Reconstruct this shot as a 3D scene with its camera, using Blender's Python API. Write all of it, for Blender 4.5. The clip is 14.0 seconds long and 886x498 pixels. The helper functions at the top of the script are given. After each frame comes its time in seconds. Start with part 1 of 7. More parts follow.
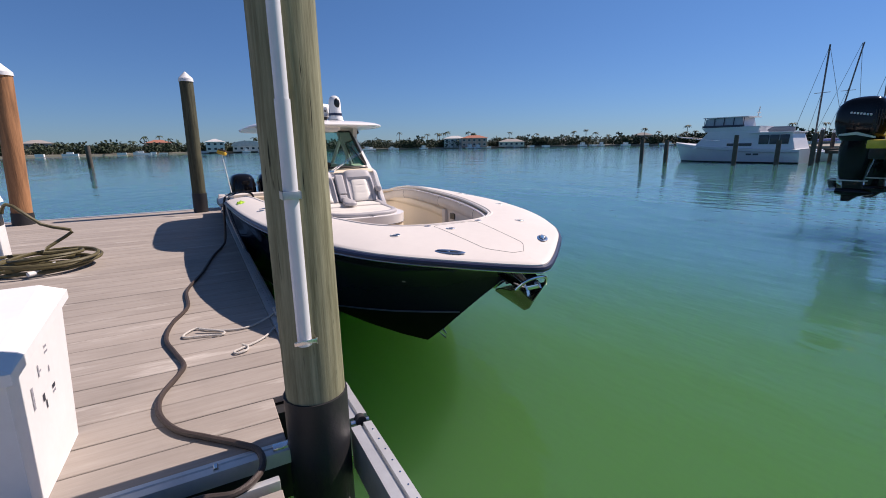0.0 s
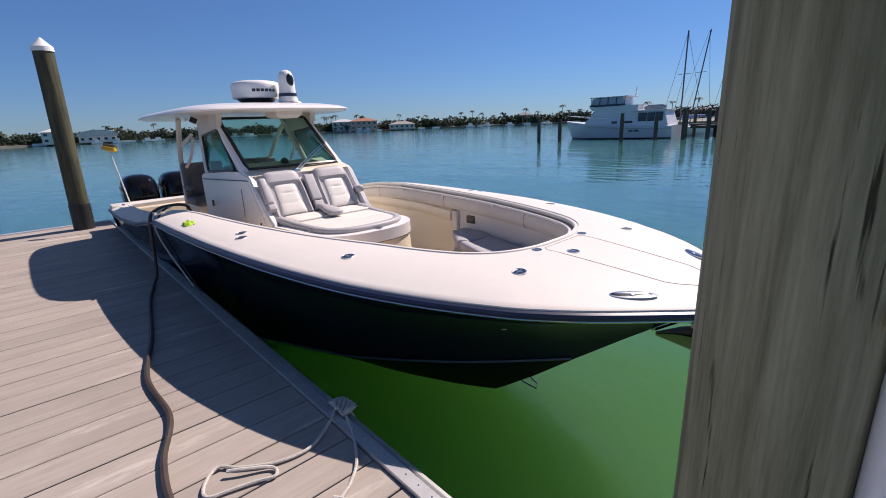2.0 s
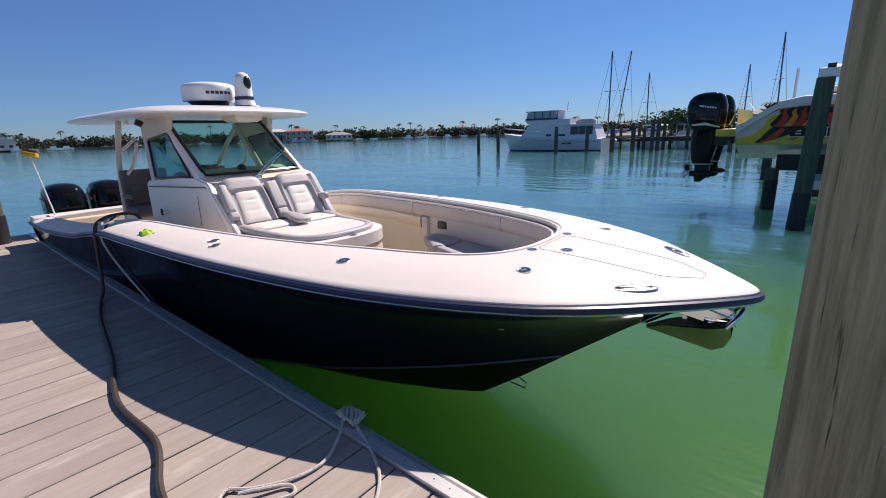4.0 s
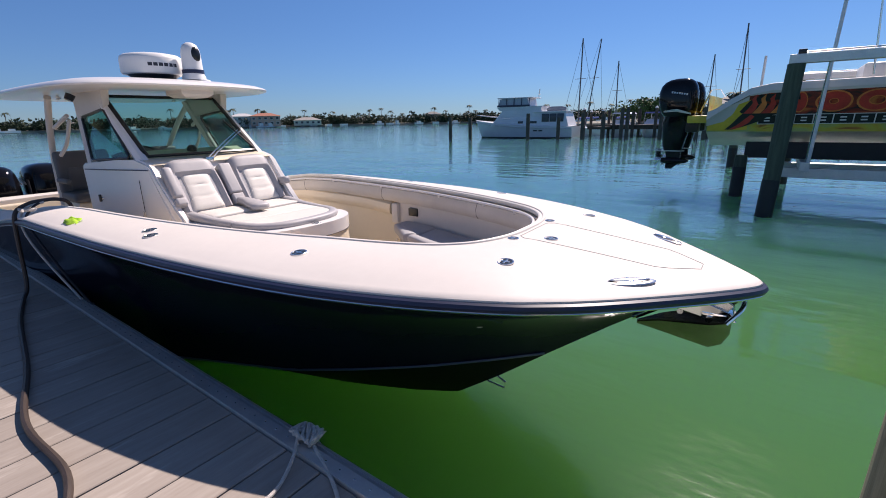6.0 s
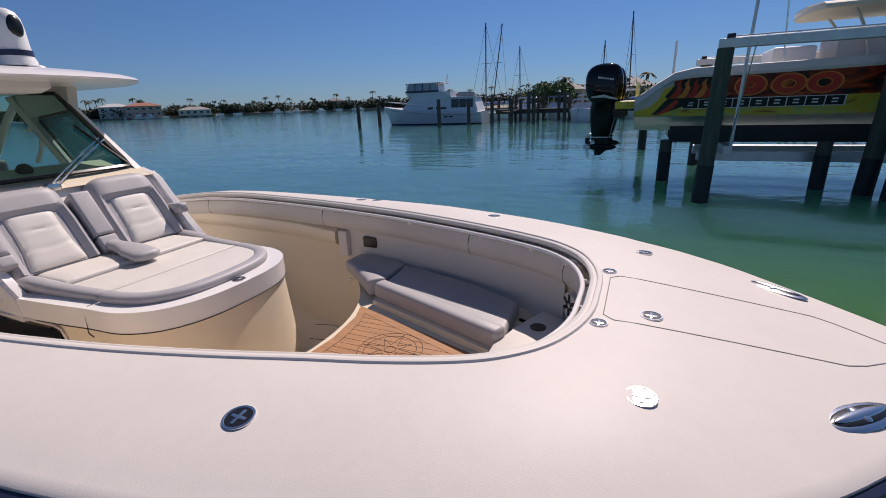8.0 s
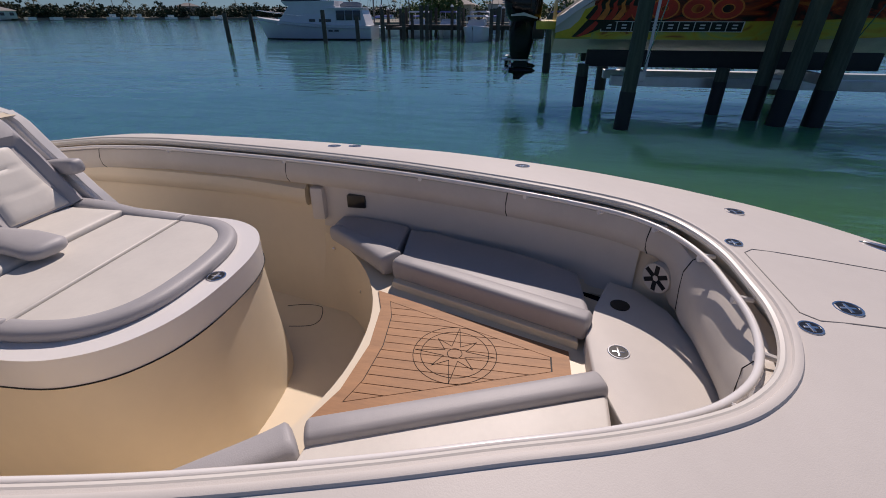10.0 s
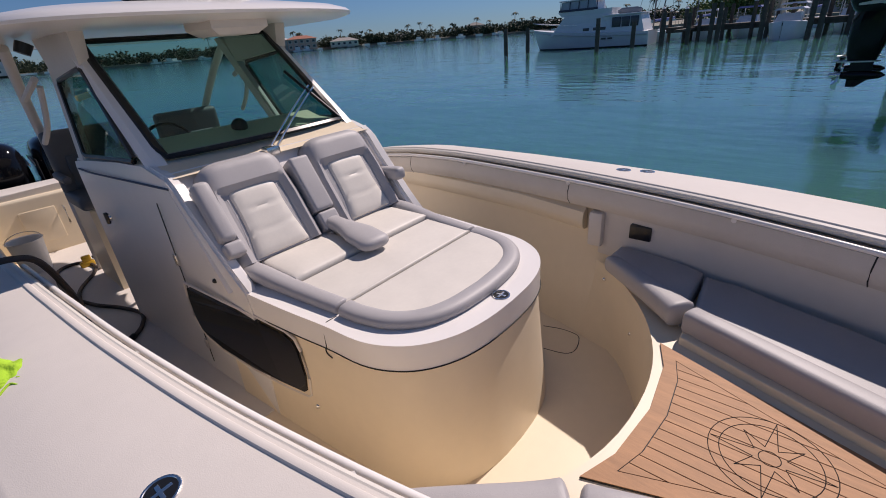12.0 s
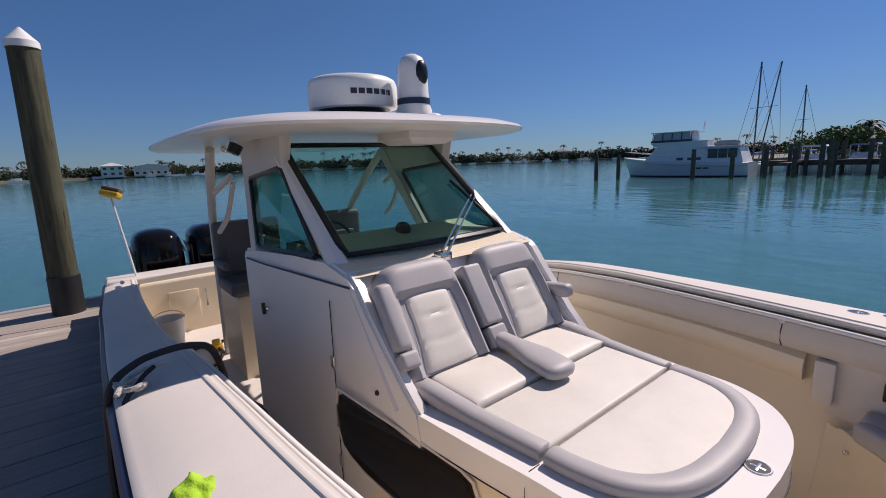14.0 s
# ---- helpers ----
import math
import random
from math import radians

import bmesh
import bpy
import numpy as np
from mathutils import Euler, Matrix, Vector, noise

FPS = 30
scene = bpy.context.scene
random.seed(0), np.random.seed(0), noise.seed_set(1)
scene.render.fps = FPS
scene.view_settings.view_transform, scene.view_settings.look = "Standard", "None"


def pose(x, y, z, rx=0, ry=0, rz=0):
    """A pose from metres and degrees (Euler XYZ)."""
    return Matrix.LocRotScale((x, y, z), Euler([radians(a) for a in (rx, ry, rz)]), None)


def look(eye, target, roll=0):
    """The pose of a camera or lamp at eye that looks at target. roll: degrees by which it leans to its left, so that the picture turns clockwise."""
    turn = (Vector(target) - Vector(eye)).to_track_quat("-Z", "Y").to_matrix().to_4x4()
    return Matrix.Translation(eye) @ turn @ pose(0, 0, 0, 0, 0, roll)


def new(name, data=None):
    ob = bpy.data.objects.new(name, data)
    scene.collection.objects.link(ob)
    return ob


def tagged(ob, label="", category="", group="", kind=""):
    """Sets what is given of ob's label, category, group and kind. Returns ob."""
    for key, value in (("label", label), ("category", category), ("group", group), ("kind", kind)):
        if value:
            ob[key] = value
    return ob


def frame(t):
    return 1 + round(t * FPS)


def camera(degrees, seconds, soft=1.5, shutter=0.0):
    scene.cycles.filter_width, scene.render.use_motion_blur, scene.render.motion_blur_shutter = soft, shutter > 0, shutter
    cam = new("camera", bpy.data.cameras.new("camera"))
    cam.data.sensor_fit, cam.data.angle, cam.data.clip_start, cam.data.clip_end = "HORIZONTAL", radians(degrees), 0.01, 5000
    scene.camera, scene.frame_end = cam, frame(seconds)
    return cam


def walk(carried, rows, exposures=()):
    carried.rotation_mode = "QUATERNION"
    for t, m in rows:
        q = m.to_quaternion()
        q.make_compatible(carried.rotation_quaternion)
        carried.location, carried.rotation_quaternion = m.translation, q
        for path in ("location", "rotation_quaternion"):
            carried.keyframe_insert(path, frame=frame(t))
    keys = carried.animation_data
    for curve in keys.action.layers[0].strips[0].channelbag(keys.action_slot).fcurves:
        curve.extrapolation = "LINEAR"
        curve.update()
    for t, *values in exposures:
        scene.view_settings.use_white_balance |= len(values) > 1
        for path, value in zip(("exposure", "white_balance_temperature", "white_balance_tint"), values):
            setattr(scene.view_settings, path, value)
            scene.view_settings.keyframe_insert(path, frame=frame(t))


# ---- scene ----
cam = camera(89.6, 14.0, soft=0.95)
PATH = [
    (0, (0.141, -0.523, 1.456), (1.067, 1.191, 1.004), -1.0),
    (0.5, (-0.011, 0.012, 1.44), (0.934, 1.719, 0.999), -0.6),
    (1, (-0.113, 0.656, 1.498), (0.854, 2.338, 1.016), -0.5),
    (1.5, (-0.31, 1.089, 1.485), (0.833, 2.653, 0.989), -0.3),
    (2, (-0.376, 1.428, 1.543), (0.91, 2.863, 1.007), -2.4),
    (2.5, (-0.441, 1.633, 1.532), (0.946, 2.975, 1.005), -2.0),
    (3, (-0.569, 1.698, 1.502), (0.893, 2.961, 0.986), -1.9),
    (5.5, (-0.651, 1.699, 1.487), (0.842, 2.937, 1.002), -1.4),
    (6, (-0.383, 1.9, 1.421), (1.161, 3.044, 0.867), -1.1),
    (6.5, (-0.18, 2.057, 1.503), (1.413, 3.12, 0.926), -1.1),
    (7, (-0.077, 2.327, 1.518), (1.596, 3.27, 0.962), -0.8),
    (7.2, (0.02, 2.43, 1.536), (1.714, 3.339, 0.985), -1.5),
    (9.3, (0.685, 3.789, 1.523), (2.419, 4.308, 0.672), -0.1),
    (9.5, (0.715, 3.839, 1.526), (2.45, 4.285, 0.636), 0.1),
    (10, (0.702, 3.962, 1.552), (2.442, 4.288, 0.622), 0.0),
    (10.5, (0.663, 4.124, 1.544), (2.383, 4.523, 0.606), -1.0),
    (11, (0.709, 4.182, 1.545), (2.261, 5.016, 0.599), -2.8),
    (11.1, (0.709, 4.194, 1.543), (2.235, 5.083, 0.606), -2.8),
    (11.3, (0.722, 4.202, 1.551), (2.18, 5.214, 0.628), -3.3),
    (11.5, (0.746, 4.216, 1.567), (2.116, 5.328, 0.626), -4.4),
    (12, (0.747, 4.255, 1.61), (2.065, 5.488, 0.748), -4.8),
    (12.5, (0.648, 4.304, 1.625), (1.889, 5.782, 1.099), -3.9),
    (13, (0.617, 4.347, 1.612), (1.854, 5.849, 1.15), -2.4),
    (13.5, (0.579, 4.458, 1.607), (1.804, 5.989, 1.215), -1.1),
    (13.9, (0.501, 4.754, 1.597), (1.723, 6.295, 1.23), -1.9),
    (14, (0.516, 4.839, 1.595), (1.721, 6.389, 1.213), -2.1),
]
walk(cam, [(t, look(eye, target, roll)) for t, eye, target, roll in PATH], exposures=[(t, stops, 6500, 19) for t, stops in ((0, 0.2), (3, 0.27), (5.5, 0.28), (6, 0.32), (6.5, 0.24), (7.2, 0.09), (9.3, -0.56), (11.2, -0.54), (11.7, -0.46), (12.5, -0.12), (14, -0.2))])

# ---- light ----
SUN_DIR = Vector((0.90, 0.0, 1.0)).normalized()
world = bpy.data.worlds.new("world")
scene.world = world
world.use_nodes = True
wn = world.node_tree.nodes
sky = wn.new("ShaderNodeTexSky")
sky.sky_type = "NISHITA"
sky.sun_disc = False
sky.sun_elevation = math.asin(SUN_DIR.z)
sky.sun_rotation = math.atan2(SUN_DIR.x, SUN_DIR.y)
sky.air_density, sky.dust_density, sky.ozone_density = 1.0, 0.0, 1.0
geo = wn.new("ShaderNodeTexCoord")
sep = wn.new("ShaderNodeSeparateXYZ")
ramp = wn.new("ShaderNodeValToRGB")
ramp.color_ramp.elements[0].position, ramp.color_ramp.elements[0].color = 0.0, (0.36, 0.58, 1.0, 1)
ramp.color_ramp.elements[1].position, ramp.color_ramp.elements[1].color = 0.35, (0.50, 0.80, 1.12, 1)
ramp.color_ramp.elements.new(1.0).color = (0.95, 1.0, 1.1, 1)
tint = wn.new("ShaderNodeVectorMath")
tint.operation = "MULTIPLY"
world.node_tree.links.new(geo.outputs["Generated"], sep.inputs[0])
world.node_tree.links.new(sep.outputs["Z"], ramp.inputs[0])
world.node_tree.links.new(ramp.outputs[0], tint.inputs[1])
world.node_tree.links.new(sky.outputs[0], tint.inputs[0])
world.node_tree.links.new(tint.outputs[0], wn["Background"].inputs[0])
wn["Background"].inputs[1].default_value = 0.068
sun = new("sun", bpy.data.lights.new("sun", "SUN"))
sun.data.energy, sun.data.angle, sun.data.color = 5.2, radians(0.53), (1.0, 0.90, 0.80)
sun.matrix_world = look(SUN_DIR * 60, (0, 0, 0))

WATER = -0.684


# ---- materials ----
def mat(name, color, rough=0.5, metal=0.0, var=0.12, scale=6.0, bump=0.0, bump_scale=80.0, stretch=(1, 1, 1), spec=0.5, coat=0.0, rvar=0.0):
    """Principled surface with two scales of colour variation and fine relief."""
    m = bpy.data.materials.new(name)
    m.use_nodes = True
    nt = m.node_tree
    b = nt.nodes["Principled BSDF"]
    b.inputs["Roughness"].default_value = rough
    b.inputs["Metallic"].default_value = metal
    b.inputs["Specular IOR Level"].default_value = spec
    b.inputs["Coat Weight"].default_value = coat
    tc = nt.nodes.new("ShaderNodeTexCoord")
    mp = nt.nodes.new("ShaderNodeMapping")
    mp.inputs["Scale"].default_value = stretch
    nt.links.new(tc.outputs["Object"], mp.inputs[0])
    if var > 0:
        n1 = nt.nodes.new("ShaderNodeTexNoise")
        n1.inputs["Scale"].default_value = scale
        n1.inputs["Detail"].default_value = 6
        n2 = nt.nodes.new("ShaderNodeTexNoise")
        n2.inputs["Scale"].default_value = scale * 9
        n2.inputs["Detail"].default_value = 4
        for n in (n1, n2):
            nt.links.new(mp.outputs[0], n.inputs["Vector"])
        add = nt.nodes.new("ShaderNodeMath")
        add.operation = "MULTIPLY_ADD"
        add.inputs[1].default_value = 0.4
        nt.links.new(n2.outputs["Fac"], add.inputs[0])
        nt.links.new(n1.outputs["Fac"], add.inputs[2])
        r = nt.nodes.new("ShaderNodeMapRange")
        r.inputs["From Min"].default_value, r.inputs["From Max"].default_value = 0.4, 1.0
        r.inputs["To Min"].default_value, r.inputs["To Max"].default_value = 1 - var, 1 + var
        nt.links.new(add.outputs[0], r.inputs[0])
        mul = nt.nodes.new("ShaderNodeVectorMath")
        mul.operation = "SCALE"
        mul.inputs[0].default_value = color
        nt.links.new(r.outputs[0], mul.inputs["Scale"])
        nt.links.new(mul.outputs[0], b.inputs["Base Color"])
        if rvar > 0:
            r2 = nt.nodes.new("ShaderNodeMapRange")
            r2.inputs["From Min"].default_value, r2.inputs["From Max"].default_value = 0.4, 1.0
            r2.inputs["To Min"].default_value, r2.inputs["To Max"].default_value = max(0, rough - rvar), rough + rvar
            nt.links.new(add.outputs[0], r2.inputs[0])
            nt.links.new(r2.outputs[0], b.inputs["Roughness"])
    else:
        b.inputs["Base Color"].default_value = (*color, 1)
    if bump > 0:
        n3 = nt.nodes.new("ShaderNodeTexNoise")
        n3.inputs["Scale"].default_value = bump_scale
        n3.inputs["Detail"].default_value = 5
        nt.links.new(mp.outputs[0], n3.inputs["Vector"])
        bp = nt.nodes.new("ShaderNodeBump")
        bp.inputs["Strength"].default_value = bump
        bp.inputs["Distance"].default_value = 0.01
        nt.links.new(n3.outputs["Fac"], bp.inputs["Height"])
        nt.links.new(bp.outputs[0], b.inputs["Normal"])
    return m


def timber(name, dark, light, stretch, scale=1.0, cracks=0.5, rough=0.85, bump=0.6, random_by_object=0.0, scuff=None):
    """Weathered wood: streaks along the grain, cracks, large stains, pale scuffs."""
    m = bpy.data.materials.new(name)
    m.use_nodes = True
    nt = m.node_tree
    L = nt.links.new
    b = nt.nodes["Principled BSDF"]
    b.inputs["Roughness"].default_value = rough
    b.inputs["Specular IOR Level"].default_value = 0.3
    tc = nt.nodes.new("ShaderNodeTexCoord")
    src = tc.outputs["Object"]
    if random_by_object:
        oi = nt.nodes.new("ShaderNodeObjectInfo")
        off = nt.nodes.new("ShaderNodeVectorMath")
        off.operation = "MULTIPLY_ADD"
        off.inputs[1].default_value = (37, 37, 37)
        L(oi.outputs["Random"], off.inputs[0])
        L(tc.outputs["Object"], off.inputs[2])
        src = off.outputs[0]
    mp = nt.nodes.new("ShaderNodeMapping")
    mp.inputs["Scale"].default_value = stretch
    L(src, mp.inputs[0])

    def noise_tex(sc, detail, vec, rough_=0.6):
        n = nt.nodes.new("ShaderNodeTexNoise")
        n.inputs["Scale"].default_value, n.inputs["Detail"].default_value, n.inputs["Roughness"].default_value = sc, detail, rough_
        L(vec, n.inputs["Vector"])
        return n

    def rng(x, a, z, lo=0.0, hi=1.0):
        r = nt.nodes.new("ShaderNodeMapRange")
        r.inputs["From Min"].default_value, r.inputs["From Max"].default_value = a, z
        r.inputs["To Min"].default_value, r.inputs["To Max"].default_value = lo, hi
        L(x, r.inputs[0])
        return r

    def mixc(fac, a, c):
        mx = nt.nodes.new("ShaderNodeMix")
        mx.data_type = "RGBA"
        L(fac, mx.inputs[0])
        for k, v in ((6, a), (7, c)):
            if isinstance(v, tuple):
                mx.inputs[k].default_value = (*v, 1)
            else:
                L(v, mx.inputs[k])
        return mx.outputs[2]

    grain = noise_tex(6 * scale, 8, mp.outputs[0], 0.7)
    fine = noise_tex(28 * scale, 6, mp.outputs[0], 0.7)
    col = mixc(rng(grain.outputs["Fac"], 0.35, 0.68).outputs[0], dark, light)
    col = mixc(rng(fine.outputs["Fac"], 0.55, 0.8, 0, 0.35).outputs[0], col, tuple(0.5 * c for c in dark))
    crack = noise_tex(9 * scale, 3, mp.outputs[0])
    cr = rng(crack.outputs["Fac"], 0.36, 0.30, 0, cracks)
    col = mixc(cr.outputs[0], col, tuple(0.12 * c for c in dark))
    stain = noise_tex(1.1, 4, src)
    col = mixc(rng(stain.outputs["Fac"], 0.45, 0.75, 0, 0.35).outputs[0], col, tuple(0.55 * c for c in dark))
    if scuff:
        wv = nt.nodes.new("ShaderNodeMapping")
        wv.inputs["Scale"].default_value = (0.7, 3.5, 1)
        L(tc.outputs["Object"] if not random_by_object else src, wv.inputs[0])
        sc_ = noise_tex(1.3, 6, wv.outputs[0], 0.65)
        col = mixc(rng(sc_.outputs["Fac"], 0.58, 0.70, 0, 0.7).outputs[0], col, scuff)
    if random_by_object:
        sc2 = nt.nodes.new("ShaderNodeVectorMath")
        sc2.operation = "SCALE"
        L(col, sc2.inputs[0])
        L(rng(oi.outputs["Random"], 0, 1, 1 - random_by_object, 1 + random_by_object).outputs[0], sc2.inputs["Scale"])
        col = sc2.outputs[0]
    L(col, b.inputs["Base Color"])
    bp = nt.nodes.new("ShaderNodeBump")
    bp.inputs["Strength"].default_value, bp.inputs["Distance"].default_value = bump, 0.006
    hs = nt.nodes.new("ShaderNodeMath")
    hs.operation = "SUBTRACT"
    L(grain.outputs["Fac"], hs.inputs[0])
    L(cr.outputs[0], hs.inputs[1])
    L(hs.outputs[0], bp.inputs["Height"])
    L(bp.outputs[0], b.inputs["Normal"])
    return m


def water_material():
    m = bpy.data.materials.new("sea_water")
    m.use_nodes = True
    nt = m.node_tree
    b = nt.nodes["Principled BSDF"]
    b.inputs["Roughness"].default_value = 0.09
    b.inputs["IOR"].default_value = 1.333
    tc = nt.nodes.new("ShaderNodeTexCoord")
    b.subsurface_method = "BURLEY"
    b.inputs["Subsurface Weight"].default_value = 1.0
    b.inputs["Subsurface Radius"].default_value = (0.9, 1.4, 0.5)
    b.inputs["Subsurface Scale"].default_value = 4.5
    big = nt.nodes.new("ShaderNodeTexNoise")
    big.inputs["Scale"].default_value = 0.12
    big.inputs["Detail"].default_value = 3
    nt.links.new(tc.outputs["Object"], big.inputs["Vector"])
    # green water by the dock, bluer further out
    ln = nt.nodes.new("ShaderNodeVectorMath")
    ln.operation = "LENGTH"
    nt.links.new(tc.outputs["Object"], ln.inputs[0])
    away = nt.nodes.new("ShaderNodeMapRange")
    away.interpolation_type = "SMOOTHSTEP"
    away.inputs["From Min"].default_value, away.inputs["From Max"].default_value = 4.0, 10.5
    nt.links.new(ln.outputs["Value"], away.inputs[0])
    ramp = nt.nodes.new("ShaderNodeMix")
    ramp.data_type = "RGBA"
    ramp.inputs[6].default_value = (0.05, 0.145, 0.034, 1)
    ramp.inputs[7].default_value = (0.058, 0.168, 0.05, 1)
    nt.links.new(big.outputs["Fac"], ramp.inputs[0])
    far = nt.nodes.new("ShaderNodeMix")
    far.data_type = "RGBA"
    far.inputs[7].default_value = (0.05, 0.155, 0.16, 1)
    nt.links.new(away.outputs[0], far.inputs[0])
    nt.links.new(ramp.outputs[2], far.inputs[6])
    nt.links.new(far.outputs[2], b.inputs["Base Color"])
    last = None
    for sc, st, dist in ((0.35, 0.2, 0.35), (1.8, 0.28, 0.07), (7.0, 0.2, 0.014)):
        mp = nt.nodes.new("ShaderNodeMapping")
        mp.inputs["Rotation"].default_value = (0, 0, 0.6)
        mp.inputs["Scale"].default_value = (1.0, 0.45, 1)
        nt.links.new(tc.outputs["Object"], mp.inputs[0])
        n = nt.nodes.new("ShaderNodeTexNoise")
        n.inputs["Scale"].default_value = sc
        n.inputs["Detail"].default_value = 3
        nt.links.new(mp.outputs[0], n.inputs["Vector"])
        bp = nt.nodes.new("ShaderNodeBump")
        bp.inputs["Strength"].default_value = st
        bp.inputs["Distance"].default_value = dist
        nt.links.new(n.outputs["Fac"], bp.inputs["Height"])
        if last:
            nt.links.new(last.outputs[0], bp.inputs["Normal"])
        last = bp
    nt.links.new(last.outputs[0], b.inputs["Normal"])
    return m


def glass_material(name, tint, rough=0.0):
    m = bpy.data.materials.new(name)
    m.use_nodes = True
    nt = m.node_tree
    nt.nodes.remove(nt.nodes["Principled BSDF"])
    t = nt.nodes.new("ShaderNodeBsdfTransparent")
    t.inputs[0].default_value = (*tint, 1)
    g = nt.nodes.new("ShaderNodeBsdfGlossy")
    g.inputs["Roughness"].default_value = rough
    f = nt.nodes.new("ShaderNodeLayerWeight")
    f.inputs["Blend"].default_value = 0.35
    pw = nt.nodes.new("ShaderNodeMath")
    pw.operation = "POWER"
    pw.inputs[1].default_value = 3.0
    nt.links.new(f.outputs["Facing"], pw.inputs[0])
    ad = nt.nodes.new("ShaderNodeMath")
    ad.operation = "MULTIPLY_ADD"
    ad.inputs[1].default_value, ad.inputs[2].default_value = 0.7, 0.04
    nt.links.new(pw.outputs[0], ad.inputs[0])
    mix = nt.nodes.new("ShaderNodeMixShader")
    nt.links.new(ad.outputs[0], mix.inputs[0])
    nt.links.new(t.outputs[0], mix.inputs[1])
    nt.links.new(g.outputs[0], mix.inputs[2])
    nt.links.new(mix.outputs[0], nt.nodes["Material Output"].inputs[0])
    return m


M_WATER = water_material()
M_GEL = mat("white_gelcoat", (0.69, 0.645, 0.595), 0.5, var=0.05, scale=2.0, bump=0.08, bump_scale=300, spec=0.2)
M_CREAM = mat("cream_gelcoat", (0.80, 0.69, 0.52), 0.4, var=0.05, scale=1.5, bump=0.04, bump_scale=200)
M_SHELL = mat("smooth_white_gelcoat", (0.84, 0.81, 0.78), 0.22, var=0.03, scale=1.5)
M_OFFWHITE = mat("off_white_coating", (0.74, 0.70, 0.63), 0.35, var=0.05, scale=3)
M_BOLSTER = mat("grey_beige_vinyl", (0.62, 0.575, 0.52), 0.5, var=0.06, scale=4, bump=0.12, bump_scale=200)
# olive pile timber darkened to carry the shade on the dock-end pile
M_SHADEPILE = timber("shaded_olive_pile", (0.045, 0.046, 0.028), (0.12, 0.118, 0.072), (4, 4, 0.3), 1.0, 0.9)
M_NAVY = mat("navy_gelcoat", (0.012, 0.013, 0.024), 0.1, var=0.2, scale=1.2, spec=0.5)
M_NAVY.node_tree.nodes["Principled BSDF"].inputs["IOR"].default_value = 1.14
M_BOTTOM = mat("black_bottom_paint", (0.006, 0.005, 0.008), 0.5, var=0.25, scale=4, bump=0.1)
M_BOTTOM.node_tree.nodes["Principled BSDF"].inputs["IOR"].default_value = 1.12
M_RUB = mat("navy_rub_rail", (0.02, 0.025, 0.06), 0.35, var=0.1)
M_STEEL = mat("polished_stainless", (0.78, 0.77, 0.76), 0.22, metal=1.0, var=0.05, scale=20)
M_ALU = mat("dull_aluminium", (0.62, 0.62, 0.61), 0.42, metal=0.6, var=0.12, scale=5, bump=0.08)
# real grey upholstery; also puts shade on the starboard bow pads
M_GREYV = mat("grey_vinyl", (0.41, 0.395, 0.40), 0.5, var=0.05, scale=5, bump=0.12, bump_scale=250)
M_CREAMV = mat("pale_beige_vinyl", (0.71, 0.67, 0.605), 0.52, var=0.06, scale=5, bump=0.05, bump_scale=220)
M_TEAK = mat("teak", (0.40, 0.20, 0.085), 0.6, var=0.2, scale=6, stretch=(8, 1, 1), bump=0.1)
M_CAULK = mat("dark_caulk", (0.02, 0.018, 0.016), 0.7, var=0)
M_BLACK = mat("black_plastic", (0.012, 0.012, 0.013), 0.3, var=0.1)
M_RUBBER = mat("black_rubber", (0.02, 0.02, 0.022), 0.65, var=0.2, bump=0.1)
M_COWL = mat("black_gloss_cowl", (0.006, 0.006, 0.008), 0.08, var=0.2, scale=3, spec=0.3)
M_SMOKE = mat("smoked_acrylic", (0.008, 0.008, 0.009), 0.05, var=0.05)
M_DECKBOARD = timber("weathered_composite_board", (0.325, 0.28, 0.24), (0.39, 0.345, 0.30), (0.5, 6, 1), 0.8, 0.0, 0.75, 0.12, 0.06, (0.60, 0.55, 0.49))
M_PILE = timber("treated_timber_pile", (0.145, 0.14, 0.08), (0.35, 0.34, 0.22), (5, 5, 0.28), 1.0, 0.9)
M_WRAP = mat("black_pile_wrap", (0.018, 0.018, 0.02), 0.55, var=0.25, scale=4, bump=0.3, bump_scale=20)
M_PVC = mat("white_pvc", (0.72, 0.72, 0.74), 0.35, var=0.05, scale=4)
M_HOSE = mat("dark_brown_hose", (0.05, 0.035, 0.028), 0.5, var=0.25, scale=8, bump=0.3, bump_scale=200)
M_ROPE = mat("pale_rope", (0.55, 0.52, 0.47), 0.9, var=0.2, scale=40, bump=0.6, bump_scale=250)
M_DARKROPE = mat("dark_dock_line", (0.02, 0.022, 0.03), 0.8, var=0.3, scale=40, bump=0.6, bump_scale=250)
M_LIME = mat("lime_cloth", (0.36, 0.60, 0.03), 0.9, var=0.15, scale=20, bump=0.5, bump_scale=120)
M_YELLOW = mat("yellow_plastic", (0.7, 0.42, 0.03), 0.5, var=0.15, scale=12)
M_WHITE = mat("white_paint", (0.78, 0.78, 0.76), 0.45, var=0.06, scale=3)
M_GLASS = glass_material("tinted_glass", (0.36, 0.62, 0.58))


# ---- builders ----
def part(name, bm, material, parent=None, label="", smooth=True):
    me = bpy.data.meshes.new(name)
    bmesh.ops.recalc_face_normals(bm, faces=bm.faces)
    bm.to_mesh(me)
    bm.free()
    me.materials.append(material)
    for p in me.polygons:
        p.use_smooth = smooth
    if smooth:
        me.set_sharp_from_angle(angle=radians(38))
    ob = new(name, me)
    if parent:
        ob.parent = parent
    if label:
        ob["label"] = label
    return ob


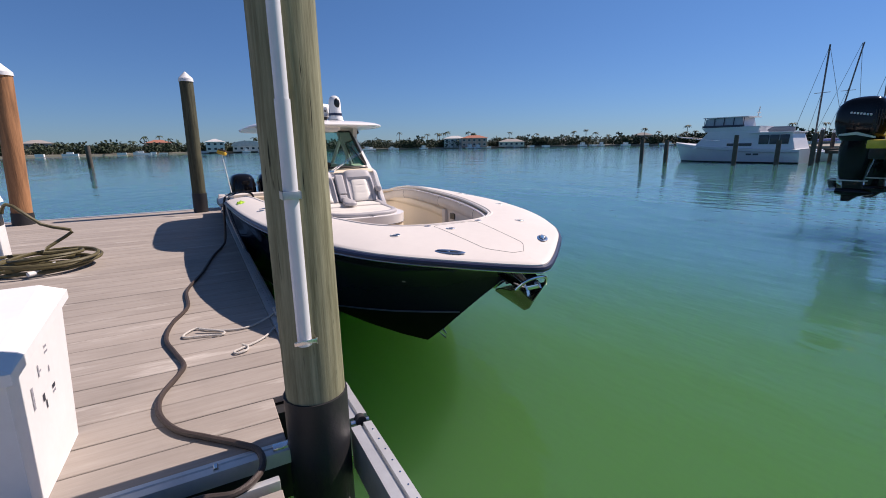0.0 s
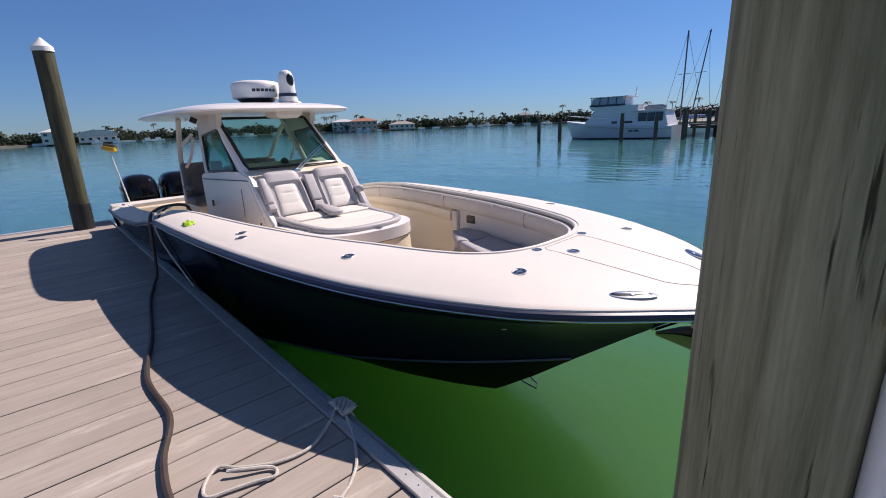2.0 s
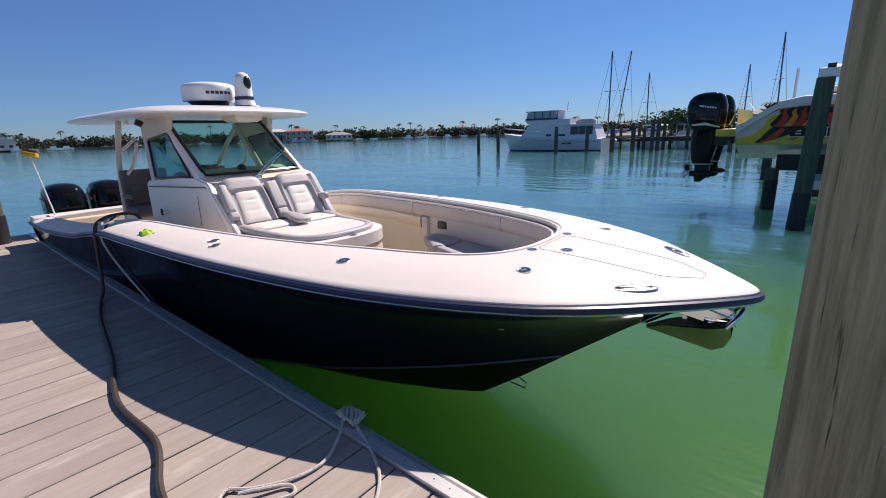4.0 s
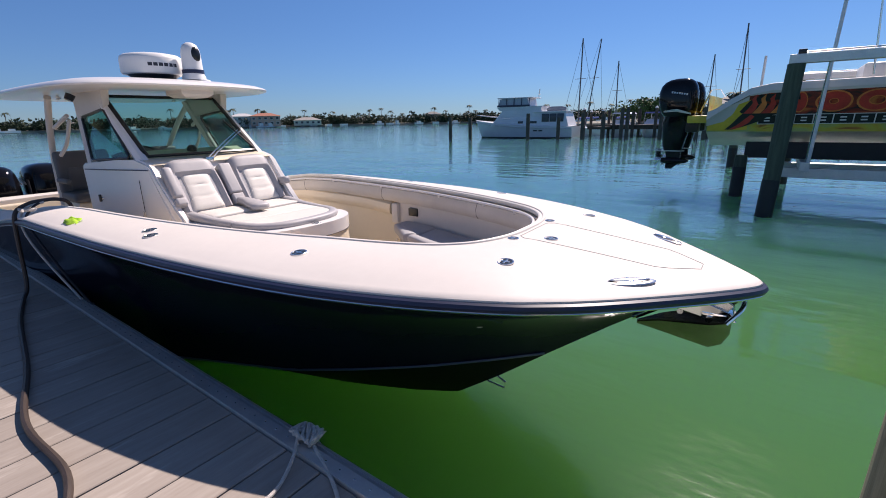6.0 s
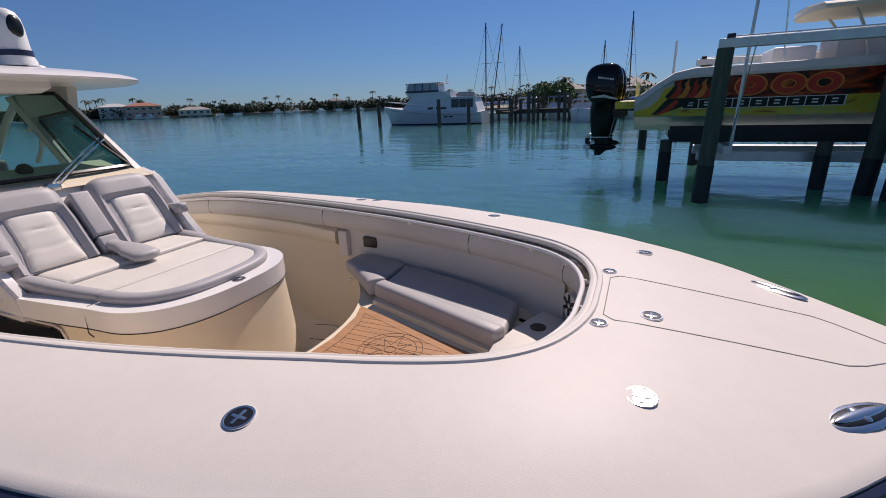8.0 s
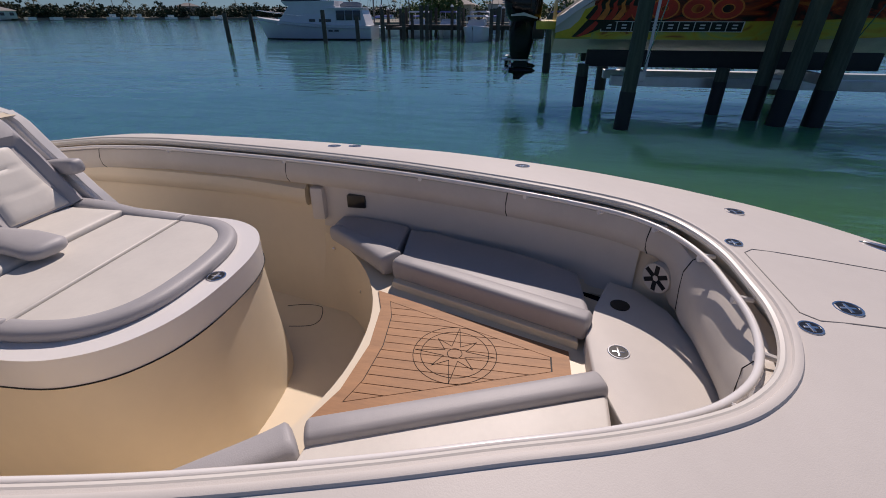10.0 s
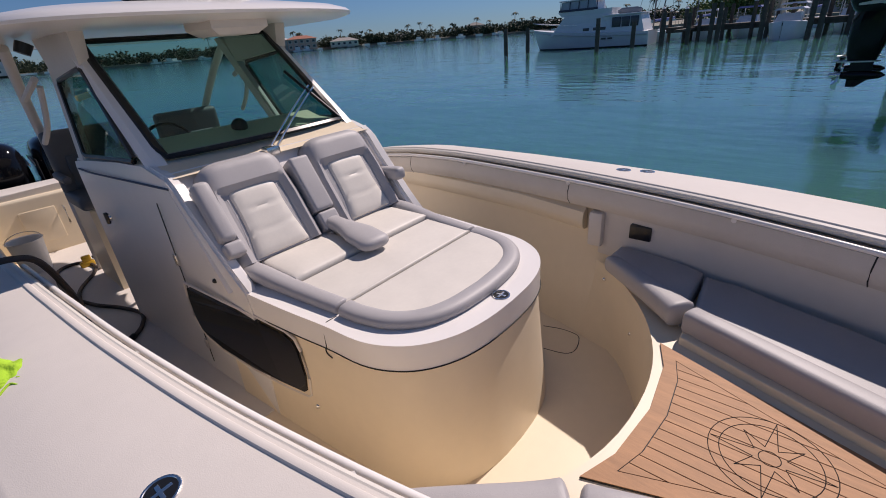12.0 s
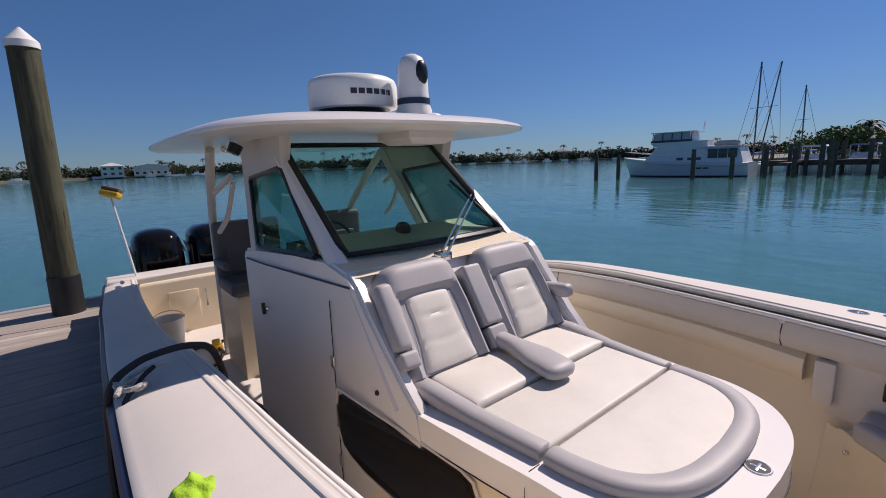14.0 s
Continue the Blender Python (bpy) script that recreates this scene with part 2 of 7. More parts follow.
def thing(name, label, category, m=Matrix(), group="", kind=""):
    ob = new(name)
    ob.matrix_world = m
    return tagged(ob, label, category, group, kind)


def box(lo, hi, bev=0.0, bm=None, seg=2):
    bm = bm or bmesh.new()
    r = bmesh.ops.create_cube(bm, size=1.0, matrix=Matrix.Translation([(a + b) / 2 for a, b in zip(lo, hi)]) @ Matrix.Diagonal([b - a for a, b in zip(lo, hi)] + [1]))
    if bev > 0:
        vs = set(r["verts"])
        bmesh.ops.bevel(bm, geom=[e for e in bm.edges if e.verts[0] in vs and e.verts[1] in vs], offset=bev, segments=seg, affect="EDGES", profile=0.6)
    return bm


def cyl(a, b, r, r2=None, seg=16, bm=None, caps=True):
    bm = bm or bmesh.new()
    a, b = Vector(a), Vector(b)
    d = b - a
    m = Matrix.Translation((a + b) / 2) @ d.to_track_quat("Z", "Y").to_matrix().to_4x4()
    bmesh.ops.create_cone(bm, cap_ends=caps, segments=seg, radius1=r, radius2=r if r2 is None else r2, depth=d.length, matrix=m)
    return bm


def ball(c, r, sq=(1, 1, 1), bm=None, u=16, v=10):
    bm = bm or bmesh.new()
    bmesh.ops.create_uvsphere(bm, u_segments=u, v_segments=v, radius=1.0, matrix=Matrix.Translation(c) @ Matrix.Diagonal((r * sq[0], r * sq[1], r * sq[2], 1)))
    return bm


def spline(pts, n=8):
    """Smooth line through points."""
    P = [Vector(p) for p in pts]
    out = []
    for i in range(len(P) - 1):
        p0, p1, p2, p3 = P[max(i - 1, 0)], P[i], P[i + 1], P[min(i + 2, len(P) - 1)]
        for k in range(n):
            t = k / n
            out.append(0.5 * ((2 * p1) + (p2 - p0) * t + (2 * p0 - 5 * p1 + 4 * p2 - p3) * t * t + (3 * p1 - p0 - 3 * p2 + p3) * t ** 3))
    out.append(P[-1])
    return out


def tube(pts, r, seg=8, bm=None, closed=False, flat=1.0):
    bm = bm or bmesh.new()
    P = [Vector(p) for p in pts]
    n = len(P)
    rings = []
    up = Vector((0, 0, 1))
    for i, p in enumerate(P):
        d = (P[(i + 1) % n] - P[i - 1]) if closed or 0 < i < n - 1 else (P[1] - P[0] if i == 0 else P[-1] - P[-2])
        d.normalize()
        side = d.cross(up)
        if side.length < 0.05:
            side = d.cross(Vector((0, 1, 0)))
        side.normalize()
        nor = side.cross(d).normalized()
        rr = r(i / max(1, n - 1)) if callable(r) else r
        rings.append([bm.verts.new(p + side * math.cos(a) * rr + nor * math.sin(a) * rr * flat) for a in (2 * math.pi * k / seg for k in range(seg))])
    for i in range(n if closed else n - 1):
        A, B = rings[i], rings[(i + 1) % n]
        for k in range(seg):
            bm.faces.new((A[k], A[(k + 1) % seg], B[(k + 1) % seg], B[k]))
    if not closed:
        bm.faces.new(rings[0])
        bm.faces.new(rings[-1])
    return bm


def loft(rows, bm=None, closed=False, cap=False):
    """Surface through rows of points."""
    bm = bm or bmesh.new()
    V = [[bm.verts.new(p) for p in row] for row in rows]
    for A, B in zip(V, V[1:]):
        m = len(A)
        for k in range(m if closed else m - 1):
            q = [A[k], A[(k + 1) % m], B[(k + 1) % m], B[k]]
            if len({tuple(v.co) for v in q}) > 2:
                try:
                    bm.faces.new(q)
                except ValueError:
                    pass
    if cap:
        for row in (V[0], V[-1]):
            try:
                bm.faces.new(row)
            except ValueError:
                pass
    return bm


def prism(poly, z0, z1, bev=0.0, bm=None, seg=3, bottom=True):
    """Upright block over a plan outline."""
    bm = bm or bmesh.new()
    lo = [bm.verts.new((x, y, z0)) for x, y in poly]
    hi = [bm.verts.new((x, y, z1)) for x, y in poly]
    n = len(poly)
    for k in range(n):
        bm.faces.new((lo[k], lo[(k + 1) % n], hi[(k + 1) % n], hi[k]))
    if bottom:
        bm.faces.new(lo[::-1])
    f = bm.faces.new(hi)
    if bev > 0:
        bmesh.ops.bevel(bm, geom=list(f.edges), offset=bev, segments=seg, affect="EDGES", profile=0.5)
    return bm


def tab(table, y):
    return float(np.interp(y, [a for a, _ in table], [b for _, b in table]))


# ---- water ----
bm = bmesh.new()
bmesh.ops.create_grid(bm, x_segments=1, y_segments=1, size=4000)
w = part("water", bm, M_WATER)
w.location = (0, 0, WATER)
tagged(w, "calm green sea water with small ripples, bluer away from the dock", "water", kind="structure")

# ==== parts below ====

# ---- dock ----
EDGE_X, DOCK_END = 0.65, 12.1
dock = thing("dock", "floating dock of weathered brown-grey composite boards in an aluminium frame", "dock", kind="structure")
part("edge_rail", loft([[(EDGE_X - 0.10, y, 0.012), (EDGE_X - 0.098, y, 0.022), (EDGE_X - 0.035, y, 0.022), (EDGE_X - 0.03, y, 0.004), (EDGE_X - 0.022, y, 0.004), (EDGE_X - 0.018, y, 0.020), (EDGE_X, y, 0.016), (EDGE_X + 0.012, y, -0.01), (EDGE_X + 0.012, y, -0.22), (EDGE_X - 0.10, y, -0.22)] for y in (2.16, DOCK_END)], closed=True, cap=True), M_ALU, dock, "dull aluminium edge rail", smooth=False)
NEAR_X = 0.69
part("edge_rail", loft([[(NEAR_X, y, -0.05), (NEAR_X, y, 0.012), (NEAR_X + 0.05, y, 0.012), (NEAR_X + 0.055, y, 0.002), (NEAR_X + 0.063, y, 0.002), (NEAR_X + 0.067, y, 0.022), (NEAR_X + 0.112, y, 0.018), (NEAR_X + 0.12, y, -0.01), (NEAR_X + 0.12, y, -0.22), (NEAR_X, y, -0.22)] for y in (-1.56, 1.55)], closed=True, cap=True), M_ALU, dock, "dull aluminium edge rail", smooth=False)
part("pile_guide", loft([[(NEAR_X, y, -0.05), (NEAR_X, y, 0.012), (NEAR_X + 0.05, y, 0.012), (NEAR_X + 0.055, y, 0.002), (NEAR_X + 0.063, y, 0.002), (NEAR_X + 0.067, y, 0.022), (NEAR_X + 0.112, y, 0.018), (NEAR_X + 0.12, y, -0.01), (NEAR_X + 0.12, y, -0.22), (NEAR_X, y, -0.22)] for y in (1.63, 2.02)], closed=True, cap=True), M_ALU, dock, "aluminium pile guide frame", smooth=False)
part("pile_guide", prism([(EDGE_X - 0.11, 1.96), (NEAR_X + 0.12, 1.96), (NEAR_X + 0.12, 2.03), (EDGE_X + 0.01, 2.16), (EDGE_X - 0.11, 2.16)], -0.2, 0.006), M_ALU, dock, "aluminium corner gusset", smooth=False)
part("end_rail", box((-7.0, DOCK_END, -0.22), (EDGE_X + 0.012, DOCK_END + 0.1, 0.02), 0.008), M_ALU, dock)
END_Y = 1.62
part("end_rail", loft([[(x, END_Y, -0.06), (x, END_Y, 0.010), (x, END_Y - 0.03, 0.014), (x, END_Y - 0.034, 0.004), (x, END_Y - 0.042, 0.004), (x, END_Y - 0.046, 0.014), (x, END_Y - 0.085, 0.010), (x, END_Y - 0.09, -0.06)] for x in (-7.0, 0.385)], closed=True, cap=True), M_ALU, dock, "pale aluminium rail where two dock sections meet", smooth=False)
part("hinge", box((0.30, END_Y - 0.075, 0.008), (0.385, END_Y - 0.03, 0.03), 0.006, cyl((0.05, END_Y - 0.04, 0.016), (0.05, END_Y - 0.075, 0.016), 0.012)), M_STEEL, dock, "worn steel hinge pin")
part("end_rail", box((-7.0, 1.345, -0.10), (0.30, 1.385, 0.004), 0.006), M_ALU, dock)
part("pile_roller", cyl((0.755, 1.575, 0.012), (0.755, 1.612, 0.012), 0.03), M_RUBBER, dock)
part("roller_hub", cyl((0.70, 1.59, 0.006), (0.80, 1.59, 0.006), 0.014), M_STEEL, dock)
bm = bmesh.new()
for k in range(150):
    yy = -1.5 + k * 0.09
    xx = NEAR_X + 0.092 if yy < 1.53 else EDGE_X - 0.062 if yy > 2.2 else None
    if xx is not None and yy < DOCK_END:
        ball((xx, yy, 0.021), 0.006, (1, 1, 0.5), bm, 6, 4)
part("rivets", bm, M_STEEL, dock, "bolt heads along the edge rails")
part("float", box((-6.9, 2.05, -0.9), (EDGE_X - 0.14, DOCK_END - 0.1, -0.24), 0, box((-6.9, -1.4, -0.9), (0.26, 1.3, -0.24))), M_BLACK, dock, "black dock floats")
part("joist", box((-6.95, 2.0, -0.24), (EDGE_X - 0.105, DOCK_END - 0.02, -0.06), 0, box((-6.95, 1.60, -0.24), (0.36, 2.0, -0.06), 0, box((-6.95, -1.55, -0.24), (0.27, 1.36, -0.06)))), M_RUBBER, dock)
# boards
rb = random.Random(3)
PITCH = 0.2335
y = -1.5
board_meshes = {}
while y < DOCK_END - 0.02:
    if 1.2 < y < END_Y:
        y = END_Y + 0.006
    y1 = min(y + PITCH - 0.009, DOCK_END - 0.005)
    if y < 1.34 < y1:
        y1 = 1.34
    x1 = EDGE_X - 0.103 if y > 1.94 else 0.375 if y > 1.4 else 0.30 if y1 > 0.9 else NEAR_X - 0.005
    key = (round(x1, 3), round(y1 - y, 3))
    if key not in board_meshes:
        ob = part("plank", box((-7.0, 0, -0.045), (x1, y1 - y, 0), 0.004, seg=1), M_DECKBOARD, dock, smooth=False)
        board_meshes[key] = ob.data
    else:
        ob = new("plank", board_meshes[key])
        ob.parent = dock
    ob.location = (0, y, rb.uniform(-0.0015, 0.0015))
    y += PITCH


def pile(name, x, y, top, r, bottom=-2.5, wrap=None, cap=True, lean=(0, 0), material=None, label="", group="", sleeve=1.1):
    ob = thing(name, label, "dock pile", pose(x, y, 0), group=group)
    rp = random.Random(int(x * 100 + y * 10))
    rows = []
    n = 20
    for k in range(13):
        z = bottom + (top - bottom) * k / 12
        rr = r * (1.04 - 0.07 * k / 12)
        rows.append([(lean[0] * z + rr * (1 + 0.018 * math.sin(3 * a + k * 0.7) + rp.uniform(-0.012, 0.012)) * math.cos(a), lean[1] * z + rr * (1 + 0.018 * math.cos(2 * a + k)) * math.sin(a), z) for a in (2 * math.pi * i / n for i in range(n))])
    part("shaft", loft(rows, closed=True, cap=True), material or M_PILE, ob)
    if wrap is not None:
        part("wrap", cyl((lean[0] * bottom, lean[1] * bottom, bottom + 0.1), (lean[0] * wrap, lean[1] * wrap, wrap), r * sleeve, r * (sleeve - 0.01), 24), M_WRAP, ob, "black plastic sleeve, on lift piles a dark wet zone")
    if cap:
        part("cap", cyl((lean[0] * top, lean[1] * top, top + 0.05), (lean[0] * top, lean[1] * top, top + 0.05 + r), r * 1.04, 0.012, 24, cyl((lean[0] * top, lean[1] * top, top - 0.02), (lean[0] * top, lean[1] * top, top + 0.05), r * 1.06, r * 1.04, 24)), M_WHITE, ob, "white cone cap")
    return ob


pile("dock_pile", 0.527, 1.555, 4.2, 0.141, wrap=0.28, label="tall weathered greenish timber pile with black sleeve and conduit", group="dock piles")
pile("dock_pile", 0.12, 11.62, 2.98, 0.145, wrap=0.45, lean=(0.018, 0.01), material=M_SHADEPILE, label="weathered timber pile with white cone cap at dock end", group="dock piles")
M_RUSTPILE = mat("orange_brown_pile", (0.33, 0.16, 0.07), 0.85, var=0.5, scale=4, stretch=(4, 4, 0.3), bump=0.8, bump_scale=14)
pile("dock_pile", -3.15, 11.7, 2.95, 0.17, wrap=0.25, lean=(0.06, 0.0), material=M_RUSTPILE, label="rusty orange timber pile with white cone cap", group="dock piles")
conduit = thing("conduit", "white plastic conduit pipe strapped to the timber pile", "pipe", pose(0.470, 1.398, 0))
part("lower_pipe", cyl((0, 0, 0.60), (0, 0, 1.645), 0.031, seg=20), M_PVC, conduit)
part("upper_pipe", cyl((0, 0, 1.64), (0, 0, 4.1), 0.027, seg=20), M_PVC, conduit)
part("strap", box((-0.04, -0.036, 1.252), (0.036, -0.031, 1.284), 0.002, box((-0.04, -0.036, 1.252), (-0.036, 0.04, 1.284), 0, box((0.032, -0.036, 1.252), (0.036, 0.05, 1.284)))), M_ALU, conduit, "grey metal strap")
part("strap", box((-0.05, -0.038, 0.615), (0.05, -0.033, 0.635), 0.002, box((0.046, -0.038, 0.61), (0.05, 0.05, 0.64))), M_STEEL, conduit)

# ---- boat ----
BOAT = Matrix.Translation((2.24, 1.86, 0)) @ pose(0, 0, 0, 0, 0, 1.15) @ Matrix.Translation((0, -1.86, 0))
boat = thing("motor_boat", "white centre-console fishing boat with navy hull and cream cockpit", "boat", BOAT)

HB = spline([(0.0, 1.86), (0.07, 1.885), (0.20, 1.98), (0.41, 2.16), (0.73, 2.46), (0.89, 2.65), (1.01, 2.83), (1.21, 3.23), (1.39, 3.74), (1.54, 4.46), (1.62, 5.25), (1.65, 5.8), (1.665, 6.3), (1.67, 7.0), (1.67, 7.9), (1.65, 8.9), (1.63, 9.8), (1.55, 11.2)], 5)
HO = spline([(0.0, 3.16), (0.18, 3.165), (0.35, 3.205), (0.50, 3.28), (0.62, 3.40), (0.70, 3.54), (0.78, 3.74), (0.85, 3.96), (0.95, 4.28), (1.065, 4.72), (1.17, 5.28), (1.24, 5.8), (1.29, 6.3), (1.33, 6.9), (1.355, 7.7), (1.36, 8.7), (1.34, 9.7), (1.28, 11.0)], 5)
ZE = [(1.86, 0.62), (2.5, 0.65), (3.5, 0.68), (4.5, 0.705), (6.0, 0.715), (6.9, 0.71), (7.4, 0.655), (8.0, 0.56), (8.9, 0.48), (10.0, 0.41), (11.2, 0.37)]
ZT = [(1.86, 0.655), (2.4, 0.69), (3.0, 0.735), (4.0, 0.755), (6.5, 0.765), (7.0, 0.745), (7.5, 0.69), (8.0, 0.60), (8.9, 0.52), (10.0, 0.45), (11.2, 0.41)]
KEEL = [(1.86, 0.60), (2.0, 0.555), (2.31, 0.385), (2.57, 0.19), (2.95, -0.11), (3.32, -0.41), (3.71, -0.70), (4.0, -0.87), (4.4, -1.0), (5.2, -1.08), (11.2, -1.1)]
CH = [(2.95, 0.0), (3.3, 0.20), (3.7, 0.40), (4.2, 0.62), (4.7, 0.80), (6.0, 1.14), (8.0, 1.38), (11.2, 1.38)]
CZ = [(2.95, -0.11), (3.3, -0.18), (3.7, -0.26), (4.7, -0.42), (6.0, -0.54), (8.0, -0.60), (11.2, -0.60)]


def deck_z(f, y):
    """Deck height at fraction f from the outer edge inward."""
    return tab(ZE, y) + (tab(ZT, y) - tab(ZE, y)) * (1 - (1 - f) ** 2.6)


def hull_side(s):
    top, low = [], []
    for p in HB:
        u, y = p.x, p.y
        ze, zk = tab(ZE, y) - 0.05, min(tab(KEEL, y), tab(ZE, y) - 0.06)
        hc, zc = (tab(CH, y), tab(CZ, y)) if y > 2.95 else (0.0, zk)
        row = []
        for k in range(13):
            t = k / 12
            cu, cz = hc + 0.30 * (u - hc), zc + 0.62 * (ze - zc)
            row.append((s * ((1 - t) ** 2 * hc + 2 * t * (1 - t) * cu + t * t * u), y, (1 - t) ** 2 * zc + 2 * t * (1 - t) * cz + t * t * ze))
        top.append(row)
        low.append([(s * (hc * k / 5), y, zk + (zc - zk) * k / 5) for k in range(6)])
    return top, low


bm_top, bm_low = bmesh.new(), bmesh.new()
for s in (-1, 1):
    a, b = hull_side(s)
    loft(a, bm_top)
    loft(b, bm_low)
bmesh.ops.remove_doubles(bm_top, verts=bm_top.verts, dist=0.0005)
bmesh.ops.remove_doubles(bm_low, verts=bm_low.verts, dist=0.0005)
yT = HB[-1].y
stern = [(-1.55, yT, 0.32), (-1.46, yT, -0.2), (-1.38, yT, -0.60), (0, yT, -1.1), (1.38, yT, -0.60), (1.46, yT, -0.2), (1.55, yT, 0.32)]
bm_top.faces.new([bm_top.verts.new(p) for p in stern])
part("hull", bm_top, M_NAVY, boat, "glossy navy blue hull sides")
part("bottom", bm_low, M_BOTTOM, boat, "black painted bottom")
for s in (-1, 1):
    part("spray_rail", tube([(s * (tab(CH, y) + 0.012), y, tab(CZ, y) + 0.005) for y in np.linspace(2.97, 11.1, 50)], 0.009, 6), mat("grey_navy_edge", (0.10, 0.11, 0.14), 0.35, var=0.1), boat, "grey spray rail along the chine")

# deck sheet with rolled edge
rows_p = []
for s in (-1, 1):
    rows = []
    for p, q in zip(HB, HO):
        row = [(s * p.x, p.y, tab(ZE, p.y) - 0.035), (s * p.x, p.y, tab(ZE, p.y) - 0.008)]
        for k in range(10):
            f = (k / 9) ** 1.4
            x, yy = p.x + (q.x - p.x) * f, p.y + (q.y - p.y) * f
            inset = 0.012 * (1 - f)
            row.append((s * max(0, x - inset), yy + (inset if k == 0 and p.y < 3 else 0), deck_z(max(0.012, f), yy)))
        x, yy, zz = row[-1]
        row.append((x, yy, zz - 0.035))
        rows.append(row)
    rows_p += [rows]
bm = bmesh.new()
for rows in rows_p:
    loft(rows, bm)
bmesh.ops.remove_doubles(bm, verts=bm.verts, dist=0.0008)
DECK_TRIS = [[Vector(v.co) for v in (f.verts[0], f.verts[k], f.verts[k + 1])] for f in bm.faces for k in range(1, len(f.verts) - 1)]
part("deck", bm, M_GEL, boat, "white gelcoat foredeck and side decks")


def dz_at(u, y):
    """Height of the deck's upper surface at a place on it."""
    best = -9.0
    for a, b, c in DECK_TRIS:
        d = (b.y - c.y) * (a.x - c.x) + (c.x - b.x) * (a.y - c.y)
        if abs(d) > 1e-9:
            l1 = ((b.y - c.y) * (u - c.x) + (c.x - b.x) * (y - c.y)) / d
            l2 = ((c.y - a.y) * (u - c.x) + (a.x - c.x) * (y - c.y)) / d
            if l1 > -0.002 and l2 > -0.002 and l1 + l2 < 1.002:
                best = max(best, l1 * a.z + l2 * b.z + (1 - l1 - l2) * c.z)
    return best if best > 0 else ztop(y)


def ring(table, dz, inset, zf, s=None):
    """Points along a half outline, mirrored into one line from stern to stern unless s is given."""
    pts = []
    for i, p in enumerate(table):
        q, r = table[max(i - 1, 0)], table[min(i + 1, len(table) - 1)]
        t = Vector((r.x - q.x, r.y - q.y)).normalized()
        n = Vector((t.y, -t.x))
        pts.append((p.x + n.x * inset, p.y + n.y * inset, zf(p.y) + dz))
    left = [(-x, y, z) for x, y, z in reversed(pts)]
    return left + pts[1:] if s is None else [(s * x, y, z) for x, y, z in pts]


zedge = lambda y: tab(ZE, y)
ztop = lambda y: tab(ZT, y)
part("rub_rail", tube(ring(HB, -0.040, 0.006, zedge), 0.023, 8), M_RUB, boat, "navy rubber rub rail")
part("rub_strip", tube(ring(HB, -0.064, 0.010, zedge), 0.0075, 6), M_STEEL, boat, "stainless strip under the rub rail")
part("coaming_lip", tube(ring(HO, 0.0, 0.03, ztop), 0.014, 8, flat=0.7), M_GEL, boat)
part("coaming_lip", tube(ring(HO, -0.012, 0.0, ztop), 0.014, 8), M_OFFWHITE, boat)

# cockpit liner and sole
SOLE = -0.29


def hull_u(y, z):
    """Half breadth of the hull's inside at height z."""
    u = float(np.interp(y, [p.y for p in HB], [p.x for p in HB]))
    ze = tab(ZE, y) - 0.05
    hc, zc = tab(CH, y), tab(CZ, y)
    if z < zc:
        return hc * max(0, (z - tab(KEEL, y)) / (zc - tab(KEEL, y) + 1e-6))
    cu, cz = hc + 0.30 * (u - hc), zc + 0.62 * (ze - zc)
    best = min((abs((1 - t) ** 2 * zc + 2 * t * (1 - t) * cz + t * t * ze - z), t) for t in np.linspace(0, 1, 41))[1]
    return (1 - best) ** 2 * hc + 2 * best * (1 - best) * cu + best * best * u


rows = []
for p in HO:
    zt = ztop(p.y) - 0.03
    fwd = 0.06 if p.y < 3.3 else 0.0
    row = [(p.x, p.y, zt)]
    g = min(1.0, p.x / 0.2)
    for du, z in ((0.05, zt - 0.03), (0.07, zt - 0.2), (0.05, 0.34), (0.04, 0.22), (0.02, 0.0), (0.0, SOLE)):
        z = max(z, 0.21) if p.y < 4.5 else z
        row.append((max(0.0, min(p.x + du * g, hull_u(p.y, z) - 0.035)), p.y - fwd, z))
    rows.append(row)
bm = bmesh.new()
for s in (-1, 1):
    loft([[(s * x, y, z) for x, y, z in r] for r in rows], bm)
bmesh.ops.remove_doubles(bm, verts=bm.verts, dist=0.0008)
part("liner", bm, M_CREAM, boat, "cream moulded cockpit liner")
sole = [(r[-1][0] + 0.01, r[-1][1]) for r in rows if r[-1][1] > 4.5]
part("sole", prism([(-x, y) for x, y in reversed(sole)] + sole, SOLE - 0.03, SOLE), M_CREAM, boat, "cream non-skid cockpit sole", smooth=False)
part("aft_sole", prism([(-1.2, 6.4), (1.2, 6.4), (1.2, 10.77), (-1.2, 10.77)], SOLE, SOLE + 0.004), M_GEL, boat, "white non-skid aft cockpit sole", smooth=False)

# ---- boat: bow cockpit ----
def outline(half):
    """Mirror a half outline, given from the centre line outward, into a closed plan."""
    return [(-x, y) for x, y in reversed(half)] + [p for p in half if p[0] > 1e-6]


def arc_y(u):
    """Aft edge of the bow platform, hollow towards the lounge."""
    return 4.62 + 0.50 * (abs(u) / 1.0) ** 2.2


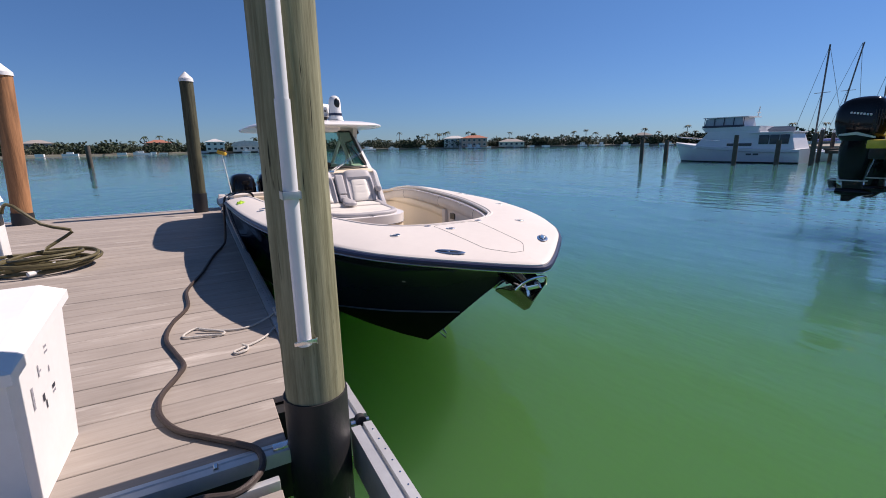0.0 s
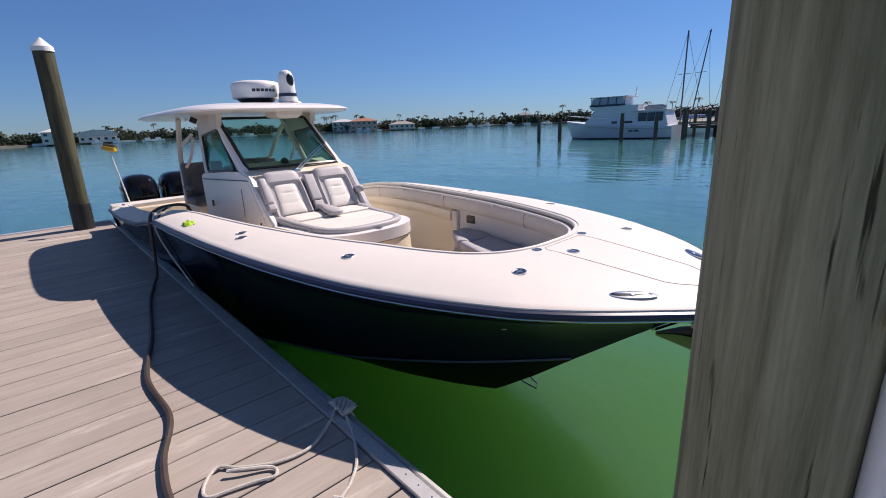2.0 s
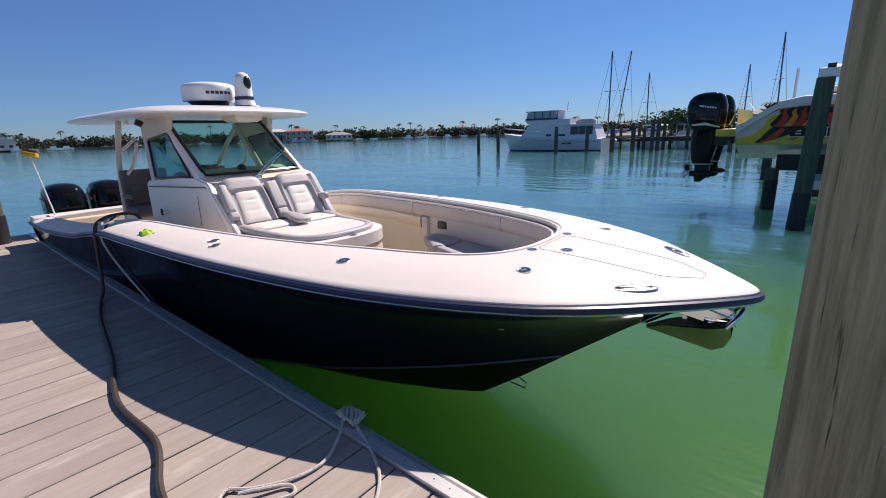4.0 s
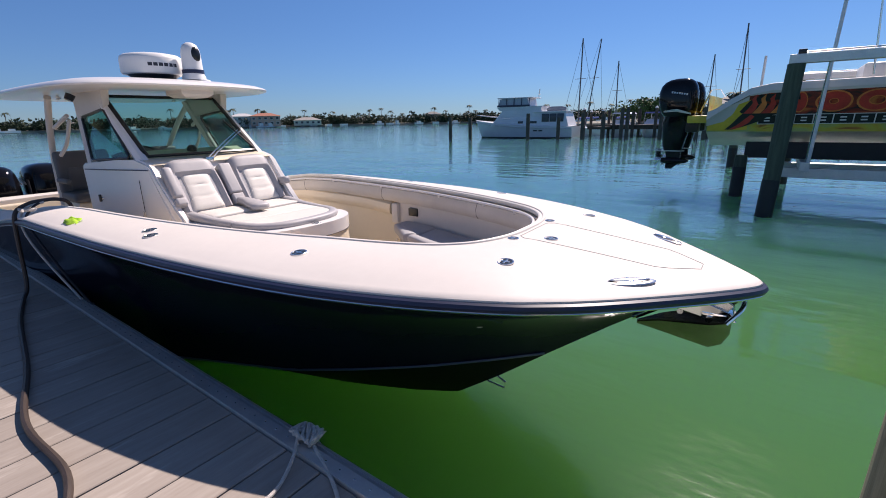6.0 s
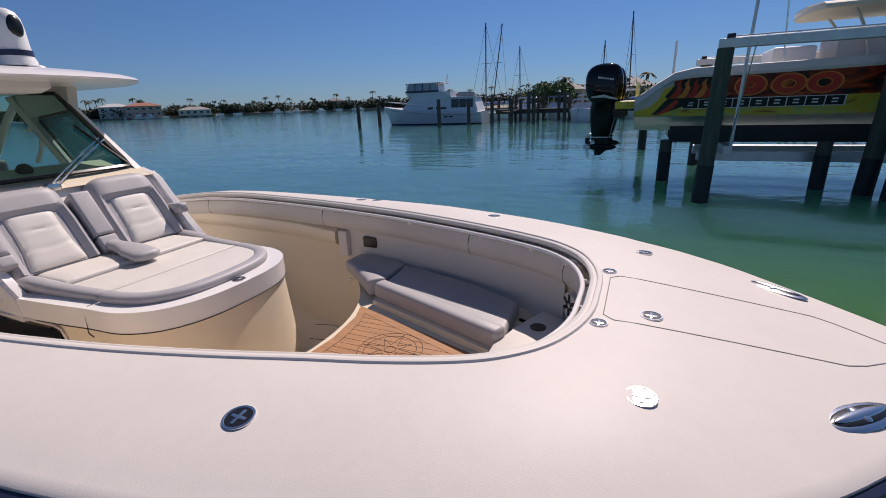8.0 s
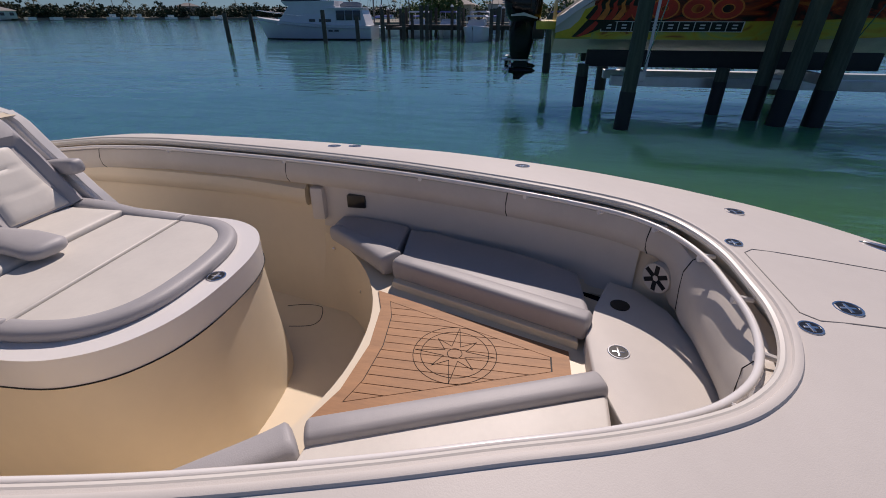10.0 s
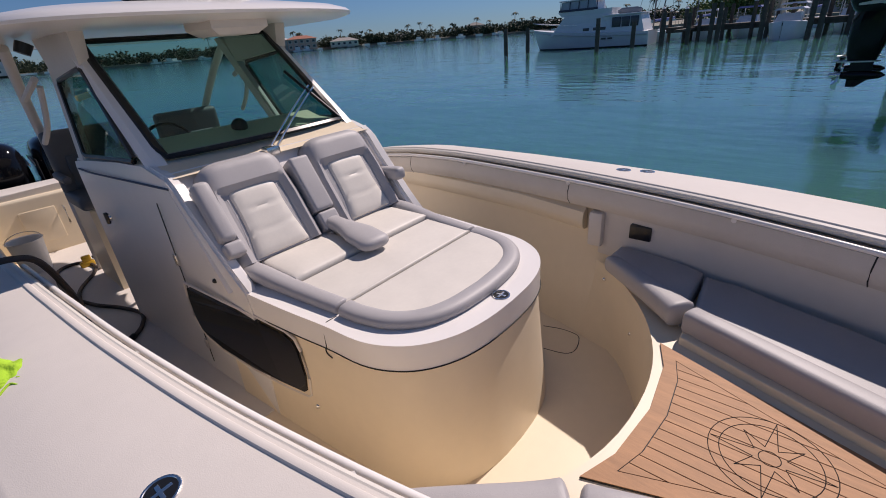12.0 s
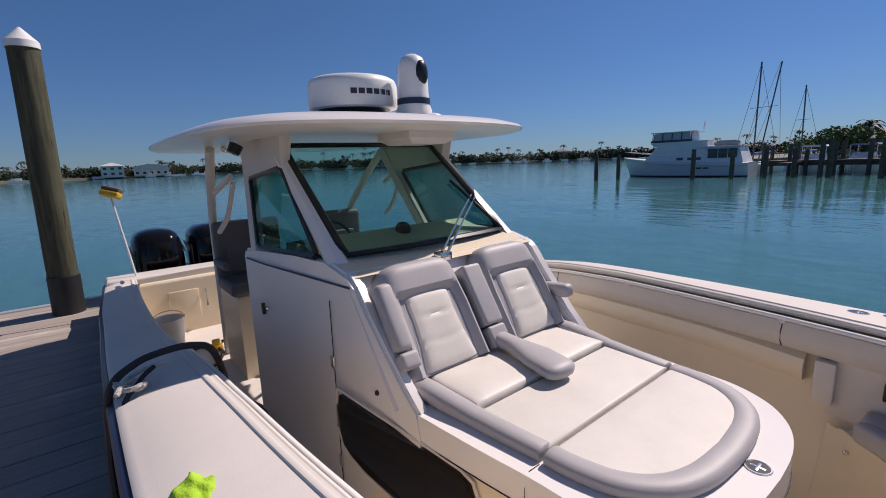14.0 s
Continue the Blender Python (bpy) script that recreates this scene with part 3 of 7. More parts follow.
# raised platform with its curved riser
half = [(u, arc_y(u)) for u in np.linspace(0, 1.08, 13)]
inner = [(min(float(np.interp(y, [p.y for p in HO], [p.x for p in HO])) + 0.02, hull_u(y, 0.14) - 0.05), y) for y in np.linspace(5.1, 3.25, 12)]
part("platform", prism(outline(half + inner), 0.17, 0.235, 0.012), M_CREAM, boat, "cream raised bow platform")
rz = np.linspace(0.225, SOLE - 0.01, 5)
part("riser", loft([[(math.copysign(min(abs(u), hull_u(arc_y(u), z) - 0.04), u), arc_y(u) - 0.004 + 0.02 * k / 4, z) for u in np.linspace(-1.12, 1.12, 25)] for k, z in enumerate(rz)]), M_CREAM, boat, "cream curved riser below the platform")
# teak inlay between the seats
TK = [(-0.435, 4.665), (-0.28, 4.605), (0, 4.575), (0.28, 4.605), (0.435, 4.665), (0.095, 3.70), (-0.095, 3.70)]
inlay = part("teak_inlay", prism(TK, 0.236, 0.243, 0.001), M_CAULK, boat, "teak inlay with a compass rose", smooth=False)


def clip_poly(poly, a, b, c):
    """Keep the side a*x + b*y <= c of a plan outline."""
    out = []
    for i, p in enumerate(poly):
        q = poly[(i + 1) % len(poly)]
        dp, dq = a * p[0] + b * p[1] - c, a * q[0] + b * q[1] - c
        if dp <= 0:
            out.append(p)
        if dp * dq < 0:
            t = dp / (dp - dq)
            out.append((p[0] + (q[0] - p[0]) * t, p[1] + (q[1] - p[1]) * t))
    return out


cx, cy = 0.0, 4.25
INNER = [(-0.345, 4.575), (-0.22, 4.535), (0, 4.515), (0.22, 4.535), (0.345, 4.575), (0.045, 3.775), (-0.045, 3.775)]
for i in range(len(TK)):
    j = (i + 1) % len(TK)
    quad = [TK[i], TK[j], INNER[j], INNER[i]]
    quad = [((x - 0) * 0.995, y) for x, y in quad]
    part("teak_border", prism(quad, 0.243, 0.2455), M_TEAK, inlay, smooth=False)
for k in range(-7, 8):
    x0, x1 = k * 0.052 - 0.024, k * 0.052 + 0.024
    poly = [(cx + (x - cx) * 0.98, cy + (y - cy) * 0.985) for x, y in INNER]
    poly = clip_poly(clip_poly(poly, -1, 0, -x0), 1, 0, x1)
    if len(poly) > 2:
        part("teak_strip", prism(poly, 0.243, 0.2455), M_TEAK, inlay, smooth=False)
for r in (0.182, 0.148, 0.032):
    part("compass_ring", tube([(r * math.cos(a), 4.19 + r * math.sin(a), 0.246) for a in np.linspace(0, 2 * math.pi, 40)[:-1]], 0.0015, 4, closed=True), M_CAULK, inlay)
bm = bmesh.new()
for k in range(8):
    a = k * math.pi / 4
    L = 0.178 if k % 2 == 0 else 0.125
    tip = (L * math.cos(a), 4.19 + L * math.sin(a), 0.2462)
    for s in (-1, 1):
        b = a + s * math.pi / 8
        tube([tip, (0.05 * math.cos(b), 4.19 + 0.05 * math.sin(b), 0.2462)], 0.0013, 4, bm)
part("compass_star", bm, M_CAULK, inlay)

# anchor locker step at the bow
part("locker_top", prism([(-0.60, 3.47), (-0.53, 3.34), (-0.37, 3.235), (-0.18, 3.185), (0, 3.175), (0.18, 3.185), (0.37, 3.235), (0.53, 3.34), (0.60, 3.47), (0.34, 3.57), (0.12, 3.635), (-0.12, 3.635), (-0.34, 3.57)], 0.2, 0.325, 0.012), M_GEL, boat, "white non-skid locker lid")


def fitting(x, y, z, r, parent, name="rod_holder", tilt=0.0, dark=True):
    """Flush stainless flange with a dark well."""
    ob = part(name, loft([[(r * k * math.cos(a), r * k * math.sin(a), z) for a in (2 * math.pi * j / 24 for j in range(24))] for k, z in ((1.0, -0.004), (1.0, 0.0004), (0.96, 0.002), (0.86, 0.002), (0.80, -0.001))], closed=True), M_STEEL, parent, "flush stainless deck fitting")
    ob.matrix_local = pose(x, y, z, 0, tilt, 0)
    if dark:
        part("well", cyl((0, 0, -0.004), (0, 0, 0.0004), r * 0.83, r * 0.83, 18), M_BLACK, ob)
        part("bar", box((-r * 0.6, -0.005, 0.0), (r * 0.6, 0.005, 0.0022), 0.001, box((-0.005, -r * 0.55, 0.0), (0.005, r * 0.55, 0.0020), 0.001)), M_STEEL, ob)
    return ob


for s in (-1, 1):
    for u, y in ((0.67, 2.95), (1.17, 3.95), (1.385, 5.23), (1.435, 5.10)):
        fitting(s * u, y, dz_at(s * u, y) + 0.002, 0.045, boat, tilt=s * 5)
    fitting(s * 0.28, 3.10, dz_at(s * 0.28, 3.10) + 0.002, 0.034, boat, "rail_foot", dark=True)
fitting(-0.14, 2.92, dz_at(-0.14, 2.92) + 0.002, 0.042, boat, "hatch_latch")
fitting(0.03, 3.515, 0.326, 0.045, boat, "locker_latch")
for s in (-1, 1):
    c = part("cleat", ball((0, 0, 0.0), 1.0, (0.048, 0.135, 0.009)), M_STEEL, boat, "polished pull-up bow cleat")
    c.matrix_local = pose(s * 0.47, 2.39, dz_at(s * 0.47, 2.39) + 0.001, 0, s * 4, s * -40)
    part("cleat_well", ball((0, 0, 0.004), 1.0, (0.034, 0.108, 0.0078)), M_BLACK, c, "dark recess")
    part("cleat_bar", ball((0, 0, 0.010), 1.0, (0.016, 0.098, 0.007)), M_STEEL, c)
    part("cleat_bar", ball((0, 0, 0.009), 1.0, (0.030, 0.018, 0.006)), M_STEEL, c)
# anchor hatch, a thin raised lid
HAT = [(-0.20, 3.09), (0.20, 3.09), (0.235, 3.05), (0.19, 2.33), (0.16, 2.27), (0.05, 2.13), (-0.05, 2.13), (-0.16, 2.27), (-0.19, 2.33), (-0.235, 3.05)]
bm = bmesh.new()
for i in range(len(HAT)):
    (x0, y0), (x1, y1) = HAT[i], HAT[(i + 1) % len(HAT)]
    tube([(x0 + (x1 - x0) * t, y0 + (y1 - y0) * t, dz_at(x0 + (x1 - x0) * t, y0 + (y1 - y0) * t) + 0.0004) for t in np.linspace(0, 1, 9)], 0.0022, 5, bm)
part("hatch_seam", bm, mat("grey_seam", (0.25, 0.24, 0.23), 0.7, var=0), boat, "anchor hatch outline")

# bolster along the inside, seats, rail
HOB = [p for p in HO if p.y < 9.0]
q = [(0.05, -0.058), (0.005, -0.054), (-0.026, -0.072), (-0.042, -0.125), (-0.036, -0.18), (-0.010, -0.214), (0.05, -0.222)]


def bow_drop(p):
    """At the bow the bolster reaches down to the locker lid as a backrest."""
    k = min(1, max(0, (3.27 - p[1]) / 0.09))
    k = k * k * (3 - 2 * k)
    z = ztop(p[1])
    low = z - p[2] > 0.1
    return (p[0] * (1 - 0.05 * k * low), p[1] + 0.035 * k * low, z + (p[2] - z) * (1 + 0.85 * k))


prof_rings = [[bow_drop(p) for p in ring(HOB, b, a, ztop)] for a, b in q]
part("coaming_bolster", loft([list(r) for r in zip(*prof_rings)], closed=True, cap=True), M_BOLSTER, boat, "padded grey-beige vinyl coaming bolster")
mid_i = len(prof_rings[0]) // 2
for k in (9, 17, 36, 52, 66):
    for i in (mid_i - k, mid_i + k):
        part("bolster_seam", tube([prof_rings[j][i] for j in (1, 2, 3, 4, 5)], 0.003, 4), M_CAULK, boat)
# white side wall over the seats, and the rounded cream locker face further aft
for s in (-1, 1):
    rows = []
    for p in HO:
        if 3.34 < p.y < 5.30:
            rows.append([(s * min(p.x + o, hull_u(p.y, z) - 0.04), p.y, z) for o, z in ((0.02, 0.56), (0.03, 0.46), (0.025, 0.34), (0.02, 0.24))])
    part("side_wall", loft(rows), M_GEL, boat, "white moulded wall above the bow seat")
    rows = []
    for p in HO:
        if 5.30 < p.y < 8.8:
            rows.append([(s * (p.x + o), p.y, z - 0.03 * min(1, max(0, (5.9 - p.y) / 0.6))) for o, z in ((0.04, 0.56), (-0.012, 0.53), (-0.024, 0.48), (-0.018, 0.435), (0.008, 0.405), (0.05, 0.40))])
    part("locker_face", loft(rows, closed=True, cap=True), M_CREAM, boat, "rounded cream locker face below the bolster")
rail = ring([p for p in HO if p.y < 7.6], -0.048, -0.045, ztop)
part("grab_rail", tube(rail, 0.0125, 10), M_SHELL, boat, "white coated grab rail round the bow cockpit")
for i in range(4, len(rail), 9):
    x, y, z = rail[i]
    n = Vector((-x, 4.6 - y, 0)).normalized() * 0.055
    part("rail_stanchion", tube([(x, y, z), (x - n.x * 0.6, y - n.y * 0.6, z - 0.006), (x - n.x, y - n.y, z - 0.008)], 0.010, 8), M_SHELL, boat)
    part("rail_collar", tube([(x - n.x * 0.25, y - n.y * 0.25, z - 0.016), (x + n.x * 0.2, y + n.y * 0.2, z - 0.016)], 0.013, 8), M_SHELL, boat)


def roll(path, w, h, e=0.03, p=3.0, n=18, bm=None):
    """Padded roll along a line: rounded section, ends closed softly."""
    P = [Vector(a) for a in path]
    wf = w if callable(w) else (lambda t: w)
    hf = h if callable(h) else (lambda t: h)
    stations = []
    for i, a in enumerate(P):
        d = (P[min(i + 1, len(P) - 1)] - P[max(i - 1, 0)]).normalized()
        stations.append((a, d, i / (len(P) - 1), 1.0))
    a0, d0, a1, d1 = P[0], stations[0][1], P[-1], stations[-1][1]
    head = [(a0 - d0 * e * o, d0, 0.0, k) for o, k in ((1.0, 0.35), (0.9, 0.62), (0.6, 0.86), (0.3, 0.96))]
    tail = [(a1 + d1 * e * o, d1, 1.0, k) for o, k in ((0.3, 0.96), (0.6, 0.86), (0.9, 0.62), (1.0, 0.35))]
    rows = []
    for a, d, t, k in head + stations + tail:
        side = d.cross(Vector((0, 0, 1)))
        side = side.normalized() if side.length > 0.05 else Vector((1, 0, 0))
        up = side.cross(d).normalized()
        row = []
        for j in range(n):
            g = 2 * math.pi * j / n
            c, q_ = math.cos(g), math.sin(g)
            row.append(a + side * (wf(t) / 2 * k * math.copysign(abs(c) ** (2 / p), c)) + up * (hf(t) / 2 * k * math.copysign(abs(q_) ** (2 / p), q_)))
        rows.append(row)
    return loft(rows, bm, closed=True, cap=True)


def cushion(name, poly, z0, z1, parent, material, bev=0.03, label="", seg=4):
    return part(name, prism(poly, z0, z1, bev, seg=seg), material, parent, label)


for s in (-1, 1):
    # seat runs along the side from the locker to the platform's corner
    wall = [(min(float(np.interp(y, [p.y for p in HO], [p.x for p in HO])) + 0.0, hull_u(y, 0.17) - 0.05), y) for y in np.linspace(3.62, 4.62, 7)]
    inn = [(0.125, 3.66), (0.485, 4.60)]
    base = [(s * x, y) for x, y in [inn[0]] + wall + [inn[1]]]
    part("seat_base", prism(base, 0.2, 0.275, 0.008), M_CREAM, boat)
    part("seat_roll", roll([(s * (0.197 + 0.378 * t), 3.63 + 0.95 * t, 0.322) for t in np.linspace(0, 1, 9)], 0.108, 0.122, 0.024, 3.6), M_GREYV, boat, "grey vinyl front roll of the bow seat")
    pad = [(s * x, y) for x, y in [(0.235, 3.60)] + [(a - 0.01, b) for a, b in wall] + [(0.60, 4.585)]]
    # starboard seat and corner pads are greyed: their shade is in the colour
    cushion("seat_pad", pad, 0.268, 0.352, boat, M_CREAMV if s < 0 else M_GREYV, 0.03, "pale vinyl bow seat cushion, starboard one greyed for shade")
    wall2 = [(min(float(np.interp(y, [p.y for p in HO], [p.x for p in HO])), hull_u(y, 0.22) - 0.05), y) for y in np.linspace(4.63, 5.12, 5)]
    end_pad = [(s * x, y) for x, y in [(0.60, 4.625), (0.68, 4.70), (0.83, 4.86), (0.95, 5.03), (1.01, 5.13)] + wall2[::-1]]
    cushion("end_pad", end_pad, 0.25, 0.352, boat, M_CREAMV if s < 0 else M_GREYV, 0.03, "vinyl corner cushion, starboard one greyed for shade")
    part("end_roll", roll(spline([(s * 0.612, 4.638, 0.318), (s * 0.68, 4.725, 0.316), (s * 0.80, 4.885, 0.315), (s * 0.90, 5.02, 0.31), (s * 0.97, 5.11, 0.30)], 4), lambda t: 0.15 - 0.075 * t, lambda t: 0.128 - 0.03 * t, 0.02, 3.2), M_GREYV, boat, "grey vinyl corner roll")
    part("bracket", box((min(s * 1.14, s * 1.22), 5.25, 0.30), (max(s * 1.14, s * 1.22), 5.34, 0.53), 0.018), M_GEL, boat, "white end block of the side locker")
    part("light", box((min(s * 1.125, s * 1.18), 4.95, 0.412), (max(s * 1.125, s * 1.18), 5.075, 0.50), 0.008), M_BLACK, boat, "black courtesy light box")
    g = part("speaker", cyl((0, 0, -0.05), (0, 0, 0.012), 0.074, 0.072, 24), M_BOLSTER, boat, "white speaker grille")
    g.matrix_local = pose(s * 0.452, 3.290, 0.45, 90, 0, s * 38 + 180)
    for k in range(6):
        part("grille_slot", box((-0.011, 0.014, 0.011), (0.011, 0.064, 0.014)), M_BLACK, g).matrix_local = pose(0, 0, 0, 0, 0, k * 60)
    part("cup_well", cyl((s * 0.375, 3.45, 0.322), (s * 0.375, 3.45, 0.329), 0.045, 0.045, 20), M_BLACK, boat, "dark cup holder")
for x, y, z in ((1.02, 5.17, 0.15), (0.76, 4.90, 0.0), (-1.02, 5.17, 0.15)):
    part("screw_cap", ball((x, y - 0.01, z), 0.013, u=8, v=6), M_STEEL, boat)
# seam of the flush hatch on the sole
part("sole_hatch", tube(spline([(0.92, 5.52, SOLE + 0.001), (0.955, 5.40, SOLE + 0.001), (0.955, 5.30, SOLE + 0.001), (0.92, 5.255, SOLE + 0.001), (0.80, 5.225, SOLE + 0.001), (0.73, 5.265, SOLE + 0.001), (0.70, 5.40, SOLE + 0.001)], 4), 0.0025, 4), M_CAULK, boat)

# ---- boat: lounge and console ----
LOUNGE = [(0, 5.195), (0.18, 5.205), (0.34, 5.245), (0.47, 5.325), (0.55, 5.43), (0.595, 5.56), (0.61, 5.77), (0.64, 6.05), (0.69, 6.7)]
half = [tuple(p) for p in spline([(x, y, 0) for x, y in LOUNGE], 4)]
half = [(x, y) for x, y, _ in half]
lounge = part("lounge", loft([[(x * (1 + g) if abs(x) > 0 else x, y - f * max(0.0, min(1.0, (6.0 - y) / 0.5)), z) for x, y in outline(half)] for g, f, z in ((0.01, 0.05, SOLE), (0.0, 0.02, 0.0), (-0.02, -0.012, 0.405), (-0.3, -0.2, 0.41))]), M_CREAM, boat, "cream moulded forward lounge base")
part("lounge_top", prism(outline(half), 0.40, 0.525, 0.028), M_SHELL, lounge, "white lounge lip")
part("lip_seam", tube([(x * 1.002, y - 0.002, 0.399) for x, y in outline(half)], 0.003, 6), M_CAULK, lounge)
for s in (-1, 1):
    part("lip_seam", tube([(s * 0.53, 5.772, 0.526), (s * 0.585, 5.772, 0.526), (s * 0.607, 5.772, 0.51), (s * 0.612, 5.772, 0.40)], 0.0022, 5), M_CAULK, lounge)
    part("window_rim", tube(spline([(s * 0.602, 5.795, 0.40), (s * 0.604, 5.795, 0.36), (s * 0.602, 5.76, 0.345)], 3), 0.003, 5), M_CAULK, lounge)
# sun pad: grey padded border round pale panels
BORD = [(0, 5.345), (0.20, 5.362), (0.34, 5.415), (0.435, 5.52), (0.475, 5.66), (0.482, 5.755)]
fr = [(p.x, p.y, 0.545) for p in spline([(x, y, 0) for x, y in BORD], 5)]
part("pad_border", roll([(-x, y, z) for x, y, z in reversed(fr)] + fr[1:], 0.096, 0.064, 0.012, 2.4), M_GREYV, lounge, "grey padded border of the sun pad")
panel = [(x * 0.92, 5.345 + (y - 5.345) * 0.97 + 0.02) for x, y, z in fr]
cushion("pad_front", outline(panel) , 0.51, 0.566, lounge, M_CREAMV, 0.016, "pale vinyl sun pad panel")
cushion("pad_middle", [(-0.47, 5.778), (0.47, 5.778), (0.49, 6.125), (-0.49, 6.125)], 0.51, 0.566, lounge, M_CREAMV, 0.014)
for s in (-1, 1):
    part("pad_border", roll([(s * x, y, z) for x, y, z in ((0.485, 5.79, 0.545), (0.50, 5.95, 0.545), (0.515, 6.12, 0.548), (0.53, 6.25, 0.558), (0.54, 6.38, 0.564), (0.55, 6.52, 0.562))], lambda t: 0.092 + 0.02 * t, lambda t: 0.064 + 0.03 * t, 0.012, 2.4), M_GREYV, lounge, "grey padded side border")


def puff(poly, z0, z1, crown=0.012):
    """Upholstered panel with a soft crown and rolled edges."""
    cx_, cy_ = sum(x for x, _ in poly) / len(poly), sum(y for _, y in poly) / len(poly)
    pts = []
    for i, (x, y) in enumerate(poly):
        xn, yn = poly[(i + 1) % len(poly)]
        pts += [(x + (xn - x) * k / 8, y + (yn - y) * k / 8) for k in range(8)]
    ringz = lambda k, z: [(cx_ + (x - cx_) * k, cy_ + (y - cy_) * k, z) for x, y in pts]
    rows_ = [ringz(0.97, z0), ringz(1.0, z0 + 0.01), ringz(1.0, z1 - 0.022), ringz(0.985, z1 - 0.009), ringz(0.95, z1 - 0.002), ringz(0.88, z1 + crown * 0.3), ringz(0.6, z1 + crown * 0.8), ringz(0.3, z1 + crown), ringz(0.02, z1 + crown)]
    return loft(rows_, closed=True, cap=True)


def backrest_mesh():
    """Bucket-shaped back: raised sides and headrest, hollow where the insert sits; z runs up the back."""
    nx, nz, H = 26, 30, 0.60
    front, back = [], []
    for j in range(nz + 1):
        t = j / nz
        t = t + 0.02 * math.sin(2 * math.pi * t)
        W = (0.268 - 0.03 * max(0, t - 0.5) / 0.5) * (1 - max(0.0, (t - 0.80) / 0.20) ** 3.4 * 0.999) ** (1 / 2.6)
        fr_, bk_ = [], []
        for i in range(nx + 1):
            s_ = -1 + 2 * i / nx
            s_ = math.sin(s_ * math.pi / 2) * 0.5 + s_ * 0.5
            rim = max(min(1, max(0, (abs(s_) - 0.64) / 0.14)), min(1, max(0, (t - 0.64) / 0.08)))
            rim = rim * rim * (3 - 2 * rim)
            edge = max(0.0, 1 - abs(s_) ** 7) ** 0.5 * max(0.0, 1 - max(0.0, (t - 0.85) / 0.15) ** 3) ** 0.5
            fr_.append((W * s_, 0.03 - (0.085 + 0.042 * rim) * edge, t * H))
            bk_.append((W * s_, 0.03 + 0.045 * edge, t * H))
        front.append(fr_)
        back.append(bk_)
    bm_ = loft(front)
    loft([r[::-1] for r in back], bm_)
    bm_.faces.new([bm_.verts.new(p) for p in front[0] + back[0][::-1]])
    bmesh.ops.remove_doubles(bm_, verts=bm_.verts, dist=0.0006)
    return bm_


def insert_mesh():
    """Pale quilted panel, narrower at the waist, with two stitched creases."""
    rows_ = []
    for j in range(27):
        t = j / 26
        w_ = 0.185 - 0.035 * t - 0.018 * math.sin(math.pi * t)
        w_ *= (1 - max(0.0, (t - 0.93) / 0.07) ** 2 * 0.12)
        row = []
        for i in range(15):
            s_ = -1 + 2 * i / 14
            z_ = 0.0 + 0.41 * t + 0.012 * (1 - s_ * s_) * (t > 0.5)
            dome = max(0.0, 1 - abs(s_) ** 6) ** 0.5 * max(0.0, 1 - abs(2 * t - 1) ** 10) ** 0.5
            crease = sum(math.exp(-((t - c_ - 0.03 * s_ * s_) / 0.018) ** 2) for c_ in (0.36, 0.66)) * max(0.0, 1 - abs(s_) ** 3)
            row.append((w_ * s_, -0.038 - 0.038 * dome + 0.007 * crease, z_))
        rows_.append(row)
    return loft(rows_)


for s in (-1, 1):
    part("seat_squab", puff([(s * 0.02, 6.135), (s * 0.49, 6.135), (s * 0.485, 6.50), (s * 0.02, 6.50)], 0.52, 0.588), M_CREAMV, lounge, "pale vinyl seat squab")
    bk = part("backrest", backrest_mesh(), M_GREYV, lounge, "grey vinyl backrest with pale insert")
    bk.matrix_local = pose(s * 0.325 - 0.01, 6.50, 0.57, -33, 0, 0)
    part("insert", insert_mesh(), M_CREAMV, bk, "pale quilted backrest insert")
    part("piping", tube([(s2 * (0.189 - 0.035 * t - 0.018 * math.sin(math.pi * t)), -0.052, 0.0 + 0.41 * t) for s2, ts in ((-1, np.linspace(0.02, 1, 12)), (1, np.linspace(1, 0.02, 12))) for t in ts], 0.0035, 5), M_GREYV, bk)
mid = part("centre_column", box((-0.066, -0.075, 0.145), (0.066, 0.05, 0.50), 0.022, seg=4), M_GREYV, lounge, "grey centre bolster")
mid.matrix_local = pose(-0.005, 6.47, 0.57, -33, 0, 0)
part("lower_pad", box((-0.063, -0.07, 0.02), (0.063, 0.05, 0.137), 0.018, seg=4), M_GREYV, mid)
part("armrest", roll(spline([(0.0, 6.47, 0.645), (-0.004, 6.37, 0.642), (-0.01, 6.26, 0.636), (-0.02, 6.15, 0.628), (-0.03, 6.06, 0.620)], 5), lambda t: 0.105 + 0.085 * min(1, max(0, (t - 0.25) / 0.4)) ** 1.2, 0.075, 0.05, 2.6), M_GREYV, lounge, "grey padded centre armrest folded down")
side = part("armrest", roll([(0, 0, 0.0), (0, 0.0, 0.1), (0, 0, 0.2), (0, 0, 0.28)], 0.092, 0.085, 0.028, 3.4), M_GREYV, lounge, "grey side armrest folded up")
side.matrix_local = pose(-0.60, 6.515, 0.765, -33, 0, 0)
low = part("lower_pad", box((-0.05, -0.045, -0.115), (0.05, 0.045, -0.035), 0.022, seg=4), M_GREYV, side)
side = part("armrest", roll([(0, 0.10, 0.0), (0, 0.0, 0.0), (0, -0.14, 0.004)], 0.085, 0.085, 0.03, 3.2), M_GREYV, lounge, "grey side armrest folded down")
side.matrix_local = pose(0.605, 6.60, 0.775, -4, 0, -4)
fitting(0.01, 5.262, 0.527, 0.043, lounge, "cup_holder")
part("knob", ball((-0.63, 5.95, -0.03), 0.014), M_STEEL, lounge)
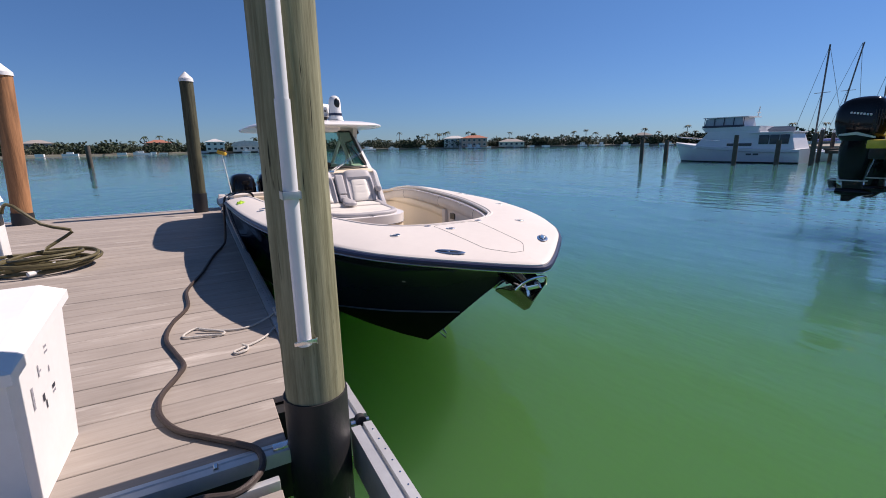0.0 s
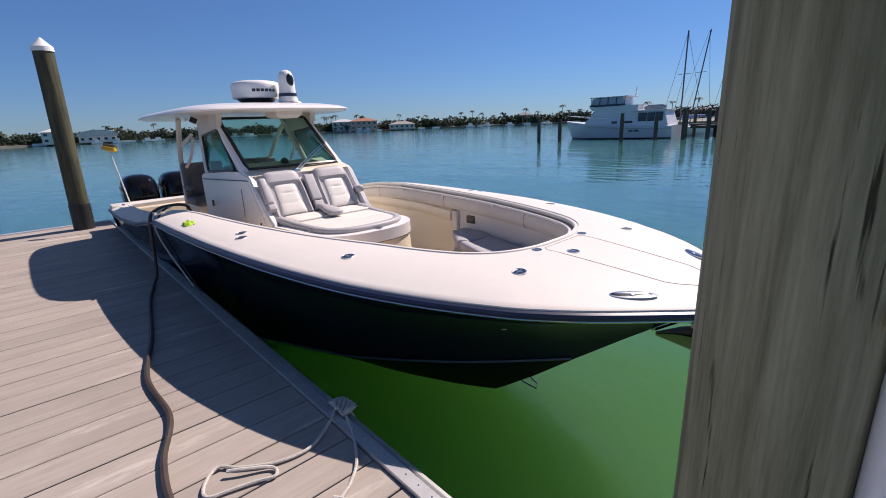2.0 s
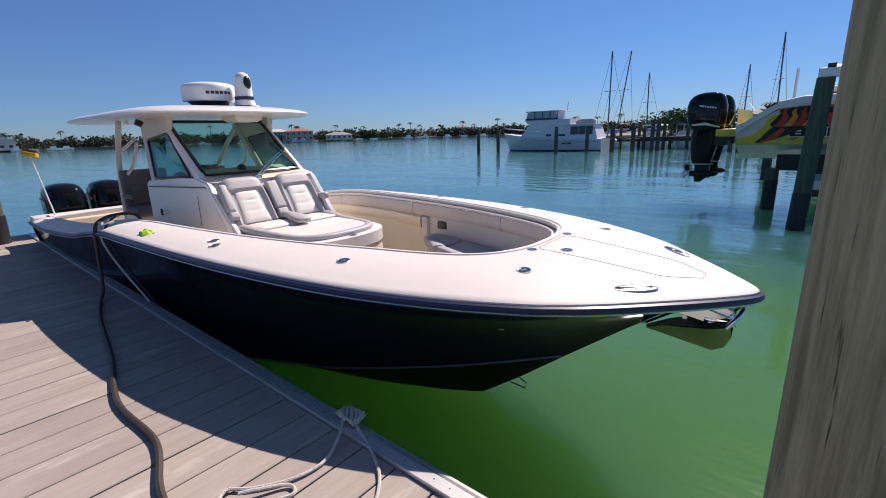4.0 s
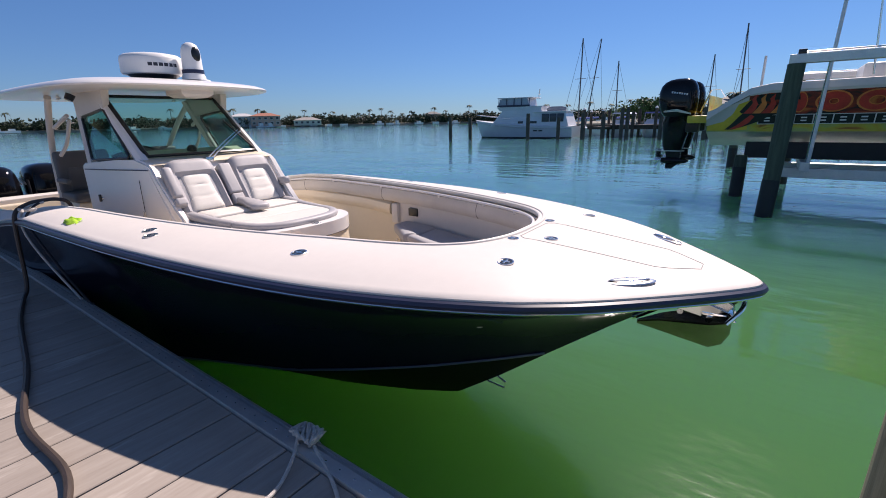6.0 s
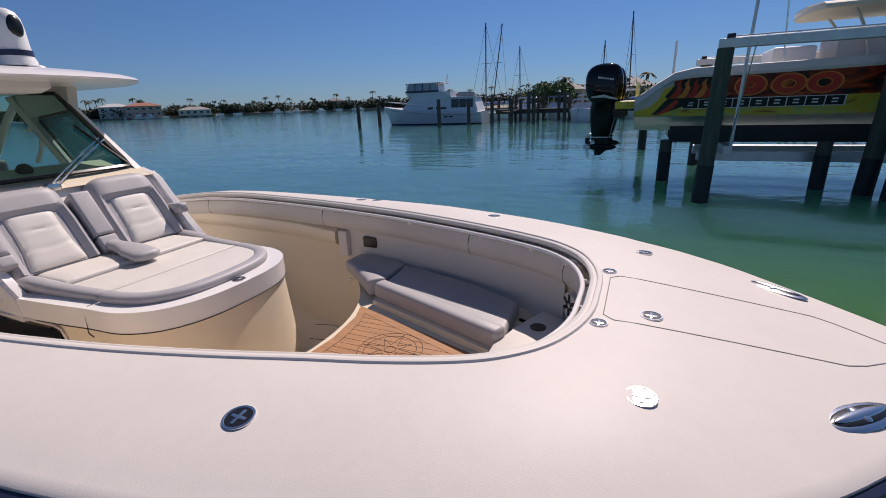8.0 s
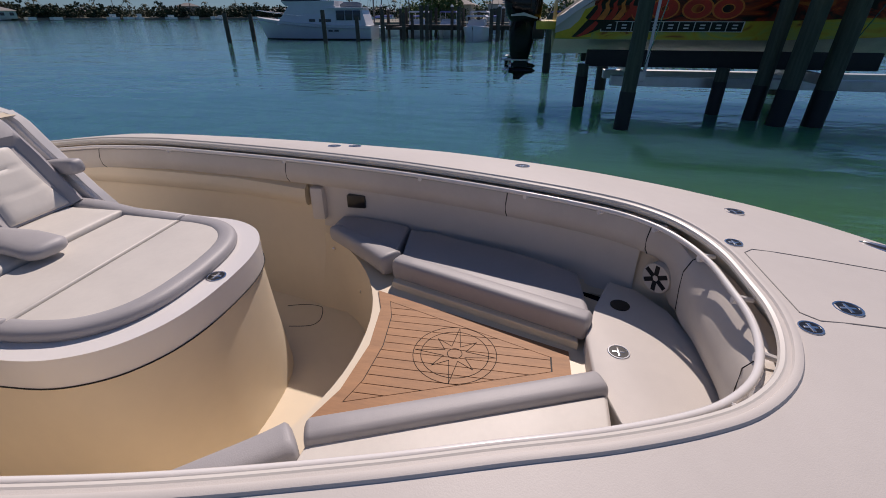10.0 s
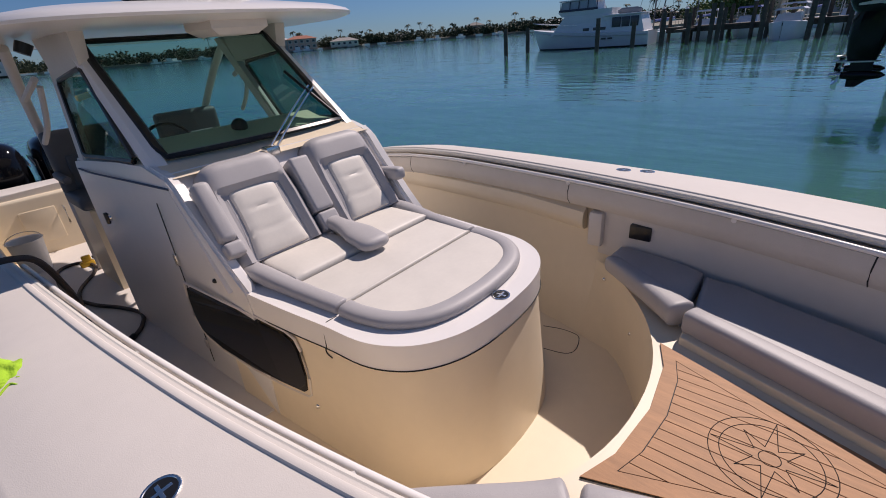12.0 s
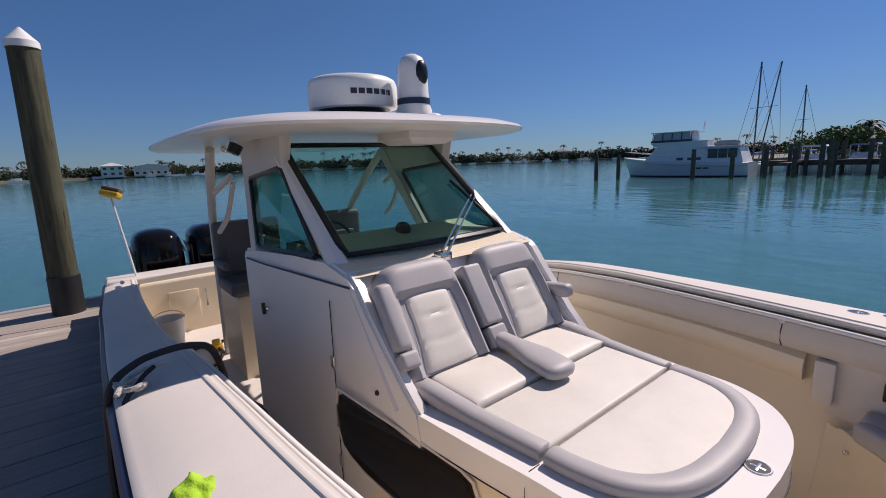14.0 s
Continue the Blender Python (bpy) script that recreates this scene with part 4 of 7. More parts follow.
# smoked cabin window on the port side of the base
for s in (-1, 1):
    win = [(6.925, 0.405), (6.54, 0.39), (6.30, 0.373), (6.09, 0.366), (6.03, 0.345), (6.005, 0.29), (5.99, 0.15), (6.005, 0.05), (6.03, 0.03), (6.22, 0.008), (6.45, 0.012), (6.72, 0.055), (6.85, 0.085), (6.915, 0.12), (6.945, 0.20), (6.945, 0.32)]
    pr = lambda y, z, o: (s * (float(np.interp(y, [q for _, q in half], [q for q, _ in half])) + o + 0.075 * max(0, y - 6.25)), y, z)
    bm = loft([[pr(y, z, -0.02) for y, z in win], [pr(y, z, 0.006) for y, z in win]], closed=True, cap=True)
    wp = part("cabin_window", bm, M_SMOKE, lounge, "smoked acrylic cabin window", smooth=False)
    cyc, czc = 6.47, 0.20
    part("window_rim", tube([pr(cyc + (y - cyc) * 1.05, czc + (z - czc) * 1.14, -0.002) for y, z in win], 0.008, 6, closed=True), M_GEL, wp)

console = part("console", loft([[(u * w, y, z) for u in (-1, 1)] for y, z, w in ()] or [[(-0.70, 6.45, 0.50), (0.70, 6.45, 0.50)], [(-0.70, 6.86, 1.07), (0.70, 6.86, 1.07)]]), M_SHELL, boat, "white moulded centre console", smooth=False)
for s in (-1, 1):
    prof = [(6.33, SOLE), (6.29, 0.42), (6.31, 0.53), (6.44, 0.655), (6.66, 0.90), (6.755, 1.02), (6.81, 1.06), (6.98, 1.10), (7.4, 1.09), (8.02, 1.045), (8.28, 1.03), (8.32, 0.98), (8.32, SOLE)]
    wid = lambda y, z: 0.668 + 0.10 * min(1, max(0, (y - 6.3) / 1.6)) - 0.02 * max(0, z - 0.9)
    outer = [(s * wid(y, z), y, z) for y, z in prof]
    innr = [(s * (wid(y, z) - 0.075), y + (0.02 if y < 7 else -0.01), z - 0.0) for y, z in prof]
    bm = loft([outer, innr], closed=True)
    for row in (outer, innr):
        bm.faces.new([bm.verts.new(p) for p in row])
    bmesh.ops.remove_doubles(bm, verts=bm.verts, dist=0.0005)
    bmesh.ops.recalc_face_normals(bm, faces=bm.faces)
    eds = [e for e in bm.edges if len(e.link_faces) == 2 and e.calc_face_angle(0) > 0.6 and abs(e.verts[0].co.x - e.verts[1].co.x) < 0.02]
    bmesh.ops.bevel(bm, geom=eds, offset=0.018, segments=3, affect="EDGES")
    part("side_panel", bm, M_SHELL, console, "white console side with a cabin door")
    part("belt_seam", tube([(s * (wid(y, 1.0) + 0.002), y, 1.0 - 0.03 * (y - 7)) for y in np.linspace(6.8, 8.25, 12)], 0.006, 6), mat("navy_pinstripe", (0.05, 0.06, 0.1), 0.5, var=0), console)
    part("door_seam", tube([(s * (wid(7.02, z) + 0.0005), 7.02 + 0.02 * (0.6 - z), z) for z in np.linspace(0.9, -0.2, 6)], 0.003, 5), M_CAULK, console)
    for z in (0.55, -0.05):
        part("hinge", box((s * (wid(7.03, z) + 0.004) - 0.006, 7.01, z - 0.035), (s * (wid(7.03, z) + 0.004) + 0.006, 7.045, z + 0.035), 0.003), M_STEEL, console)
    lt = part("latch", cyl((s * wid(7.9, 0.65), 7.92, 0.66), (s * (wid(7.9, 0.65) + 0.012), 7.92, 0.66), 0.03, 0.028, 16), M_STEEL, console, "round door latch")
    part("latch_grip", box((s * (wid(7.9, 0.65) + 0.02) - 0.012, 7.905, 0.62), (s * (wid(7.9, 0.65) + 0.02) + 0.012, 7.935, 0.70), 0.006), M_BLACK, lt)
    part("screw_cap", ball((s * (wid(6.6, 0.5)), 6.62, 0.52), 0.014, u=8, v=6), M_BLACK, console)
part("dash", loft([[(x, y, z) for x in (-0.66, 0.66)] for y, z in ((6.80, 1.05), (7.0, 1.105), (7.35, 1.12), (7.5, 1.16), (7.72, 1.12), (7.8, 0.9), (7.95, 0.8), (7.95, SOLE))]), M_CREAM, console, "cream dashboard")
part("compass", ball((0.05, 7.42, 1.15), 0.055), M_BLACK, console, "black dash compass")
part("steering_wheel", tube([(-0.25 + 0.18 * math.cos(a), 7.92 + 0.05 * math.sin(a), 1.02 + 0.17 * math.sin(a)) for a in np.linspace(0, 2 * math.pi, 24)[:-1]], 0.012, 6, closed=True), M_BLACK, console)

# windscreen, frames and glass
WB, WT = (7.00, 1.115), (7.80, 1.745)
wsf = lambda u, k: (u, WB[0] + (WT[0] - WB[0]) * k - 0.06 * (1 - (u / 0.6) ** 2) * (1 - 0.2 * k) * 0.8, WB[1] + (WT[1] - WB[1]) * k)


def screen_glass(name, pts, thick, parent, material, label=""):
    n = Vector(pts[0]) - Vector(pts[1])
    nn = n.cross(Vector(pts[2]) - Vector(pts[1])).normalized() * thick
    return part(name, loft([[tuple(Vector(p) - nn) for p in pts], [tuple(Vector(p) + nn) for p in pts]], closed=True, cap=True), material, parent, label, smooth=False)


ws = part("windscreen", loft([[wsf(u, k) for u in np.linspace(-0.58, 0.58, 11)] for k in (0.03, 0.5, 0.98)]), M_GLASS, console, "green-tinted windscreen glass")
ws.visible_shadow = False
bor = [wsf(u, 0.02) for u in np.linspace(-0.585, 0.585, 11)] + [wsf(0.60, k) for k in np.linspace(0.1, 0.9, 6)] + [wsf(u, 0.985) for u in np.linspace(0.585, -0.585, 11)] + [wsf(-0.60, k) for k in np.linspace(0.9, 0.1, 6)]
part("windscreen_frame", tube(bor, 0.03, 6, closed=True, flat=0.6), M_BLACK, ws, "black windscreen surround")
for s in (-1, 1):
    # pillar between windscreen and side window
    rows = []
    for k in np.linspace(-0.06, 1.05, 8):
        y, z = WB[0] + (WT[0] - WB[0]) * k, WB[1] + (WT[1] - WB[1]) * k
        rows.append([(s * 0.61, y - 0.012, z), (s * (0.665 - 0.01 * k), y - 0.005, z), (s * (0.70 - 0.03 * k), y + 0.05, z), (s * (0.69 - 0.03 * k), y + 0.085, z - 0.02), (s * 0.62, y + 0.05, z)])
    part("pillar", loft(rows, closed=True, cap=True), M_SHELL, console, "white raked windscreen pillar")
    quad = [(s * 0.705, 7.13, 1.115), (s * 0.665, 7.66, 1.60), (s * 0.665, 8.30, 1.53), (s * 0.745, 8.02, 1.07)]
    sg = screen_glass("side_window", quad, 0.003, console, M_GLASS, "green-tinted side window")
    sg.visible_shadow = False
    q = [Vector(p) for p in quad]
    fr = [q[i] + (q[(i + 1) % 4] - q[i]) * t for i in range(4) for t in (0.04, 0.35, 0.65, 0.96)]
    part("window_frame", tube(fr, 0.016, 6, closed=True), M_BLACK, sg)
    # rear post and header
    part("rear_post", loft([[(s * (0.76 - 0.09 * k), 8.04 + 0.30 * k, 1.04 + 0.5 * k), (s * (0.76 - 0.09 * k), 8.15 + 0.30 * k, 1.03 + 0.5 * k), (s * (0.70 - 0.09 * k), 8.15 + 0.30 * k, 1.03 + 0.5 * k), (s * (0.70 - 0.09 * k), 8.04 + 0.30 * k, 1.04 + 0.5 * k)] for k in np.linspace(0, 1.4, 6)], closed=True, cap=True), M_GEL, console)
    part("header", loft([[(s * 0.67, 7.64, 1.61), (s * 0.68, 7.60, 1.80), (s * 0.60, 7.60, 1.80), (s * 0.61, 7.66, 1.61)], [(s * 0.67, 8.36, 1.54), (s * 0.68, 8.5, 1.80), (s * 0.60, 8.5, 1.80), (s * 0.61, 8.36, 1.54)]], closed=True, cap=True), M_GEL, console)
    # aft legs of the hardtop with a brace
    part("top_leg", tube(spline([(s * 0.67, 9.72, SOLE + 0.02), (s * 0.68, 9.62, 0.8), (s * 0.74, 9.25, 1.35), (s * 0.80, 8.80, 1.76)], 4), 0.035, 10), M_GEL, console, "white hardtop leg")
    part("brace", tube([(s * 0.80, 8.82, 1.42), (s * 0.76, 8.45, 1.55)], 0.022, 8), M_GEL, console)
    part("brace", tube(spline([(s * 0.80, 8.83, 1.10), (s * 0.77, 8.62, 1.25), (s * 0.75, 8.45, 1.5)], 4), 0.02, 8), M_GEL, console)

# wipers
for u0, u1, k1 in ((-0.10, 0.56, 0.38), (-0.05, 0.59, 0.36)):
    a, b = wsf(u0, -0.07), wsf(u1, k1)
    part("wiper_arm", tube([(a[0], a[1] - 0.07, a[2]), ((a[0] + b[0]) / 2, (a[1] + b[1]) / 2 - 0.05, (a[2] + b[2]) / 2 + 0.01), (b[0], b[1] - 0.03, b[2])], 0.0065, 6), M_STEEL, console, "stainless wiper arm")
b0, b1 = wsf(0.47, 0.55), wsf(0.585, 0.04)
part("wiper_blade", tube([(b0[0], b0[1] - 0.028, b0[2]), (b1[0], b1[1] - 0.028, b1[2])], 0.012, 6), M_BLACK, console, "black wiper blade")
a = wsf(-0.08, -0.07)
part("wiper_motor", box((a[0] - 0.045, a[1] - 0.10, a[2] - 0.03), (a[0] + 0.045, a[1] - 0.03, a[2] + 0.02), 0.012), M_STEEL, console)

# ---- boat: hardtop ----
def roof_half(grow=0.0):
    pts = [(0, 6.80), (0.30, 6.82), (0.60, 6.89), (0.85, 7.03), (1.01, 7.26), (1.09, 7.6), (1.12, 8.2), (1.12, 9.0), (1.10, 9.7), (1.0, 10.25), (0.78, 10.42), (0.45, 10.5), (0, 10.52)]
    out = [(p.x, p.y) for p in spline([(x, y, 0) for x, y in pts], 4)]
    return [(x * (1 + grow), 8.4 + (y - 8.4) * (1 + grow)) for x, y in out]


def roof_ring(sc, z):
    o = roof_half()
    full = [(-x, y) for x, y in reversed(o)] + o[1:-1]
    return [(x * sc, 8.6 + (y - 8.6) * sc, z) for x, y in full]


bm = loft([roof_ring(0.55, 1.79), roof_ring(0.86, 1.775), roof_ring(0.96, 1.785), roof_ring(0.995, 1.80), roof_ring(1.0, 1.815), roof_ring(0.985, 1.835), roof_ring(0.93, 1.862), roof_ring(0.80, 1.893), roof_ring(0.6, 1.918), roof_ring(0.3, 1.935), roof_ring(0.05, 1.94)], closed=True, cap=True)
roof = part("hardtop", bm, M_SHELL, boat, "white moulded hardtop")
part("light_pod", loft([[(x * 0.17, y, z) for x, y in ((-1, 6.98), (1, 6.98), (1, 7.32), (-1, 7.32))] if z > 1.72 else [(x * 0.12, y, z) for x, y in ((-1, 7.02), (1, 7.02), (1, 7.28), (-1, 7.28))] for z in (1.80, 1.74, 1.705)], closed=True, cap=True), M_GEL, roof, "white light pod under the hardtop", smooth=False)
part("light_lens", box((-0.05, 7.013, 1.715), (0.05, 7.022, 1.735), 0.003), M_ALU, roof)
for s in (-1, 1):
    part("side_light", cyl((s * 0.80, 8.05, 1.755), (s * 0.83, 8.05, 1.70), 0.045, 0.04, 16), M_BLACK, roof, "dark speaker lamp")
    part("eyeball", ball((s * 0.66, 8.95, 1.765), 0.025, u=10, v=6), M_STEEL, roof)
# antenna dots and radome
part("gps_dome", ball((0.30, 7.35, 1.90), 0.06, (1, 1, 0.45)), M_WHITE, roof, "white antenna puck")
part("lamp_stud", cyl((-0.55, 8.9, 1.87), (-0.55, 8.9, 1.93), 0.02, 0.012, 10, cyl((-0.47, 8.9, 1.88), (-0.47, 8.9, 1.925), 0.016, 0.012, 10)), M_STEEL, roof)
rr = [(0.28, 0.0), (0.312, 0.008), (0.32, 0.03), (0.32, 0.12), (0.318, 0.165), (0.306, 0.195), (0.275, 0.214), (0.2, 0.228), (0.1, 0.237), (0.01, 0.239)]
radar = part("radome", loft([[(r * math.cos(a), r * math.sin(a), z) for a in np.linspace(0, 2 * math.pi, 36)[:-1]] for r, z in rr], closed=True, cap=True), M_WHITE, roof, "white drum radome with dark mark")
radar.matrix_local = pose(0.0, 7.90, 1.985)
part("radome_base", cyl((0, 0, -0.05), (0, 0, 0.01), 0.20, 0.28, 32), M_BLACK, radar)
M_MARK = mat("dark_mark", (0.03, 0.035, 0.05), 0.5, var=0)
for k in range(6):
    a = -math.pi / 2 + (k - 2.9) * 0.165
    part("mark", box((-0.021, -0.0015, -0.018), (0.021, 0.0015, 0.018), 0.0), M_MARK, radar).matrix_local = pose(0.320 * math.cos(a), 0.318 * math.sin(a), 0.095, 0, 0, math.degrees(a) + 90)
cam_rows = [(0.115, 0.0), (0.112, 0.03), (0.10, 0.06), (0.10, 0.085), (0.095, 0.11), (0.092, 0.24), (0.085, 0.29), (0.065, 0.33), (0.03, 0.35), (0.005, 0.353)]
tc_ = part("thermal_camera", loft([[(r * math.cos(a), r * math.sin(a), z) for a in np.linspace(0, 2 * math.pi, 28)[:-1]] for r, z in cam_rows], closed=True, cap=True), M_WHITE, roof, "white dome camera with dark lens")
tc_.matrix_local = pose(0.265, 7.52, 1.925) @ Matrix.Diagonal((1.12, 1.12, 1.15, 1))
part("camera_band", cyl((0, 0, 0.06), (0, 0, 0.095), 0.104, 0.104, 28), M_RUB, tc_)
part("camera_lens", ball((0.01, -0.075, 0.235), 0.06, (0.8, 0.5, 1.25)), M_BLACK, tc_)

# ---- boat: aft cockpit ----
part("transom_liner", prism([(-1.27, 10.78), (1.27, 10.78), (1.27, 10.98), (-1.27, 10.98)], SOLE, 0.36, 0.03), M_CREAM, boat, "cream transom wall with lockers")
part("transom_cap", prism([(-1.55, 10.90), (-1.28, 10.86), (-0.6, 10.88), (0.6, 10.88), (1.28, 10.86), (1.55, 10.90), (1.54, 11.24), (-1.54, 11.24)], 0.36, 0.43, 0.025), M_GEL, boat, "white stern cap")
for s in (-1, 1):
    part("stern_door", box((s * 0.85 - 0.16, 10.765, -0.15), (s * 0.85 + 0.16, 10.785, 0.22), 0.01), M_CREAM, boat)
    part("grab_handle", tube([(s * 0.62, 10.77, 0.2), (s * 0.62, 10.73, 0.18), (s * 0.62, 10.73, 0.0), (s * 0.62, 10.77, -0.02)], 0.01, 8), M_STEEL, boat)
    part("stern_cleat", ball((s * 1.42, 10.6, 0.465), 1.0, (0.022, 0.09, 0.014)), M_STEEL, boat)
# helm seats on a moulded base
post = part("helm_base", prism([(-0.70, 8.95), (0.70, 8.95), (0.70, 9.55), (-0.70, 9.55)], SOLE, 0.50, 0.03), M_CREAM, boat, "cream helm seat base")
for s in (-1, 1):
    M_HELM = mat("dark_grey_vinyl", (0.10, 0.10, 0.105), 0.55, var=0.06, bump=0.1, bump_scale=220)
    hs = part("helm_seat", box((-0.30, -0.26, 0.50), (0.30, 0.26, 0.62), 0.05, seg=4), M_HELM, post, "dark grey helm seat")
    hs.matrix_local = pose(s * 0.45, 9.15, 0)
    part("helm_back", box((-0.30, 0.14, 0.58), (0.30, 0.27, 1.13), 0.055, seg=4), M_HELM, hs)
    part("helm_pad", box((-0.20, 0.12, 0.64), (0.20, 0.16, 0.92), 0.018, seg=3), M_HELM, hs)
    part("helm_arm", box((s * 0.30 - 0.03, -0.2, 0.74), (s * 0.30 + 0.03, 0.18, 0.80), 0.025, seg=3), M_HELM, hs)


def outboard(name, m, scale, label, tall=1.0):
    """Outboard motor: cowl, mid section, bracket, gearcase and propeller; it faces forward along -y."""
    ob = thing(name, label, "outboard motor", m @ Matrix.Scale(scale, 4), group="outboard motors")
    def sec(z, w, y0, y1, p=3.2, n=24):
        return [(w * math.copysign(abs(math.cos(a)) ** (2 / p), math.cos(a)), (y0 + y1) / 2 + (y1 - y0) / 2 * math.copysign(abs(math.sin(a)) ** (2 / p), math.sin(a)), z) for a in (2 * math.pi * k / n for k in range(n))]
    part("cowl", loft([sec(z * tall, w, y0 * (0.7 + 0.3 * tall), y1 * (0.7 + 0.3 * tall)) for z, w, y0, y1 in ((0.0, 0.20, -0.26, 0.24), (0.03, 0.225, -0.29, 0.28), (0.10, 0.24, -0.31, 0.33), (0.24, 0.245, -0.32, 0.37), (0.38, 0.238, -0.31, 0.37), (0.47, 0.222, -0.28, 0.34), (0.53, 0.195, -0.24, 0.28), (0.565, 0.15, -0.18, 0.20), (0.585, 0.07, -0.09, 0.09))], closed=True, cap=True), M_COWL, ob, "glossy black engine cowl")
    for k in range(4):
        part("cowl_rib", tube([(s * 0.235, (-0.30 + k * 0.035) * (0.7 + 0.3 * tall), z * tall) for s in (-1,) for z in (0.20, 0.30, 0.40)], 0.006, 5), M_RUBBER, ob)
    part("cowl_vent", box((-0.12, 0.26, 0.34 * tall), (0.12, 0.345, 0.44 * tall), 0.02), M_RUBBER, ob)
    for s in (-1, 1):
        bm = bmesh.new()
        for k in range(7):
            box((s * 0.244 - 0.004, -0.17 + k * 0.046, 0.325 * tall + k * 0.008), (s * 0.244 + 0.004, -0.14 + k * 0.046, 0.325 * tall + 0.034 + k * 0.008), 0, bm)
        part("mark", bm, M_ALU, ob, "pale lettering bar on the cowl", smooth=False)
        part("swoosh", loft([[(s * 0.243, -0.27, 0.04), (s * 0.25, -0.27, 0.07)], [(s * 0.246, 0.0, 0.10), (s * 0.252, 0.0, 0.155)], [(s * 0.243, 0.25, 0.09), (s * 0.249, 0.25, 0.12)]]), M_ALU, ob, "silver swoosh")
    part("mid_section", loft([sec(0.0, 0.20, -0.26, 0.26), sec(-0.12, 0.19, -0.25, 0.28), sec(-0.38, 0.165, -0.22, 0.27), sec(-0.60, 0.12, -0.17, 0.24), sec(-0.72, 0.08, -0.14, 0.2)], closed=True, cap=True), M_COWL, ob)
    part("bracket", box((-0.16, -0.42, -0.32), (0.16, -0.18, 0.02), 0.03), M_BLACK, ob, "black mounting bracket")
    part("cavitation_plate", prism([(-0.12, 0.38), (0.12, 0.38), (0.10, -0.1), (0, -0.2), (-0.10, -0.1)], -0.72, -0.70), M_ALU, ob)
    gear = part("gearcase", loft([[(r * math.cos(a), y, -0.92 + r * math.sin(a)) for a in np.linspace(0, 2 * math.pi, 15)[:-1]] for y, r in ((-0.30, 0.01), (-0.24, 0.05), (-0.1, 0.075), (0.1, 0.075), (0.24, 0.055))], closed=True, cap=True), M_COWL, ob)
    part("skeg", loft([[(-0.012, -0.15, -0.95), (0.012, -0.15, -0.95), (0.012, 0.15, -0.95), (-0.012, 0.15, -0.95)], [(-0.006, 0.02, -1.1), (0.006, 0.02, -1.1), (0.006, 0.14, -1.1), (-0.006, 0.14, -1.1)]], closed=True, cap=True), M_COWL, gear)
    part("strut", loft([[(-0.05, -0.12, -0.68), (0.05, -0.12, -0.68), (0.05, 0.16, -0.68), (-0.05, 0.16, -0.68)], [(-0.03, -0.14, -0.90), (0.03, -0.14, -0.90), (0.03, 0.14, -0.90), (-0.03, 0.14, -0.90)]], closed=True, cap=True), M_COWL, gear)
    prop = part("propeller", cyl((0, 0.24, -0.92), (0, 0.38, -0.92), 0.055, 0.04, 14), M_STEEL, gear, "stainless propeller")
    for k in range(4):
        a = k * math.pi / 2 + 0.4
        pts = []
        for r, w in ((0.05, 0.03), (0.13, 0.08), (0.21, 0.09), (0.26, 0.045)):
            pts.append([(r * math.cos(a - w / r * 0.8), 0.28 - 0.03, -0.92 + r * math.sin(a - w / r * 0.8)), (r * math.cos(a + w / r * 0.8), 0.28 + 0.05, -0.92 + r * math.sin(a + w / r * 0.8))])
        part("blade", loft(pts), M_STEEL, prop)
    return ob


for x in (1.12, 1.78):
    outboard("outboard_motor", pose(x, 11.98, 0.12), 1.25, "black outboard motor with silver marks on the boat's stern")

# deck brush standing in a holder on the quarter
brush = thing("deck_brush", "long white-handled deck brush with yellow head", "brush", pose(0.80, 11.0, 0.40))
top = Vector((-0.11, 0.15, 0.96))
part("handle", tube([(0, 0, 0), tuple(top)], 0.011, 8), M_WHITE, brush)
hd = part("head", box((-0.05, -0.10, -0.02), (0.05, 0.10, 0.05), 0.02, seg=3), M_YELLOW, brush, "yellow brush head")
hd.matrix_local = Matrix.Translation(top) @ pose(0, 0, 0, 15, 20, 60)
part("bristles", box((-0.045, -0.095, 0.04), (0.045, 0.095, 0.09), 0.012), mat("brown_bristle", (0.14, 0.09, 0.05), 0.95, var=0.3, scale=60, bump=0.8, bump_scale=200), hd)

# loose things aboard
bucket = thing("bucket", "white plastic bucket on the cockpit sole", "bucket", pose(0.98, 10.3, SOLE))
part("body", loft([[(r * math.cos(a), r * math.sin(a), z) for a in np.linspace(0, 2 * math.pi, 25)[:-1]] for r, z in ((0.12, 0), (0.15, 0.34), (0.158, 0.345), (0.14, 0.34), (0.11, 0.02))], closed=True, cap=True), M_WHITE, bucket)
part("bucket_handle", tube([(0.155 * math.cos(a), 0.02, 0.32 + 0.1 * math.sin(a)) for a in np.linspace(0, math.pi, 12)], 0.004, 6), M_STEEL, bucket)
nozzle = thing("hose_nozzle", "yellow spray gun lying in the cockpit", "spray gun", pose(1.33, 9.9, SOLE))
part("grip", box((-0.06, -0.03, 0.0), (0.07, 0.03, 0.06), 0.02, box((-0.03, -0.025, 0.05), (0.05, 0.025, 0.12), 0.015)), M_YELLOW, nozzle)
part("barrel", cyl((0.06, 0, 0.08), (0.16, 0, 0.09), 0.018, 0.014), M_BLACK, nozzle)
cloth = thing("cloth", "crumpled lime green cloth lying on the side deck", "cloth", pose(0.625, 6.11, 0.735))
fold_rows = []
